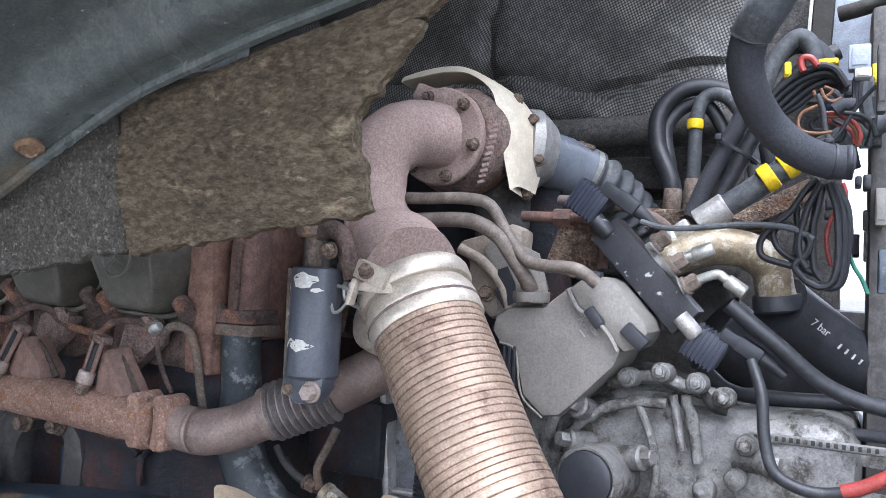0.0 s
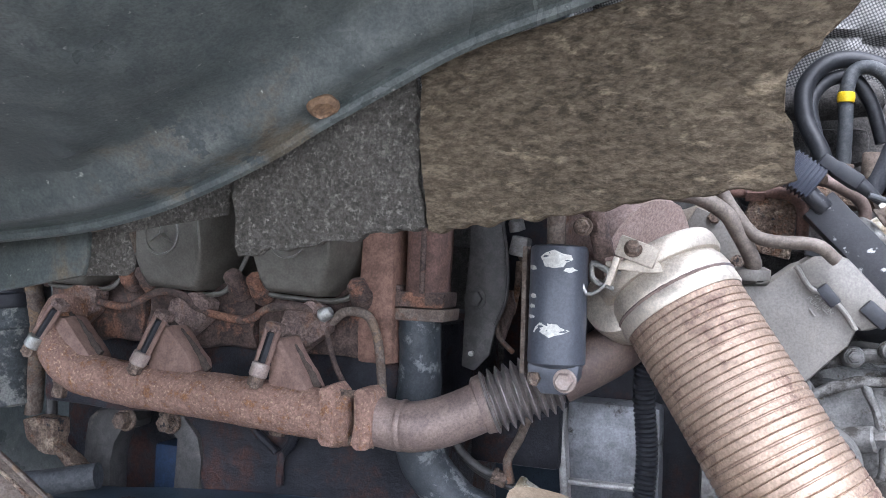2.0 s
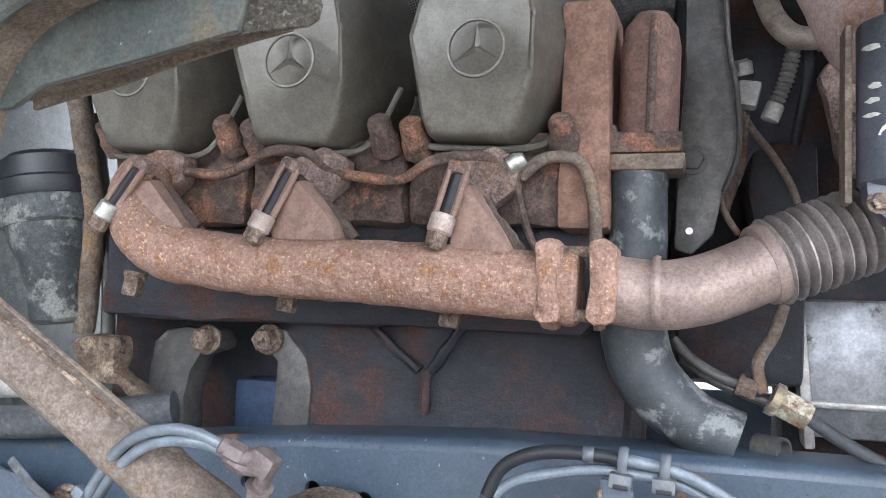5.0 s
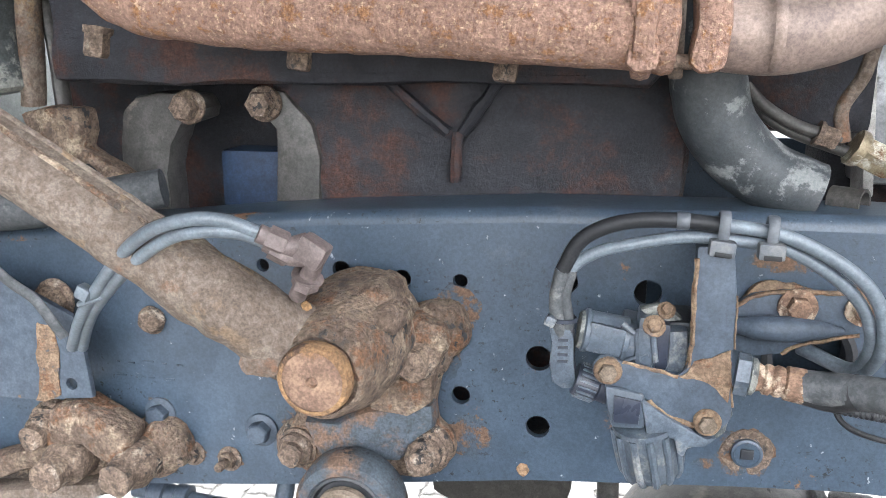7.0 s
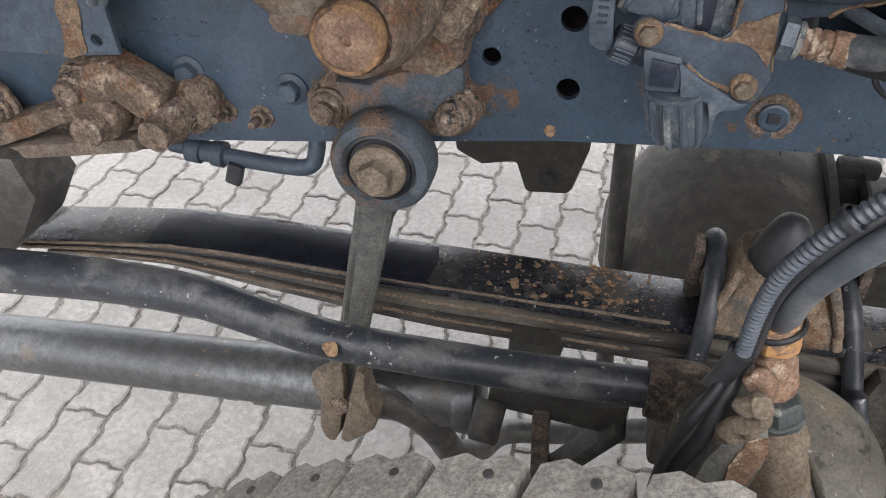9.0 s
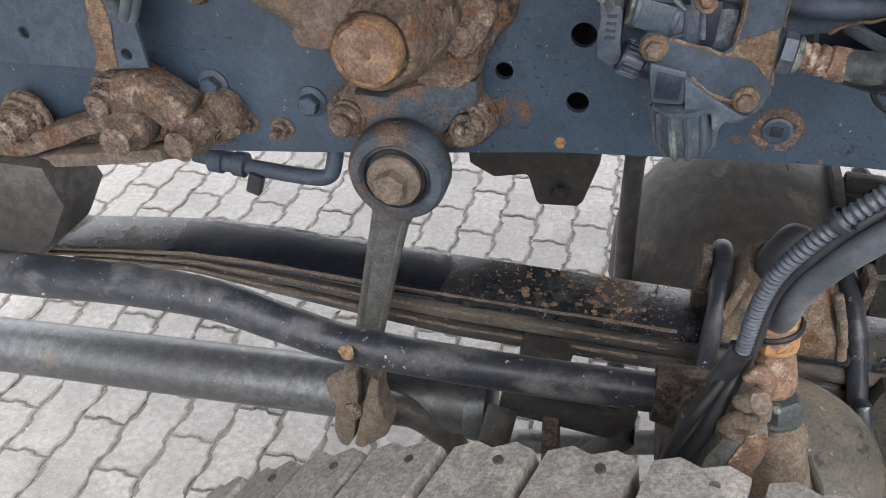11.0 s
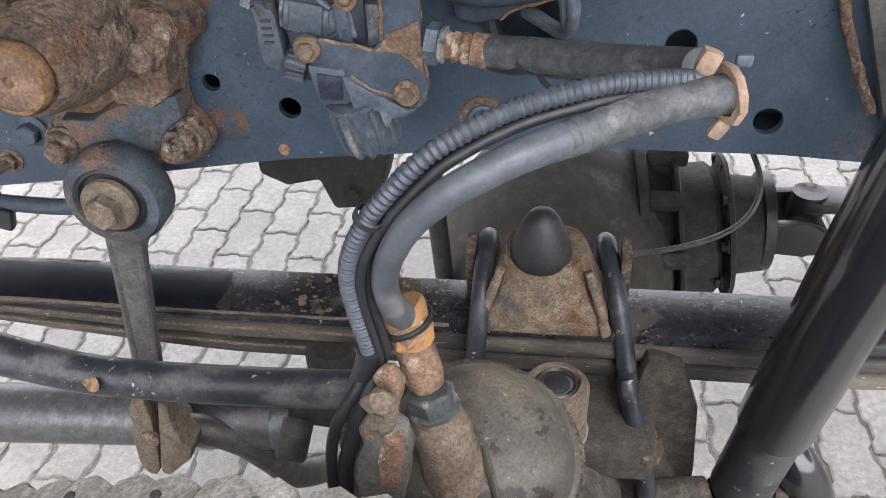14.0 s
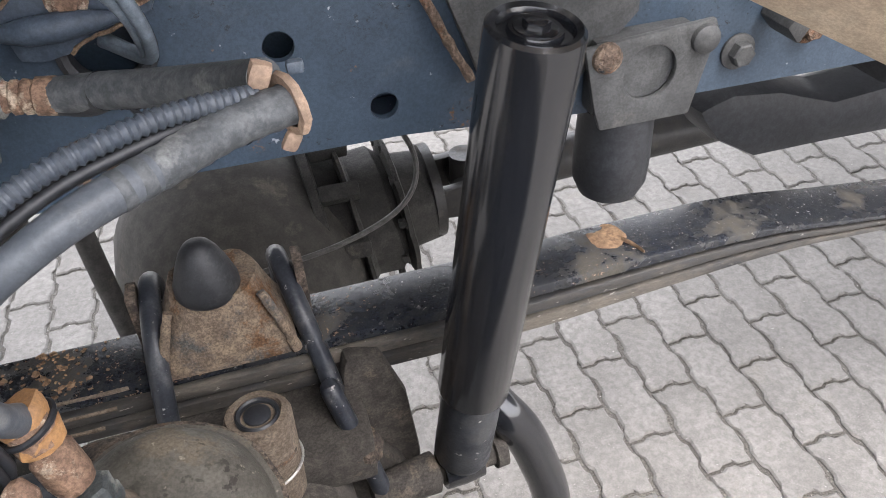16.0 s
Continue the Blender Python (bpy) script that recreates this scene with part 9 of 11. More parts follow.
X0, X1 = Vector((-0.3878, 0.925, 1.653)), Vector((-0.288, 0.878, 1.5))
fd = (X1 - X0).normalized()


def groove(s):
    """Flat bands of wound strip with a thin groove between them."""
    u = (s / 0.0092) % 1.0
    return -0.0016 if u < 0.13 or u > 0.97 else 0.0004 * math.sin(math.pi * u)


b = tube(B(), [X0 - fd * 0.01, X0.lerp(X1, 0.33), X0.lerp(X1, 0.66), X1, X1 + fd * 0.08 + Vector((0.002, 0.004, 0.0)), X1 + fd * 0.2 + Vector((0.0, 0.03, -0.02))], 0.0705, 56, 10, step=0.00105, wave=groove)
part("ribbed_tube", b, "flex", fp2)
b = lathe(B(), [(0.06, -0.052), (0.0665, -0.05), (0.0675, -0.043), (0.0715, -0.036), (0.0735, -0.025), (0.0735, -0.02), (0.0725, -0.018), (0.0735, -0.016), (0.074, -0.002), (0.0725, 0.001), (0.069, 0.001)], X0, fd, 56)
col = part("collar", b, "collar", fp2)
part("weld_bead", rough_up(lathe(B(), [(0.0725, -0.0215), (0.0748, -0.0185), (0.0725, -0.0155)], X0, fd, 72, False), 0.0008, 0.006, 2), "steel_pipe", col, "dark weld bead")
b = lathe(B(), [(0.0665, -0.045), (0.0725, -0.046), (0.075, -0.05), (0.075, -0.064), (0.0725, -0.07), (0.066, -0.072)], X0, fd, 56)
band = part("clamp_band", b, "collar", fp2, "tarnished v-band clamp")
b = lathe(B(), [(0.03, 0.05), (0.043, 0.045), (0.046, 0.03), (0.046, 0.0), (0.042, -0.006), (0.03, -0.008)], (-0.452, 0.965, 1.652), (-0.3, -0.8, 0.3), 30)
part("outlet_lobe", rough_up(b, 0.001, 0.02, 1), "collar", fp2)
b = slab(B(), [(-0.4715, 1.7097), (-0.4505, 1.7105), (-0.4336, 1.7247), (-0.4109, 1.7085), (-0.4074, 1.6986), (-0.4276, 1.6978), (-0.45, 1.7002), (-0.4695, 1.7015)], 0.004, xz(0.868), 0.0015)
part("clamp_strap", b, "collar", band, "bent sheet strap of the clamp")
ear = Vector((-0.436, 0.862, 1.721))
part("clamp_ear", box(B(), ear, (0.045, 0.012, 0.024), Matrix.Rotation(0.35, 4, "Y"), 0.003), "collar", band)
part("clamp_ear", box(B(), ear + Vector((-0.026, 0.0, -0.022)), (0.008, 0.014, 0.034), Matrix.Rotation(0.3, 4, "Y"), 0.003), "collar", band)
part("clamp_bolt", hexbolt(B(), ear + Vector((-0.004, -0.006, 0.003)), (0.1, -0.95, 0.3), 0.0085, 0.009, 1.2), "rust_bolt", band)
part("clamp_slot", box(B(), Vector((-0.368, 0.945, 1.733)), (0.006, 0.012, 0.016), Matrix.Rotation(0.2, 4, "Y"), 0.002), "plastic", band)
wc = thing("wire_spring_clip", "bent bright wire clip beside the clamp", "clip", (-0.49, 0.9, 1.64))
part("wire", tube(B(), [(-0.4633, 0.885, 1.6788), (-0.4871, 0.885, 1.6882), (-0.4881, 0.885, 1.708), (-0.4711, 0.88, 1.6995), (-0.4418, 0.875, 1.6972)], 0.0034, 8, 5), "zinc", wc)
part("tip", tube(B(), [(-0.4418, 0.875, 1.6972), (-0.4486, 0.885, 1.6795), (-0.4473, 0.89, 1.6585)], 0.003, 8, 5), "zinc", wc)
pp = thing("bracket_plate", "pale dusty bracket plate with an oval opening", "bracket", (-0.35, 1.12, 1.68))
b = slab(B(), [(-0.40, 1.765), (-0.385, 1.79), (-0.35, 1.775), (-0.315, 1.76), (-0.3, 1.71), (-0.315, 1.66), (-0.345, 1.64), (-0.375, 1.66), (-0.38, 1.72)], 0.006, xz(1.12), 0.003)
part("plate", b, "tank_grey", pp)
part("opening", rough_up(slab(B(), [(-0.375, 1.735), (-0.36, 1.74), (-0.348, 1.715), (-0.345, 1.69), (-0.365, 1.68), (-0.376, 1.7)], 0.003, xz(1.1135), 0), 0.001, 0.01), "plastic", pp, "dark opening")
part("bolt", hexbolt(B(), (-0.33, 1.113, 1.715), (0, -1, 0), 0.008, 0.008, 1.3), "rust_bolt", pp)
bx2 = thing("tail_bracket", "tan dusty fender panel behind the wheel, seen edge-on", "fender", (-0.2, 0.55, 1.25))
b, rows = B(), []
for i, (tx, ty, tz) in enumerate(spline([Vector((-0.545, 0.73, 1.455)), Vector((-0.53, 0.713, 1.487)), Vector((-0.47, 0.70, 1.487)), Vector((-0.40, 0.66, 1.47)), Vector((-0.30, 0.58, 1.50)), Vector((-0.22, 0.52, 1.56)), Vector((-0.186, 0.496, 1.574)), Vector((-0.10, 0.45, 1.57)), Vector((0.1, 0.40, 1.55))], 5)):
    rows.append([b.verts.new((tx, ty, tz)), b.verts.new((tx + 0.03, ty + 0.02, tz - 0.02)), b.verts.new((tx + 0.14, ty + 0.08, tz - 0.1)), b.verts.new((max(tx + 0.3, -0.2), ty + 0.1, 1.26 - 0.5 * max(0, tx + 0.5)))])
for p, q in zip(rows, rows[1:]):
    for j in range(3):
        b.faces.new((p[j], p[j + 1], q[j + 1], q[j]))
ex = bmesh.ops.extrude_face_region(b, geom=b.faces[:])
bmesh.ops.translate(b, vec=(0.004, 0.004, -0.006), verts=[v for v in ex["geom"] if isinstance(v, bmesh.types.BMVert)])
part("panel", b, "beige", bx2)

# ---- steel lines beside the turbocharger ----
for nm, pts, r in (("oil_line", [(-0.50, 1.06, 1.835), (-0.47, 1.05, 1.833), (-0.40, 1.05, 1.832), (-0.365, 1.05, 1.822), (-0.34, 1.05, 1.785), (-0.315, 1.05, 1.752), (-0.29, 1.05, 1.742), (-0.24, 1.05, 1.738), (-0.215, 1.06, 1.72)], 0.0085),
                   ("oil_line", [(-0.50, 1.05, 1.80), (-0.45, 1.045, 1.802), (-0.39, 1.045, 1.80), (-0.35, 1.045, 1.78), (-0.332, 1.05, 1.755), (-0.312, 1.07, 1.715), (-0.3174, 1.09, 1.7028)], 0.0108)):
    single(nm, tube(B(), pts, r, 14, 8), "line_tan", "tan steel oil line curving below the turbocharger", "pipe", pts[-1], group="oil lines")
dc = thing("oil_drain_casting", "beige cast housing with dark bolt below the turbocharger", "casting", (-0.38, 1.14, 1.69))
b = slab(B(), [(-0.45, 1.775), (-0.40, 1.79), (-0.364, 1.803), (-0.34, 1.795), (-0.343, 1.76), (-0.322, 1.738), (-0.324, 1.69), (-0.39, 1.66), (-0.425, 1.70), (-0.43, 1.75)], 0.05, xz(1.17), 0.012)
part("body", rough_up(b, 0.002, 0.03, 2), "cast_tan", dc)
part("rib", rough_up(tube(B(), [(-0.44, 1.118, 1.765), (-0.4, 1.116, 1.745), (-0.37, 1.116, 1.71), (-0.36, 1.118, 1.68)], 0.008, 10, 5), 0.001, 0.02), "cast_tan", dc)
part("bolt", hexbolt(B(), (-0.362, 1.12, 1.775), (0, -1, 0.1), 0.009, 0.012, 1.4), "rust_bolt", dc)
part("bolt", hexbolt(B(), (-0.395, 1.12, 1.70), (0, -1, 0.1), 0.009, 0.012, 1.4), "rust_bolt", dc)
un = thing("oil_union", "brown rusty union nut with a short pipe", "union", (-0.29, 1.1, 1.79))
part("pipe", tube(B(), [(-0.3738, 1.2, 1.8206), (-0.328, 1.2, 1.8188), (-0.2792, 1.2, 1.8171), (-0.2574, 1.2, 1.8112), (-0.2449, 1.2, 1.7912), (-0.2459, 1.2, 1.7435)], 0.0085, 12, 6), "riser_rust", un)
part("nut", rough_up(hexbolt(B(), (-0.3217, 1.2, 1.8188), (1, 0, -0.02), 0.0145, 0.026, 0, 0, 0.2), 0.0006, 0.008), "riser_rust", un, "rusty hexagon nut")
pb = thing("pipe_bracket", "rusty bracket and bolts behind the oil lines", "bracket", (-0.3, 1.2, 1.72))
b = slab(B(), [(-0.34, 1.74), (-0.31, 1.82), (-0.27, 1.835), (-0.25, 1.8), (-0.26, 1.72)], 0.02, xz(1.22), 0.006)
part("plate", rough_up(b, 0.002, 0.02), "rust_cast", pb)
part("bolt", hexbolt(B(), (-0.235, 1.19, 1.838), (1, 0, 0), 0.012, 0.02, 1.3), "rust_bolt", pb)
part("pipe", tube(B(), [(-0.33, 1.25, 1.85), (-0.24, 1.22, 1.84), (-0.2, 1.22, 1.83), (-0.16, 1.25, 1.80), (-0.165, 1.25, 1.74)], 0.009, 12, 6), "steel_pipe", pb)

# ---- grey reservoir ----
rs = thing("coolant_reservoir", "grey plastic reservoir box with moulded lettering", "reservoir", (-0.27, 1.15, 1.53))
b = slab(B(), [(-0.3746, 1.6485), (-0.3685, 1.6703), (-0.3426, 1.6859), (-0.297, 1.6881), (-0.2632, 1.7142), (-0.233, 1.7245), (-0.21, 1.6773), (-0.186, 1.6306), (-0.1943, 1.61), (-0.2676, 1.5386), (-0.2931, 1.5328), (-0.3254, 1.5618), (-0.3376, 1.6194), (-0.3619, 1.6326)], 0.12, xz(1.205), 0.013)
bmesh.ops.subdivide_edges(b, edges=[e for e in b.edges if e.calc_length() > 0.05], cuts=3, use_grid_fill=True)
part("body", rough_up(b, 0.0025, 0.08, 2), "tank_grey", rs)
b = slab(B(), [(-0.2603, 1.7143), (-0.2403, 1.7271), (-0.2158, 1.7294), (-0.1982, 1.7226), (-0.1564, 1.6761), (-0.1487, 1.6591), (-0.1639, 1.6363), (-0.1842, 1.629), (-0.1935, 1.6401), (-0.2061, 1.6592), (-0.2233, 1.6768), (-0.2452, 1.6869)], 0.1, xz(1.178), 0.012)
part("lid", b, "tank_grey", rs)
b = tube(B(), [(-0.2598, 1.077, 1.7113), (-0.2432, 1.0765, 1.6848), (-0.2213, 1.0765, 1.6739), (-0.2025, 1.0765, 1.6543), (-0.19, 1.077, 1.633)], 0.0035, 8, 6)
part("lid_lip", b, "tank_grey", rs)
for c, s, a in (((-0.2217, 1.078, 1.6754), (0.03, 0.012, 0.016), 0.9), ((-0.1678, 1.08, 1.6534), (0.036, 0.02, 0.02), 0.75), ((-0.233, 1.09, 1.7306), (0.034, 0.02, 0.014), 0.1)):
    part("clip", box(B(), c, s, Matrix.Rotation(a, 4, "Y"), 0.004), "plastic", rs, "black clip")
b = B()
for c in ((-0.3496, 1.083, 1.6021), (-0.3421, 1.083, 1.6027), (-0.3345, 1.083, 1.6033)):
    box(b, c, (0.0042, 0.004, 0.052), None, 0.001)
part("vent", b, "plastic", rs)
part("seam", tube(B(), [(-0.3578, 1.0835, 1.633), (-0.3337, 1.0835, 1.6221), (-0.3232, 1.0835, 1.5638), (-0.2926, 1.0835, 1.5346)], 0.0016, 6, 5), "tank_grey", rs)
part("neck", lathe(B(), [(0.024, 0), (0.026, 0.004), (0.026, 0.014), (0.018, 0.018)], (-0.3153, 1.09, 1.6911), (0, 0, 1), 24), "tank_grey", rs)


def lettering(text, at, along, normal, size, depth, material, parent):
    """Raised letters of the built-in font as a mesh."""
    cu = bpy.data.curves.new("lettering", "FONT")
    cu.body, cu.size, cu.extrude, cu.resolution_u = text, size, depth, 3
    tmp = bpy.data.objects.new("tmp", cu)
    me = bpy.data.meshes.new_from_object(tmp)
    bpy.data.objects.remove(tmp)
    bpy.data.curves.remove(cu)
    x, z = Vector(along).normalized(), Vector(normal).normalized()
    y = z.cross(x).normalized()
    z = x.cross(y)
    m = Matrix((x, y, z)).transposed().to_4x4()
    m.translation = Vector(at)
    b = B()
    b.from_mesh(me)
    bpy.data.meshes.remove(me)
    bmesh.ops.transform(b, matrix=m, verts=b.verts)
    return part("lettering", b, material, parent)


lettering("ROTATION", (-0.2463, 1.0765, 1.6846), (0.62, 0, -0.78), (0, -1, 0), 0.0085, 0.0009, "tank_mark", rs)
lettering("PUMP", (-0.2464, 1.0835, 1.6709), (0.62, 0, -0.78), (0, -1, 0), 0.0085, 0.0009, "tank_mark", rs)
for c, a in (((-0.2395, 1.0835, 1.6531), 0.9), ((-0.2241, 1.0835, 1.6541), 0.85)):
    part("arrow_mark", box(B(), c, (0.011, 0.002, 0.0015), Matrix.Rotation(a, 4, "Y"), 0), "tank_mark", rs)

# ---- solenoid bar with its two plugs ----
sl = thing("solenoid_block", "dark rectangular valve bar with worn edges", "valve block", (-0.17, 1.14, 1.64))
W0, W1 = Vector((-0.23, 1.14, 1.7985)), Vector((-0.1143, 1.14, 1.6715))
U = (W1 - W0).normalized()
tilt = math.atan2(-U.z, U.x)
rot = Matrix.Rotation(tilt, 4, "Y")
mid = (W0 + W1) / 2 + Vector((0, 0.025, 0))
part("bar", rough_up(box(B(), mid, ((W1 - W0).length, 0.05, 0.047), rot, 0.003), 0.0006, 0.02), "worn_bar", sl)


def coil_plug(c, turn, side):
    """Finned coil with its clip-on plug, turned in the plane that faces the wheel."""
    r = Matrix.Rotation(turn, 4, "Y")
    x, z = r @ Vector((1, 0, 0)), r @ Vector((0, 0, 1))
    coil = part("coil", box(B(), c, (0.05, 0.05, 0.044), r, 0.004), "coil", sl, "black finned solenoid coil")
    for f in range(8):
        part("fin", box(B(), c + x * (-0.0215 + 0.0061 * f), (0.0028, 0.0535, 0.0475), r, 0.0008), "coil", coil)
    part("socket", box(B(), c + x * 0.022 + z * side * 0.03 + Vector((0, -0.012, 0)), (0.03, 0.032, 0.018), r, 0.004), "plastic", sl)
    part("plug", box(B(), c + x * 0.046 + z * side * 0.03 + Vector((0, -0.014, 0)), (0.04, 0.028, 0.022), r, 0.006), "plastic", sl)
    part("boot", tube(B(), [c + x * 0.06 + z * side * 0.03 + Vector((0, -0.014, 0)), c + x * 0.075 + z * side * 0.029 + Vector((0, -0.014, 0)), c + x * 0.1 + z * side * 0.026 + Vector((0, -0.012, 0))], [0.011, 0.009, 0.006], 14, 5), "rubber", sl)


coil_plug(Vector((-0.2518, 1.15, 1.8363)), 0.62, 1)
coil_plug(Vector((-0.091, 1.165, 1.6409)), 0.55, 1)
part("stub", lathe(B(), [(0.012, 0), (0.012, 0.03), (0.009, 0.034)], W0 - U * 0.02, U, 16), "worn_bar", sl)
part("stub", lathe(B(), [(0.012, 0), (0.012, 0.03), (0.009, 0.034)], W1 - U * 0.012, U, 16), "alu", sl)
for p in ((-0.1574, 1.14, 1.7773), (-0.1322, 1.13, 1.7483), (-0.1153, 1.13, 1.7203)):
    part("union", rough_up(hexbolt(B(), p, (0.78, -0.1, 0.5), 0.0115, 0.02, 1.2), 0.0008, 0.006), "rust_tube", sl)
for pts in ([(-0.1204, 1.13, 1.7201), (-0.1011, 1.13, 1.7283), (-0.0869, 1.13, 1.7347), (-0.0729, 1.13, 1.7381), (-0.0629, 1.13, 1.7311)], [(-0.1331, 1.135, 1.7485), (-0.1201, 1.135, 1.7579), (-0.1071, 1.135, 1.7627)]):
    fit = thing("hose_union", "zinc-plated bent hose union with hexagon nut", "hose fitting", pts[0], group="hose unions")
    part("bend", tube(B(), pts, 0.0065, 12, 6), "zinc", fit)
    part("nut", hexbolt(B(), pts[0], Vector(pts[1]) - Vector(pts[0]), 0.0105, 0.014, 1.15), "zinc", fit)
    part("ferrule", lathe(B(), [(0.008, 0), (0.0095, 0.002), (0.0095, 0.026), (0.008, 0.028)], pts[-1], Vector(pts[-1]) - Vector(pts[-2]), 14), "zinc", fit)
te = thing("pressure_elbow", "large tan metal elbow pipe with flaked paint", "pipe", (-0.05, 1.2, 1.70))
part("elbow", tube(B(), [(-0.16, 1.18, 1.75), (-0.125, 1.19, 1.768), (-0.085, 1.2, 1.778), (-0.045, 1.205, 1.773), (-0.018, 1.21, 1.752), (-0.01, 1.215, 1.72), (-0.005, 1.22, 1.70)], 0.0255, 24, 8), "brass", te)
part("flange", lathe(B(), [(0.03, -0.008), (0.034, -0.005), (0.034, 0.005), (0.03, 0.008)], (-0.158, 1.18, 1.752), (0.8, 0.1, 0.6), 24), "alu", te)
part("coupling", lathe(B(), [(0.03, 0), (0.033, 0.004), (0.033, 0.02), (0.028, 0.024)], (-0.008, 1.22, 1.715), (0.1, 0.1, -1), 24), "plastic", te)
for nm, pts, r, mt, lb in (("air_hose", [(-0.005, 1.23, 1.70), (0.03, 1.27, 1.67), (0.10, 1.32, 1.615), (0.2, 1.4, 1.54), (0.35, 1.5, 1.45)], 0.043, "rubber", "thick black air hose with faded white markings"),
                           ("air_hose", [(-0.12, 1.45, 1.66), (-0.05, 1.48, 1.60), (0.0, 1.5, 1.55), (0.06, 1.55, 1.48)], 0.06, "rubber", "fat black rubber hose behind the elbow"),
                           ("cable", [(-0.06, 1.13, 1.70), (0.0, 1.14, 1.65), (0.06, 1.16, 1.60), (0.14, 1.18, 1.575), (0.25, 1.22, 1.57)], 0.0105, "rubber", "black cable running to the solenoid"),
                           ("cable", [(-0.03, 1.12, 1.63), (-0.015, 1.1, 1.59), (-0.01, 1.09, 1.54), (0.005, 1.08, 1.50), (0.05, 1.08, 1.485), (0.10, 1.08, 1.50), (0.16, 1.08, 1.54), (0.22, 1.1, 1.6)], 0.0075, "rubber", "black corrugated cable with red tape"),
                           ("cable", [(-0.1, 1.15, 1.62), (-0.06, 1.2, 1.58), (0.02, 1.25, 1.57), (0.15, 1.3, 1.57)], 0.01, "wire_black", "black cable behind the solenoid")):
    ob2 = single(nm, tube(B(), pts, r, 18 if r > 0.02 else 10, 8), mt, lb, nm.replace("_", " "), pts[len(pts) // 2], group="cables and hoses")
hp0, hax = Vector((0.012, 1.246, 1.688)), Vector((0.6, 0.5, -0.48)).normalized()
hn = Vector((0.04, -0.99, 0.1))
hn = (hn - hax * hn.dot(hax)).normalized()
hm = thing("hose_print", "faded white lettering printed on the air hose", "marking", tuple(hp0 + hn * 0.045))
lettering("7 bar", hp0 + hn * 0.0448, hax, hn, 0.015, 0.0004, "white_mark", hm)
for k in range(4):
    part("print_bar", box(B(), hp0 + hn * 0.0445 + hax * (0.055 + 0.013 * k), (0.008, 0.0008, 0.004), frame_of((0, 0, 0), hn, hax).to_3x3().to_4x4(), 0), "white_mark", hm)
b = tube(B(), [(0.075, 1.08, 1.49), (0.10, 1.08, 1.50), (0.14, 1.08, 1.525)], 0.0085, 10, 6)
single("tape", b, "wire_red", "red tape wound round the cable", "tape", (0.1, 1.08, 1.49))

# ---- hoses, taped lines and wiring at the cab's rear ----
bh = thing("cab_hose", "thick dark textile-covered hose in a long bend", "hose", (0.05, 1.06, 1.85))
HP = [(0.03, 0.93, 2.13), (0.018, 0.94, 2.065), (-0.008, 0.95, 2.024), (-0.024, 0.97, 2.003), (-0.032, 0.99, 1.975), (-0.026, 1.01, 1.945), (-0.009, 1.04, 1.914), (0.02, 1.06, 1.888), (0.05, 1.08, 1.876), (0.077, 1.09, 1.874)]
part("hose", tube(B(), HP, 0.0205, 26, 8), "hose_dark", bh)
part("sleeve", rough_up(tube(B(), HP[:4], [0.024, 0.0235, 0.0235, 0.0225], 26, 8), 0.0006, 0.01), "hose", bh, "grey outer sleeve with a frayed end")
part("sleeve_edge", rough_up(lathe(B(), [(0.0225, -0.002), (0.0238, 0), (0.0225, 0.002)], HP[3], Vector(HP[4]) - Vector(HP[2]), 30, False), 0.0008, 0.004), "rubber", bh)
part("clamp", lathe(B(), [(0.0245, -0.004), (0.0255, -0.003), (0.0255, 0.003), (0.0245, 0.004)], HP[1], Vector(HP[2]) - Vector(HP[0]), 28, False), "dark_steel", bh)
part("end_cap", lathe(B(), [(0.0195, 0), (0.021, 0.002), (0.021, 0.008), (0.012, 0.0095)], (0.072, 1.088, 1.874), (1, 0, 0), 24), "plastic", bh)
part("cable_tie", lathe(B(), [(0.0208, -0.002), (0.0218, -0.0015), (0.0218, 0.0015), (0.0208, 0.002)], (0.058, 1.084, 1.875), (1, 0.3, -0.15), 24, False), "plastic", bh, "black cable tie")
LOOPS = [([(-0.19, 1.46, 1.86), (-0.2, 1.46, 1.91), (-0.225, 1.47, 1.97), (-0.225, 1.48, 2.03), (-0.19, 1.49, 2.07), (-0.14, 1.5, 2.075), (-0.09, 1.5, 2.05), (-0.06, 1.5, 2.0), (-0.03, 1.5, 1.9)], 0.0155, "rubber"),
         ([(-0.20, 1.48, 1.86), (-0.205, 1.48, 1.93), (-0.215, 1.49, 2.0), (-0.19, 1.5, 2.04), (-0.15, 1.5, 2.045), (-0.12, 1.5, 2.0), (-0.1, 1.5, 1.93)], 0.012, "rubber"),
         ([(-0.165, 1.47, 1.87), (-0.162, 1.47, 1.95), (-0.16, 1.475, 2.02), (-0.145, 1.48, 2.055), (-0.11, 1.48, 2.05), (-0.08, 1.48, 2.0), (-0.06, 1.48, 1.9)], 0.012, "hose"),
         ([(-0.14, 1.32, 1.83), (-0.115, 1.32, 1.89), (-0.08, 1.32, 1.96), (-0.05, 1.32, 2.02), (-0.02, 1.33, 2.075), (0.01, 1.33, 2.09), (0.04, 1.33, 2.07), (0.055, 1.33, 2.02), (0.08, 1.33, 1.9)], 0.014, "hose_dark"),
         ([(-0.115, 1.33, 1.83), (-0.085, 1.33, 1.89), (-0.055, 1.33, 1.95), (-0.03, 1.34, 2.0), (0.01, 1.34, 2.05), (0.06, 1.35, 2.08)], 0.013, "rubber")]
for pts, r, mt in LOOPS:
    single("coolant_hose", tube(B(), pts, r, 16, 8), mt, "dusty black hose looping behind the engine", "hose", pts[0], group="looped hoses")
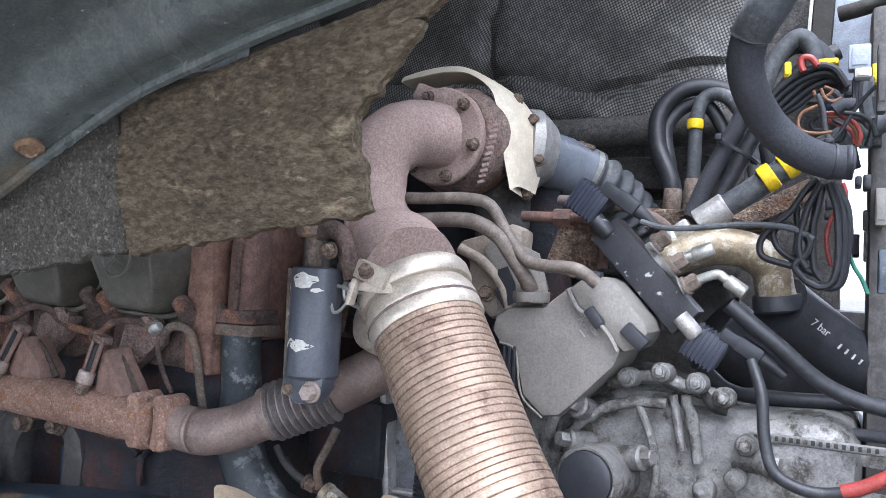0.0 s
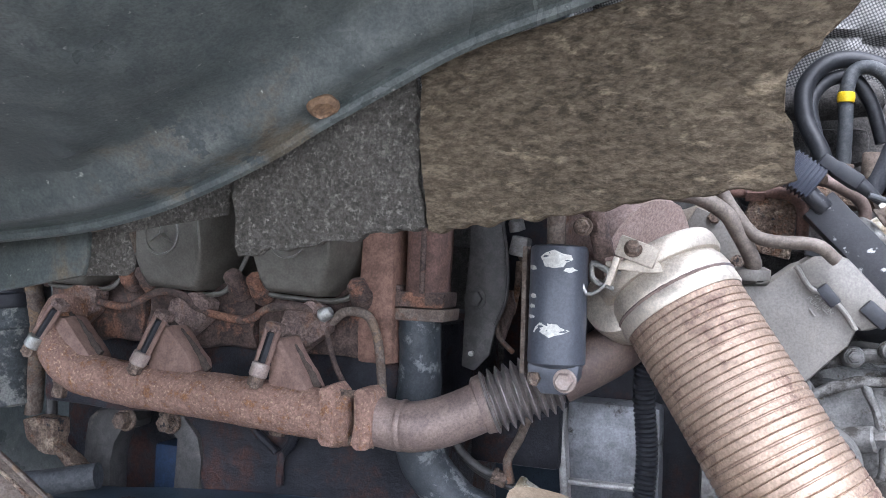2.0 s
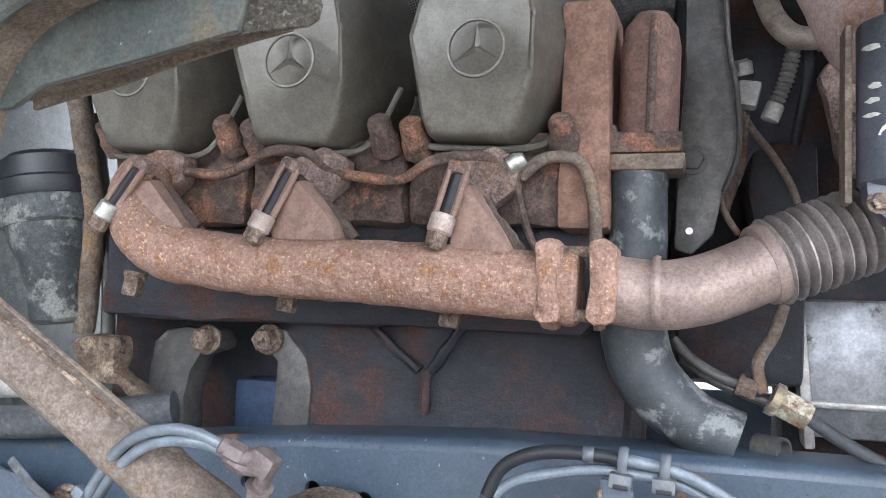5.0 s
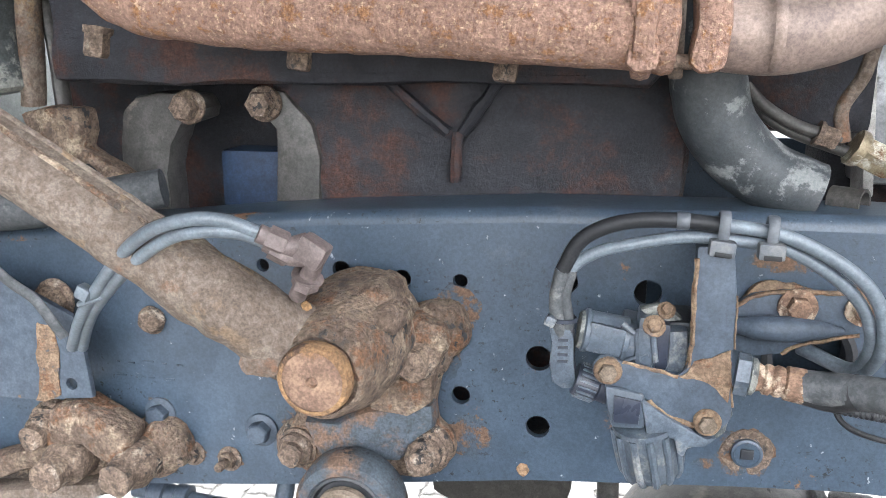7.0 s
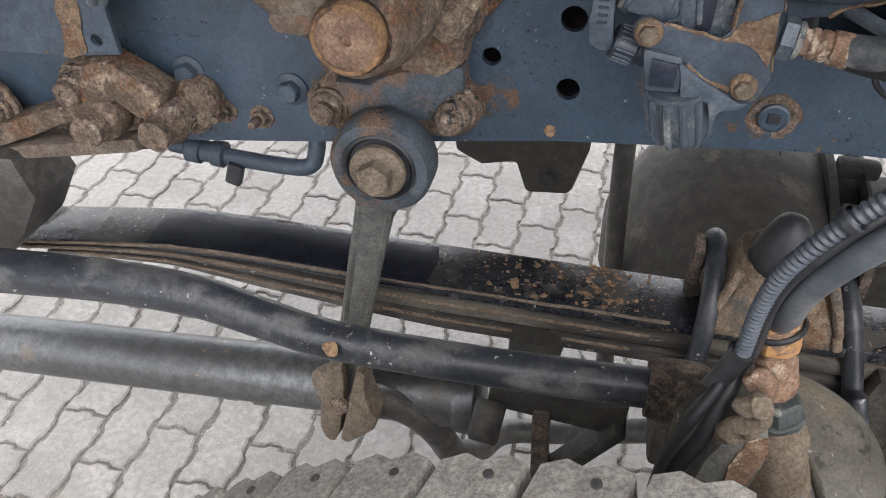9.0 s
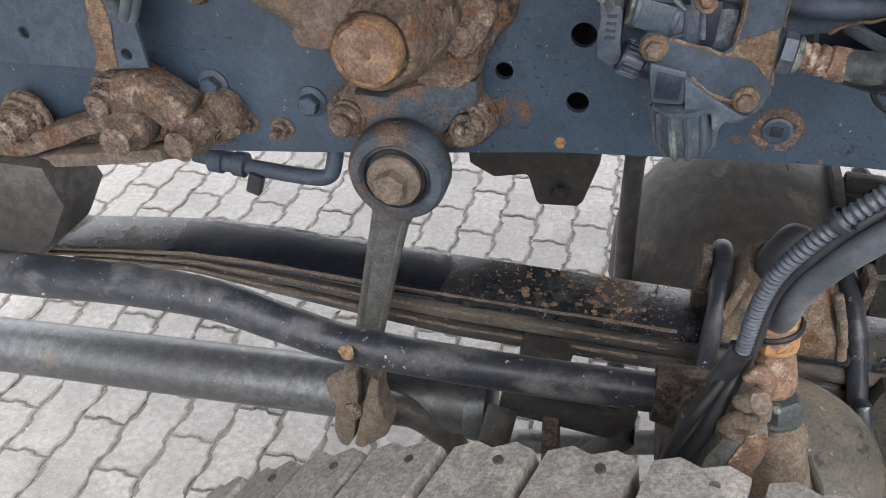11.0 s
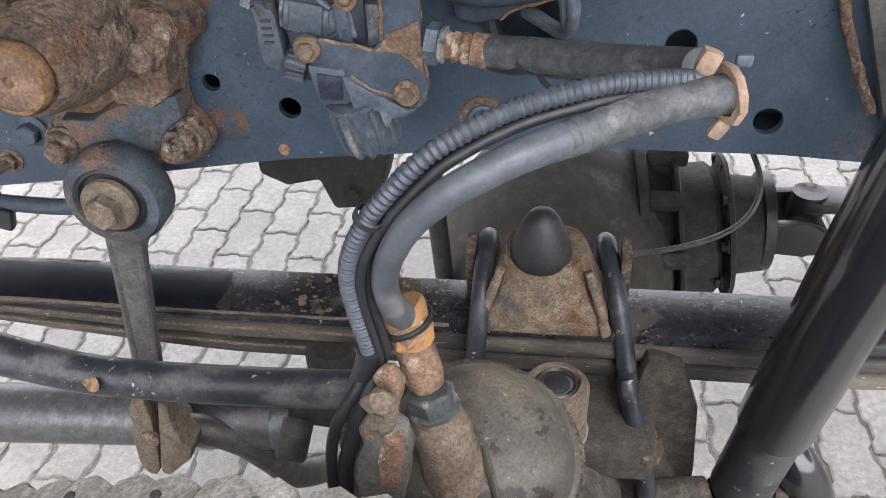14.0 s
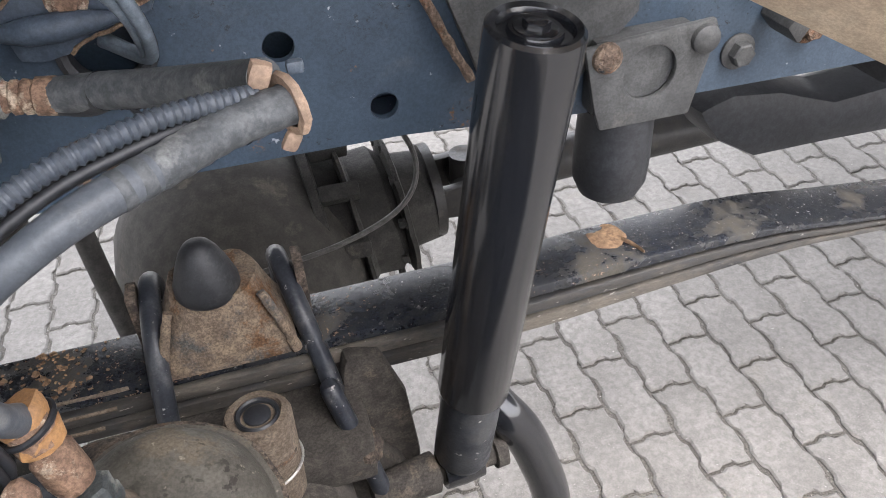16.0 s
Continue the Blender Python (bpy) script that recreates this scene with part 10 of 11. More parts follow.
for c, a, r in (((-0.162, 1.47, 2.005), (0.05, 0, 1), 0.0135), ((-0.02, 1.195, 1.872), (0.75, 0, 0.5), 0.019), ((0.004, 1.2, 1.89), (0.75, 0, 0.5), 0.0185)):
    b = lathe(B(), [(r - 0.002, -0.009), (r, -0.008), (r + 0.001, 0), (r, 0.008), (r - 0.002, 0.009)], c, a, 22, False)
    single("yellow_tape", b, "yellow", "bright yellow tape band round the hose", "tape", c, group="yellow tape bands")
yh = thing("taped_hose", "black hose with steel ferrule and yellow tape", "hose", (-0.1, 1.2, 1.81))
part("hose", tube(B(), [(-0.105, 1.2, 1.815), (-0.05, 1.2, 1.85), (0.0, 1.2, 1.885), (0.06, 1.21, 1.92), (0.12, 1.22, 1.95)], 0.0165, 18, 6), "hose", yh)
part("ferrule", lathe(B(), [(0.014, 0), (0.0195, 0.002), (0.0195, 0.045), (0.017, 0.047)], (-0.112, 1.2, 1.81), (0.82, 0, 0.55), 20), "alu", yh)
part("nut", hexbolt(B(), (-0.145, 1.2, 1.788), (0.82, 0, 0.55), 0.017, 0.03, 1.1), "zinc", yh)
part("ferrule", box(B(), (0.05, 1.225, 1.895), (0.05, 0.03, 0.03), Matrix.Rotation(-0.55, 4, "Y"), 0.005), "alu", yh)
rbk = thing("hose_manifold", "rust-brown block with upright hose unions", "manifold", (-0.15, 1.4, 1.82))
part("block", rough_up(box(B(), (-0.12, 1.40, 1.825), (0.2, 0.1, 0.035), Matrix.Rotation(0.05, 4, "Y"), 0.006), 0.002, 0.03), "rust_cast", rbk)
part("bar", rough_up(box(B(), (-0.02, 1.32, 1.845), (0.12, 0.05, 0.03), Matrix.Rotation(-0.45, 4, "Y"), 0.006), 0.002, 0.03), "rust_cast", rbk)
for x, y in ((-0.195, 1.45), (-0.165, 1.465), (-0.14, 1.33), (-0.113, 1.34)):
    part("union", hexbolt(B(), (x, y, 1.838), (0, 0, 1), 0.015, 0.018, 1.15), "rust_bolt", rbk)
    part("ferrule", lathe(B(), [(0.0145, 0), (0.0155, 0.002), (0.0155, 0.035), (0.014, 0.038)], (x, y, 1.852), (0.05, 0, 1), 18), "rust_tube", rbk)
def wiring(name, pts, r, material, label, group):
    return single(name, tube(B(), pts, r, 16 if r > 0.008 else 9, 6), material, label, "hose" if r > 0.008 else "cable", pts[0], group=group)


def connector(c, s, material):
    b = box(B(), c, s, None, 0.003)
    box(b, (c[0], c[1] - s[1] * 0.5, c[2]), (s[0] * 0.7, 0.004, s[2] * 0.7), None, 0.001)
    word = {"yellow": "bright yellow", "chip": "white", "bluebox": "blue", "hose": "grey", "pale_panel": "pale grey", "tank_grey": "dirty grey", "plastic_blue": "blue-grey", "dark_steel": "dark steel"}.get(material, "black")
    return single("connector", b, material, word + " wiring connector in the open harness", "connector", (c[0], c[1], c[2] - s[2] / 2), group="wiring connectors")


wiring("bundled_cable", [(-0.019, 1.15, 1.966), (-0.006, 1.15, 1.983), (0.019, 1.15, 2.001), (0.043, 1.15, 2.008), (0.058, 1.15, 2.003), (0.067, 1.15, 1.99), (0.073, 1.15, 1.979)], 0.0048, "wire_black", "black cable in the bundle behind the bend", "cable bundle")
wiring("bundled_cable", [(-0.017, 1.156, 1.962), (-0.001, 1.156, 1.979), (0.021, 1.156, 1.994), (0.045, 1.156, 2.001), (0.06, 1.156, 1.995), (0.067, 1.156, 1.986), (0.072, 1.156, 1.979)], 0.0048, "wire_black", "black cable in the bundle behind the bend", "cable bundle")
wiring("bundled_cable", [(-0.013, 1.162, 1.956), (0.003, 1.162, 1.972), (0.025, 1.162, 1.991), (0.047, 1.162, 1.999), (0.06, 1.162, 1.993), (0.067, 1.162, 1.985), (0.071, 1.162, 1.978)], 0.0048, "wire_black", "black cable in the bundle behind the bend", "cable bundle")
wiring("bundled_cable", [(-0.011, 1.168, 1.952), (0.007, 1.168, 1.966), (0.029, 1.168, 1.984), (0.049, 1.168, 1.992), (0.06, 1.168, 1.989), (0.067, 1.168, 1.984), (0.071, 1.168, 1.978)], 0.0048, "wire_black", "black cable in the bundle behind the bend", "cable bundle")
wiring("bundled_cable", [(-0.009, 1.174, 1.951), (0.012, 1.174, 1.962), (0.032, 1.174, 1.978), (0.047, 1.174, 1.988), (0.058, 1.174, 1.989), (0.067, 1.174, 1.983), (0.07, 1.174, 1.978)], 0.0048, "wire_black", "black cable in the bundle behind the bend", "cable bundle")
wiring("coiled_cable", [(0.042, 1.13, 1.86), (0.029, 1.13, 1.848), (0.012, 1.13, 1.821), (-0.004, 1.13, 1.806), (-0.02, 1.13, 1.788), (-0.024, 1.13, 1.773), (-0.017, 1.13, 1.761), (0.009, 1.13, 1.753), (0.031, 1.13, 1.747), (0.049, 1.13, 1.738)], 0.0045, "wire_black", "black cable hanging in a loose coil", "coiled cable")
wiring("coiled_cable", [(0.054, 1.12, 1.854), (0.063, 1.12, 1.825), (0.066, 1.12, 1.791), (0.066, 1.12, 1.757), (0.06, 1.12, 1.733), (0.047, 1.12, 1.726), (0.032, 1.12, 1.732)], 0.0043, "wire_black", "black cable hanging in a loose coil", "coiled cable")
wiring("coiled_cable", [(0.058, 1.126, 1.855), (0.069, 1.126, 1.825), (0.073, 1.126, 1.792), (0.072, 1.126, 1.753), (0.067, 1.126, 1.729), (0.052, 1.126, 1.725)], 0.0043, "wire_black", "black cable hanging in a loose coil", "coiled cable")
wiring("coiled_cable", [(0.062, 1.132, 1.853), (0.075, 1.132, 1.823), (0.079, 1.132, 1.792), (0.077, 1.132, 1.773), (0.073, 1.132, 1.739), (0.063, 1.132, 1.726), (0.045, 1.132, 1.728)], 0.0043, "wire_black", "black cable hanging in a loose coil", "coiled cable")
wiring("coiled_cable", [(0.067, 1.138, 1.849), (0.076, 1.138, 1.824), (0.078, 1.138, 1.797), (0.075, 1.138, 1.758), (0.069, 1.138, 1.734), (0.056, 1.138, 1.725)], 0.0043, "wire_black", "black cable hanging in a loose coil", "coiled cable")
wiring("coiled_cable", [(0.042, 1.144, 1.86), (0.022, 1.144, 1.84), (0.018, 1.144, 1.822), (0.02, 1.144, 1.792), (0.018, 1.144, 1.767), (0.026, 1.144, 1.752), (0.04, 1.144, 1.743)], 0.0043, "wire_black", "black cable hanging in a loose coil", "coiled cable")
wiring("coiled_cable", [(0.046, 1.12, 1.854), (0.034, 1.12, 1.83), (0.028, 1.12, 1.81), (0.022, 1.12, 1.781), (0.025, 1.12, 1.761), (0.032, 1.12, 1.749)], 0.0043, "wire_black", "black cable hanging in a loose coil", "coiled cable")
wiring("coiled_cable", [(0.047, 1.126, 1.852), (0.043, 1.126, 1.825), (0.038, 1.126, 1.801), (0.038, 1.126, 1.772), (0.041, 1.126, 1.747), (0.049, 1.126, 1.735)], 0.0043, "wire_black", "black cable hanging in a loose coil", "coiled cable")
wiring("coiled_cable", [(0.049, 1.132, 1.853), (0.041, 1.132, 1.831), (0.039, 1.132, 1.811), (0.035, 1.132, 1.777), (0.042, 1.132, 1.748)], 0.0043, "wire_black", "black cable hanging in a loose coil", "coiled cable")
wiring("coiled_cable", [(-0.004, 1.138, 1.802), (-0.009, 1.138, 1.792), (-0.004, 1.138, 1.777), (0.005, 1.138, 1.767), (0.017, 1.138, 1.759)], 0.0043, "wire_black", "black cable hanging in a loose coil", "coiled cable")
wiring("coiled_cable", [(-0, 1.144, 1.81), (0.016, 1.144, 1.8), (0.03, 1.144, 1.787), (0.033, 1.144, 1.772), (0.024, 1.144, 1.757)], 0.0043, "wire_black", "black cable hanging in a loose coil", "coiled cable")
wiring("coiled_cable", [(0.031, 1.12, 1.791), (0.035, 1.12, 1.781), (0.031, 1.12, 1.766), (0.018, 1.12, 1.751), (0.032, 1.12, 1.732)], 0.0043, "wire_black", "black cable hanging in a loose coil", "coiled cable")
wiring("thin_cable", [(-0.173, 1.115, 1.806), (-0.15, 1.118, 1.799), (-0.124, 1.12, 1.797), (-0.09, 1.12, 1.799), (-0.054, 1.12, 1.802), (-0.02, 1.12, 1.802), (0.013, 1.12, 1.798), (0.039, 1.12, 1.785)], 0.004, "hose", "thin grey cable above the valve bar", "thin cables")
wiring("red_wire", [(0.07, 1.16, 1.859), (0.074, 1.16, 1.844), (0.069, 1.16, 1.829), (0.059, 1.16, 1.816), (0.053, 1.16, 1.794), (0.054, 1.16, 1.774), (0.058, 1.16, 1.754)], 0.003, "wire_red", "thin red wire beside the coil", "loose wires")
wiring("green_wire", [(0.077, 1.16, 1.774), (0.084, 1.16, 1.754), (0.093, 1.16, 1.738), (0.1, 1.16, 1.72)], 0.0028, "wire_green", "thin green wire hanging down", "loose wires")
wiring("red_wire", [(0.039, 1.14, 2.006), (0.03, 1.14, 2.017), (0.021, 1.14, 2.017), (0.02, 1.14, 2.008), (0.023, 1.14, 2)], 0.0042, "wire_red", "red wire in a tight loop", "loose wires")
wiring("brown_wire", [(0.04, 1.13, 1.953), (0.023, 1.13, 1.945), (0.018, 1.13, 1.933), (0.023, 1.13, 1.922), (0.04, 1.13, 1.918), (0.057, 1.13, 1.919)], 0.0022, "wire_brown", "thin brown wire curling in the open harness", "loose wires")
wiring("grey_cable", [(0.039, 1.142, 1.97), (0.046, 1.142, 1.951), (0.049, 1.142, 1.927), (0.053, 1.142, 1.912)], 0.003, "hose", "grey cable in the open harness", "loose wires")
wiring("red_wire", [(0.048, 1.154, 1.948), (0.065, 1.154, 1.945), (0.083, 1.154, 1.932), (0.089, 1.154, 1.917), (0.087, 1.154, 1.906)], 0.003, "wire_red", "thin red wire curling in the open harness", "loose wires")
wiring("brown_wire", [(0.05, 1.166, 1.946), (0.068, 1.166, 1.944), (0.081, 1.166, 1.93), (0.086, 1.166, 1.915), (0.085, 1.166, 1.905)], 0.0028, "wire_brown", "thin brown wire curling in the open harness", "loose wires")
wiring("green_wire", [(0.052, 1.178, 1.951), (0.07, 1.178, 1.952), (0.085, 1.178, 1.939), (0.092, 1.178, 1.922), (0.091, 1.178, 1.907)], 0.0022, "wire_green", "thin green wire in the open harness", "loose wires")
wiring("red_wire", [(0.048, 1.19, 1.946), (0.065, 1.19, 1.94), (0.079, 1.19, 1.929), (0.083, 1.19, 1.914)], 0.0025, "wire_red", "thin red wire curling in the open harness", "loose wires")
wiring("black_wire", [(0.104, 1.13, 1.973), (0.09, 1.13, 1.957), (0.078, 1.13, 1.939), (0.066, 1.13, 1.919), (0.058, 1.13, 1.908)], 0.0026, "wire_black", "thin black wire in the open harness", "loose wires")
wiring("brown_wire", [(0.043, 1.142, 1.977), (0.048, 1.142, 1.965), (0.057, 1.142, 1.96), (0.067, 1.142, 1.964)], 0.002, "wire_brown", "thin brown wire curling in the open harness", "loose wires")
wiring("brown_wire", [(0.034, 1.154, 1.978), (0.039, 1.154, 1.968), (0.05, 1.154, 1.97), (0.056, 1.154, 1.977), (0.047, 1.154, 1.982)], 0.002, "wire_brown", "thin brown wire curling in the open harness", "loose wires")
wiring("black_wire", [(0.045, 1.166, 1.983), (0.056, 1.166, 1.975), (0.067, 1.166, 1.964), (0.069, 1.166, 1.954)], 0.002, "wire_black", "thin black wire in the open harness", "loose wires")
wiring("black_wire", [(0.039, 1.178, 1.949), (0.032, 1.178, 1.942), (0.035, 1.178, 1.932), (0.048, 1.178, 1.929)], 0.003, "wire_black", "thin black wire in the open harness", "loose wires")
wiring("black_wire", [(0.056, 1.19, 1.945), (0.07, 1.19, 1.935), (0.068, 1.19, 1.92), (0.057, 1.19, 1.915)], 0.0028, "wire_black", "thin black wire in the open harness", "loose wires")
wiring("black_wire", [(0.07, 1.13, 1.942), (0.086, 1.13, 1.939), (0.099, 1.13, 1.929), (0.105, 1.13, 1.912)], 0.003, "wire_black", "thin black wire in the open harness", "loose wires")
wiring("dark_cable", [(0.059, 1.142, 1.948), (0.069, 1.142, 1.954), (0.082, 1.142, 1.953)], 0.009, "hose_dark", "dark sleeved cable in the open harness", "loose wires")
wiring("grey_cable", [(0.094, 1.154, 1.984), (0.093, 1.154, 1.965), (0.095, 1.154, 1.946), (0.098, 1.154, 1.936)], 0.008, "hose", "grey cable in the open harness", "loose wires")
wiring("black_wire", [(0.101, 1.166, 1.967), (0.104, 1.166, 1.948), (0.102, 1.166, 1.924), (0.098, 1.166, 1.905)], 0.004, "wire_black", "thin black wire in the open harness", "loose wires")
wiring("pale_cable", [(0.078, 1.178, 1.947), (0.091, 1.178, 1.941), (0.102, 1.178, 1.928)], 0.004, "hose_pale", "pale cable in the open harness", "loose wires")
wiring("red_wire", [(0.048, 1.19, 1.943), (0.061, 1.19, 1.941), (0.07, 1.19, 1.932)], 0.0022, "wire_red", "thin red wire curling in the open harness", "loose wires")
wiring("coolant_hose", [(-0.037, 1.28, 2.001), (-0.032, 1.28, 2.026), (-0.02, 1.28, 2.055), (-0.005, 1.28, 2.076), (0.009, 1.28, 2.086), (0.022, 1.28, 2.079), (0.03, 1.28, 2.059), (0.03, 1.28, 2.04)], 0.0125, "hose", "dusty grey hose looping up behind the bend", "looped hoses")
connector((0.087, 1.2, 2.027), (0.026, 0.025, 0.033), "pale_panel")
connector((0.091, 1.2, 2.006), (0.02, 0.025, 0.014), "chip")
connector((0.092, 1.22, 1.987), (0.026, 0.025, 0.037), "hose")
connector((0.05, 1.22, 2.029), (0.025, 0.025, 0.009), "yellow")
connector((0.106, 1.25, 2.016), (0.007, 0.025, 0.027), "yellow")
connector((0.052, 1.2, 1.967), (0.008, 0.025, 0.012), "bluebox")
connector((0.109, 1.1, 1.973), (0.01, 0.025, 0.08), "dark_steel")
connector((0.102, 1.25, 1.931), (0.028, 0.025, 0.027), "plastic")
connector((0.074, 1.21, 1.989), (0.01, 0.025, 0.021), "plastic")
connector((0.054, 1.1, 1.901), (0.012, 0.025, 0.007), "plastic")
connector((-0.002, 1.25, 2.03), (0.009, 0.025, 0.022), "yellow")
connector((0.053, 1.35, 1.85), (0.012, 0.03, 0.016), "plastic")
connector((0.052, 1.35, 1.833), (0.012, 0.03, 0.009), "plastic")
connector((0.089, 1.5, 1.798), (0.015, 0.03, 0.038), "plastic")
connector((0.102, 1.3, 1.823), (0.012, 0.03, 0.028), "dark_steel")
connector((0.116, 1.25, 1.836), (0.014, 0.03, 0.05), "tank_grey")
connector((0.106, 1.3, 1.787), (0.017, 0.03, 0.044), "dark_steel")
connector((0.117, 1.2, 1.749), (0.01, 0.03, 0.056), "plastic_blue")
connector((0.088, 1.2, 1.864), (0.008, 0.03, 0.015), "plastic")
connector((0.098, 1.2, 1.863), (0.01, 0.03, 0.02), "plastic")
ct = thing("cable_tie", "black cable tie with a square head round hoses", "cable tie", (-0.1, 1.3, 1.9))
part("band", lathe(B(), [(0.034, -0.003), (0.0355, -0.002), (0.0355, 0.002), (0.034, 0.003)], (-0.075, 1.33, 1.93), (0.5, 0, 0.85), 26, False), "plastic", ct)
part("head", box(B(), (-0.1, 1.3, 1.95), (0.009, 0.01, 0.009), None, 0.001), "plastic", ct)
cr = thing("cab_rear_post", "dark steel post and brackets behind the cab hoses", "post", (0.3, 1.4, 1.4))
part("bulkhead", box(B(), (-0.03, 1.74, 1.75), (0.2, 0.03, 1.5), None, 0.01), "felt", cr)
part("post", box(B(), (0.16, 1.42, 1.9), (0.035, 0.05, 0.9), None, 0.006), "plastic", cr)
part("machine_panel", box(B(), (0.172, 1.32, 1.75), (0.14, 0.1, 0.74), None, 0.012), "dark_steel", cr)
part("pale_panel", box(B(), (0.1, 1.66, 2.23), (0.16, 0.03, 0.26), None, 0.012), "pale_panel", cr)
part("tan_post", box(B(), (0.035, 1.62, 2.24), (0.035, 0.03, 0.36), Matrix.Rotation(0.06, 4, "Y"), 0.006), "diff_pale", cr)
part("edge_strip", box(B(), (0.014, 1.615, 2.24), (0.006, 0.02, 0.34), Matrix.Rotation(0.06, 4, "Y"), 0.002), "chip", cr)
part("arm", tube(B(), [(0.06, 1.6, 2.215), (0.1, 1.59, 2.22), (0.16, 1.58, 2.235)], 0.014, 14, 4), "diff_pale", cr)
part("drum", lathe(B(), [(0.06, 0), (0.066, 0.006), (0.066, 0.14), (0.05, 0.16)], (0.19, 1.6, 2.14), (0.1, 0, 1), 30), "tank_grey", cr)
part("hole", lathe(B(), [(0.011, 0), (0.011, 0.003), (0.004, 0.003)], (0.092, 1.644, 2.16), (0, -1, 0), 20), "plastic", cr)
part("lower_beam", box(B(), (0.15, 1.7, 1.63), (0.5, 0.12, 0.12), None, 0.012), "dark_steel", cr)

# ---- gearbox ----
gb = thing("gearbox", "stained cast aluminium gearbox behind the engine", "gearbox", (0.0, 1.3, 1.1))
b = box(B(), (-0.13, 1.36, 1.36), (0.46, 0.42, 0.4), None, 0.05, 4)
bmesh.ops.subdivide_edges(b, edges=[e for e in b.edges if e.calc_length() > 0.08], cuts=6, use_grid_fill=True)
part("bell", rough_up(b, 0.007, 0.06, 1), "gearbox", gb)
b = lathe(B(), [(0.16, 0), (0.165, 0.02), (0.15, 0.06), (0.145, 0.3), (0.13, 0.9)], (0.03, 1.35, 1.33), (1, 0, -0.03), 36)
part("barrel", rough_up(b, 0.004, 0.05, 2), "gearbox", gb)
part("bell_flange", rough_up(lathe(B(), [(0.24, -0.015), (0.25, -0.012), (0.25, 0.012), (0.24, 0.015)], (-0.36, 1.4, 1.36), (1, 0, 0), 48), 0.002, 0.05), "gearbox", gb)
b = lathe(B(), [(0.042, 0), (0.044, 0.004), (0.044, 0.1), (0.04, 0.106), (0.037, 0.106), (0.036, 0.1), (0.001, 0.1)], (-0.213, 1.17, 1.455), (-0.1, -1, 0.1), 34)
port = part("port", b, "gearbox", gb)
part("port_plug", lathe(B(), [(0.036, 0), (0.036, 0.008), (0.03, 0.011), (0.002, 0.011)], (-0.2232, 1.067, 1.4652), (-0.1, -1, 0.1), 30), "plastic", port, "round black blanking plug")
for (x, y, z), a in (((-0.26, 1.13, 1.50), (-0.6, -0.8, 0.2)), ((-0.17, 1.12, 1.49), (0.9, -0.4, 0.2)), ((-0.18, 1.12, 1.41), (0, -1, 0)), ((-0.05, 1.14, 1.43), (0.7, -0.7, 0)), ((-0.25, 1.12, 1.55), (-0.2, -0.9, 0.3)), ((-0.02, 1.15, 1.5), (1, -0.3, 0)), ((0.03, 1.16, 1.42), (0, -1, 0.2)), ((-0.1, 1.12, 1.40), (0, -1, 0))):
    b = lathe(B(), [(0.017, -0.03), (0.017, 0.01), (0.014, 0.013)], (x, y, z), a, 16)
    hexbolt(b, Vector((x, y, z)) + Vector(a).normalized() * 0.013, a, 0.011, 0.014, 0)
    part("bolt_boss", rough_up(b, 0.0012, 0.01), "gearbox", gb)
for pts, r in (([(-0.295, 1.16, 1.508), (-0.279, 1.16, 1.542), (-0.247, 1.16, 1.569), (-0.203, 1.16, 1.587), (-0.156, 1.16, 1.595), (-0.115, 1.16, 1.586), (-0.078, 1.16, 1.578)], 0.0095), ([(-0.272, 1.13, 1.483), (-0.261, 1.13, 1.516), (-0.226, 1.13, 1.545), (-0.18, 1.13, 1.562), (-0.135, 1.13, 1.564)], 0.0075), ([(-0.172, 1.13, 1.56), (-0.156, 1.13, 1.521), (-0.147, 1.13, 1.477), (-0.15, 1.13, 1.439)], 0.006), ([(-0.111, 1.14, 1.577), (-0.101, 1.14, 1.533), (-0.094, 1.14, 1.49)], 0.008), ([(-0.129, 1.14, 1.575), (-0.121, 1.14, 1.538), (-0.115, 1.14, 1.502)], 0.006)):
    part("casting_rib", rough_up(tube(B(), pts, r, 10, 8), 0.0018, 0.015, r * 900), "gearbox", gb)
strip = part("seam_strip", tube(B(), [(-0.033, 1.15, 1.531), (0.017, 1.15, 1.531), (0.068, 1.15, 1.53), (0.122, 1.15, 1.529)], 0.006, 8, 6, flat=0.5), "gearbox", gb)
SP = spline([(-0.033, 1.15, 1.531), (0.017, 1.15, 1.531), (0.068, 1.15, 1.53), (0.122, 1.15, 1.529)], 6)
for p in SP[1:-1]:
    part("notch", box(B(), p + Vector((0, -0.005, 0.001)), (0.0045, 0.003, 0.006), None, 0.001), "diff", strip)
for k, c in enumerate([(-0.186, 1.12, 1.596), (-0.141, 1.12, 1.606), (-0.096, 1.12, 1.596), (-0.062, 1.12, 1.58), (-0.264, 1.12, 1.564), (-0.034, 1.12, 1.523), (-0.046, 1.12, 1.478), (-0.084, 1.12, 1.459)]):
    b = lathe(B(), [(0.014, 0.03), (0.014, 0.0), (0.012, -0.003)], c, (0, 1, -0.1), 16)
    hexbolt(b, Vector(c) + Vector((0, -0.003, 0)), (0, -1, 0.1), 0.0085, 0.011, 1.25, 0.004, 0.3 * k)
    part("flange_bolt", rough_up(b, 0.001, 0.01, k), "gearbox", gb)
part("rail_edge", rough_up(box(B(), (0.03, 1.2, 1.515), (0.28, 0.03, 0.018), Matrix.Rotation(0.07, 4, "Y"), 0.004), 0.002, 0.02), "gearbox", gb)
b = box(B(), (-0.16, 1.24, 1.55), (0.16, 0.12, 0.05), Matrix.Rotation(0.06, 4, "Y"), 0.012)
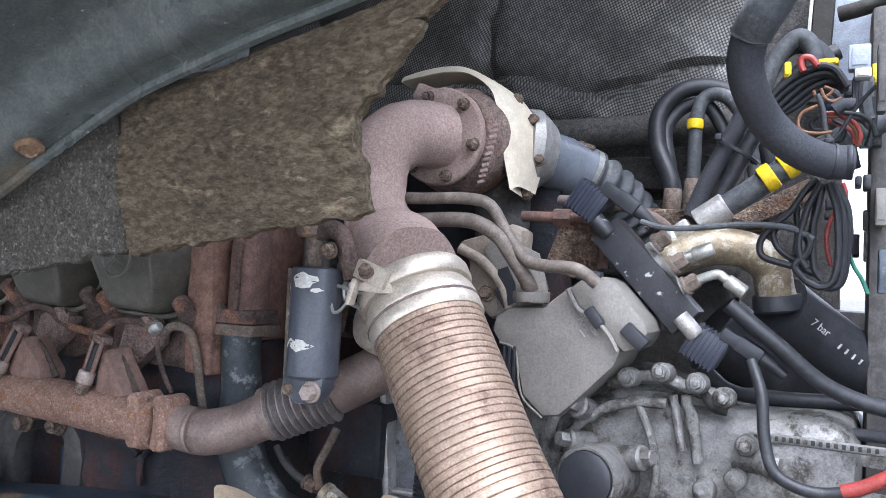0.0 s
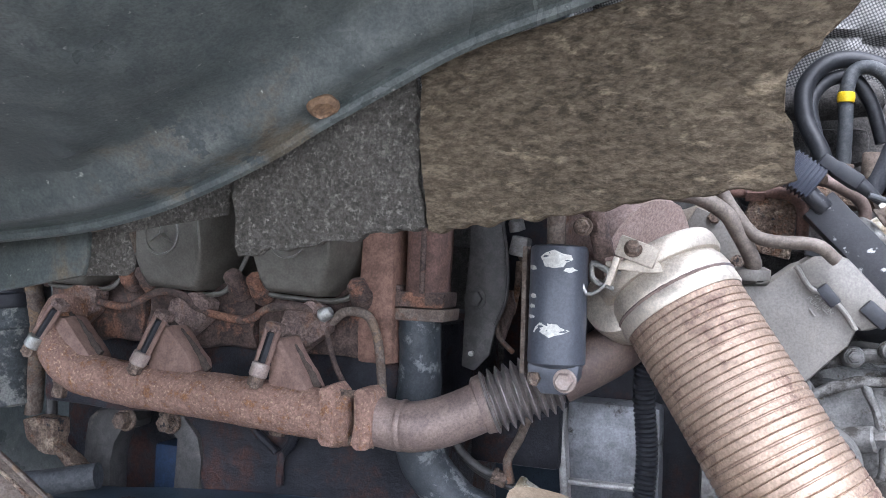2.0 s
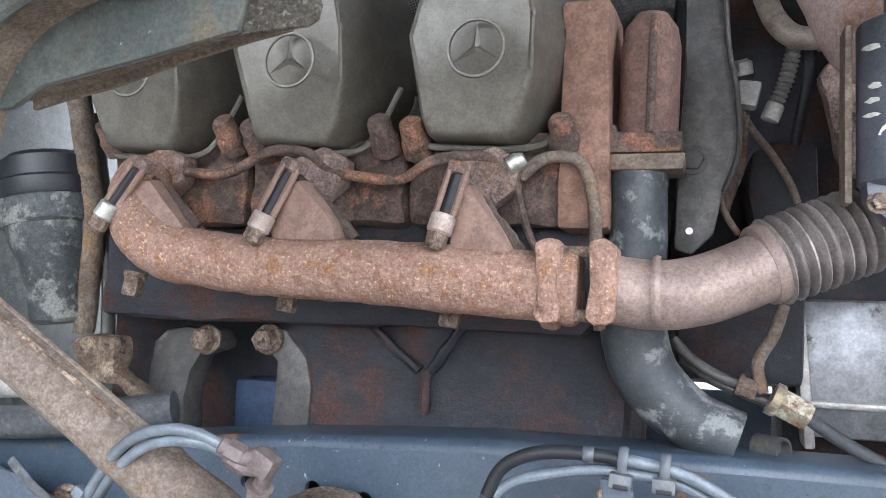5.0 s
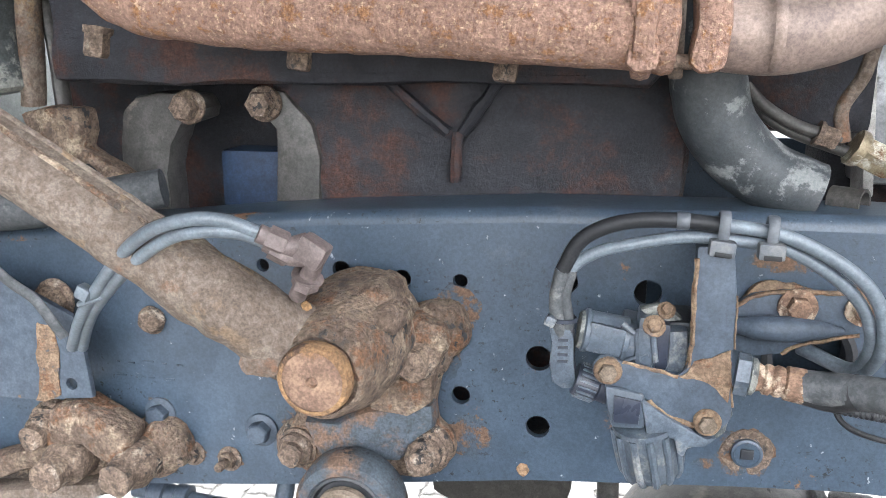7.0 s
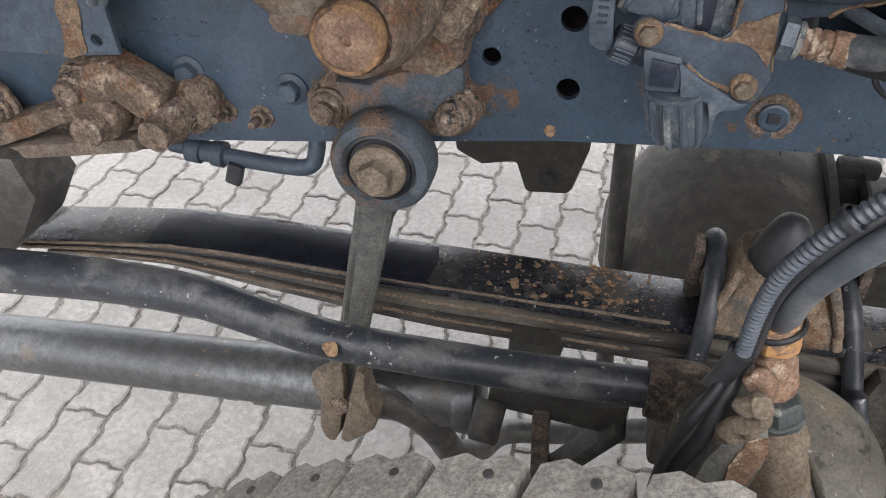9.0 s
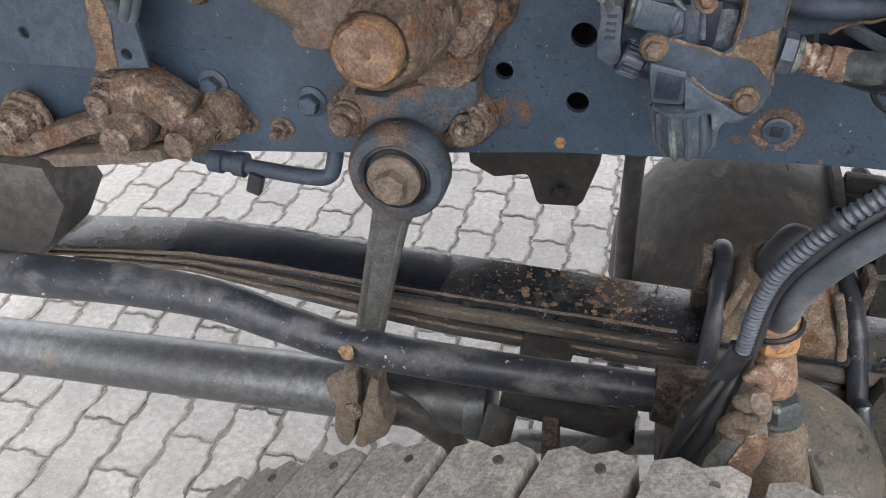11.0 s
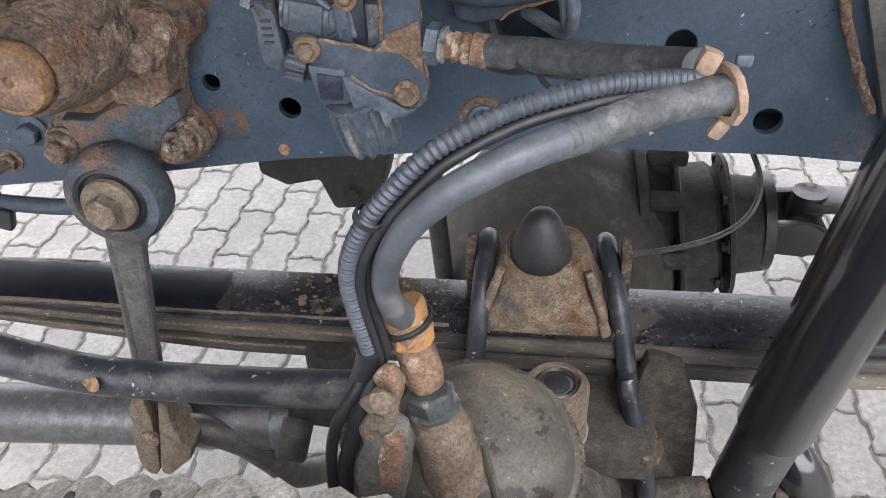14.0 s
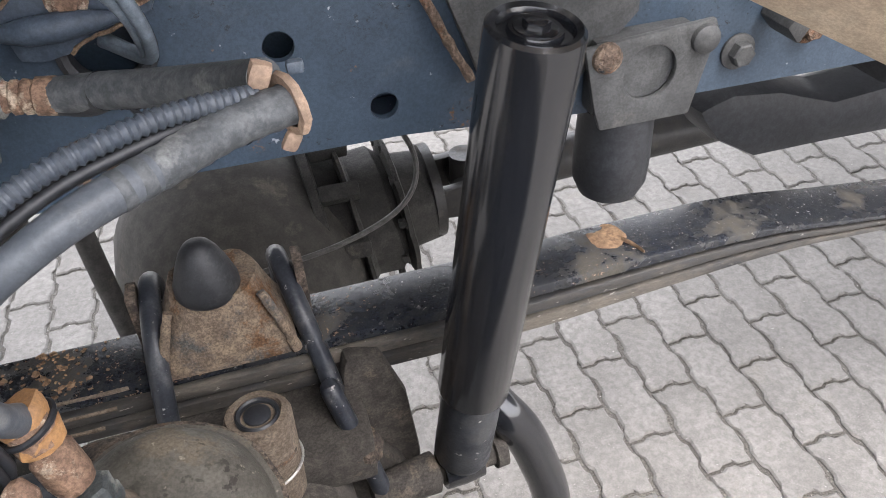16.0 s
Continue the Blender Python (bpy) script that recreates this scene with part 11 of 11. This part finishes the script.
bmesh.ops.subdivide_edges(b, edges=[e for e in b.edges if e.calc_length() > 0.05], cuts=5, use_grid_fill=True)
part("top_housing", rough_up(b, 0.009, 0.03, 3), "gearbox", gb)
part("round_housing", lathe(B(), [(0.06, 0), (0.062, 0.004), (0.062, 0.06), (0.056, 0.066)], (-0.05, 1.11, 1.40), (0.15, -0.3, -1), 28), "alu", gb)
for k in range(3):
    c = Vector((-0.02 + 0.028 * k, 1.12, 1.405 - 0.003 * k))
    part("oil_union", lathe(B(), [(0.012, 0), (0.016, 0.003), (0.016, 0.012), (0.01, 0.014)], c, (0, -1, 0.3), 18), "rust_bolt", gb)
for nm, pts, r, mt in (("gearbox_line", [(-0.22, 1.2, 1.6), (-0.16, 1.18, 1.605), (-0.1, 1.16, 1.59), (-0.08, 1.15, 1.565), (-0.06, 1.15, 1.56)], 0.007, "diff"), ("gearbox_line", [(-0.3, 1.15, 1.5), (-0.29, 1.12, 1.52), (-0.27, 1.11, 1.56), (-0.25, 1.13, 1.59)], 0.008, "alu"), ("gearbox_line", [(0.0, 1.18, 1.53), (0.1, 1.2, 1.54), (0.25, 1.25, 1.52)], 0.008, "rubber")):
    single(nm, tube(B(), pts, r, 12, 8), mt, "thin line on top of the gearbox", "pipe", pts[0], group="gearbox lines")

# ---- small lines between block and gearbox ----
ll = thing("hydraulic_lines", "dirty steel lines with brass union behind the engine", "pipe", (-0.64, 1.05, 1.38))
part("line", tube(B(), [(-0.71, 1.05, 1.45), (-0.69, 1.045, 1.43), (-0.66, 1.04, 1.413), (-0.62, 1.04, 1.402)], 0.006, 10, 6), "dark_steel", ll)
part("line", tube(B(), [(-0.70, 1.06, 1.43), (-0.67, 1.05, 1.41), (-0.63, 1.05, 1.395), (-0.6, 1.05, 1.385)], 0.006, 10, 6), "dark_steel", ll)
part("union", hexbolt(B(), (-0.645, 1.04, 1.408), (1, 0, -0.35), 0.011, 0.02, 1.1), "rust_bolt", ll)
part("union", rough_up(hexbolt(B(), (-0.612, 1.04, 1.396), (1, 0, -0.5), 0.016, 0.04, 1.1), 0.001, 0.01), "brass", ll, "brass union nut")
part("riser", tube(B(), [(-0.62, 1.04, 1.40), (-0.625, 1.04, 1.43), (-0.61, 1.04, 1.46), (-0.6, 1.05, 1.49)], 0.0065, 10, 6), "rust_tube", ll)
part("outlet", tube(B(), [(-0.585, 1.04, 1.383), (-0.55, 1.03, 1.36), (-0.51, 1.02, 1.34), (-0.45, 1.02, 1.32)], 0.007, 10, 6), "hose", ll)
part("stub", lathe(B(), [(0.014, 0), (0.014, 0.03), (0.011, 0.03), (0.011, 0.02)], (-0.625, 1.04, 1.345), (0.8, -0.6, 0), 16), "dark_steel", ll)
sv = thing("flywheel_housing", "bright aluminium flywheel housing panel", "housing", (-0.5, 1.2, 1.3))
part("panel", box(B(), (-0.5, 1.2, 1.42), (0.14, 0.06, 0.16), None, 0.012), "silver", sv)
part("edge", box(B(), (-0.572, 1.17, 1.44), (0.012, 0.05, 0.22), Matrix.Rotation(-0.08, 4, "Y"), 0.004), "alu", sv)
part("rib", box(B(), (-0.5, 1.165, 1.38), (0.13, 0.02, 0.008), None, 0.003), "alu", sv)
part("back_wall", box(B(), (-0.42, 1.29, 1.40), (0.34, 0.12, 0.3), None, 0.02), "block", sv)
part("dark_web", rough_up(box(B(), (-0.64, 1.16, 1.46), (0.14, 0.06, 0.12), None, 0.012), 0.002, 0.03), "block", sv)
b = tube(B(), [(-0.43, 1.0, 1.62), (-0.44, 1.01, 1.55), (-0.435, 1.02, 1.46), (-0.44, 1.02, 1.36), (-0.43, 1.03, 1.25)], 0.0135, 14, 10, step=0.0014, wave=lambda s: 0.0012 * math.sin(2 * math.pi * s / 0.0062))
single("corrugated_conduit", b, "plastic", "black corrugated conduit hanging below the exhaust bellows", "conduit", (-0.43, 1.03, 1.25))

# ---- concrete pavers ----
PW, PL, PX0 = 0.119, 0.25, -1.545


def paver_mesh(half_gap=0.005):
    """One zigzag-edged block, 0.119 x 0.25 m, with worn upper edges."""
    side = ((0.0, 0.0), (0.026, 0.0), (0.04, 0.01), (0.086, 0.01), (0.1, 0.0), (0.15, 0.0), (0.164, 0.01), (0.21, 0.01), (0.224, 0.0), (0.25, 0.0))
    end = ((0.0, 0.0), (0.032, 0.0), (0.044, 0.009), (0.076, 0.009), (0.088, 0.0), (0.119, 0.0))
    out = []
    for x, e in end:
        out.append((x, e))
    for y, o in side[1:]:
        out.append((PW + o, y))
    for x, e in reversed(end[:-1]):
        out.append((x, PL + e))
    for y, o in reversed(side[1:-1]):
        out.append((o, y))
    worn = []
    for k, (x, y) in enumerate(out):
        xn, yn = out[(k + 1) % len(out)]
        for f in (0.0, 0.5):
            q = Vector((x + (xn - x) * f, y + (yn - y) * f, 0.0))
            d = noise.noise_vector(q * 90.0) * 0.0022
            worn.append((q.x + d.x, q.y + d.y))
    out = worn
    cx, cy = PW / 2 + 0.004, PL / 2 + 0.004

    def ring(inset, z):
        res = []
        for x, y in out:
            dx, dy = cx - x, cy - y
            res.append((x + inset * (1 if dx > 0 else -1) * min(1, abs(dx) / 0.02), y + inset * (1 if dy > 0 else -1) * min(1, abs(dy) / 0.02), z))
        return res
    n = len(out)
    verts = ring(half_gap, -0.03) + ring(half_gap, -0.0045) + ring(half_gap + 0.0045, 0.0)
    faces = []
    for r in (0, 1):
        for j in range(n):
            k = (j + 1) % n
            faces.append((r * n + j, r * n + k, (r + 1) * n + k, (r + 1) * n + j))
    faces.append(tuple(range(2 * n, 3 * n)))
    return verts, faces


pv, pf = paver_mesh()
paver_me = bpy.data.meshes.new("paver")
paver_me.from_pydata(pv, [], pf)
paver_me.materials.append(M["paver"])
random.seed(77)
near, far_v, far_f, count = [], [], [], 0
for i in range(-40, 36):
    x0 = PX0 + PW * i
    for j in range(-14, 40):
        y0 = (0.045 if i % 2 == 0 else 0.165) + PL * j
        spot = (x0, y0, random.uniform(-0.0025, 0.0015))
        inside = -2.3 < x0 < 0.75 and 1.05 < y0 < 3.45
        if inside and count < 300:
            count += 1
            ob = new("paver", paver_me)
            ob.location, ob.parent = spot, ground
        else:
            base = len(far_v)
            far_v += [(v[0] + spot[0], v[1] + spot[1], v[2] + spot[2]) for v in pv]
            far_f += [tuple(base + q for q in f) for f in pf]
rest = bpy.data.meshes.new("paving")
rest.from_pydata(far_v, [], far_f)
rest.materials.append(M["paver"])
tagged(new("paving", rest), "grey zigzag concrete paving blocks of the yard", "paving", kind="stuff")
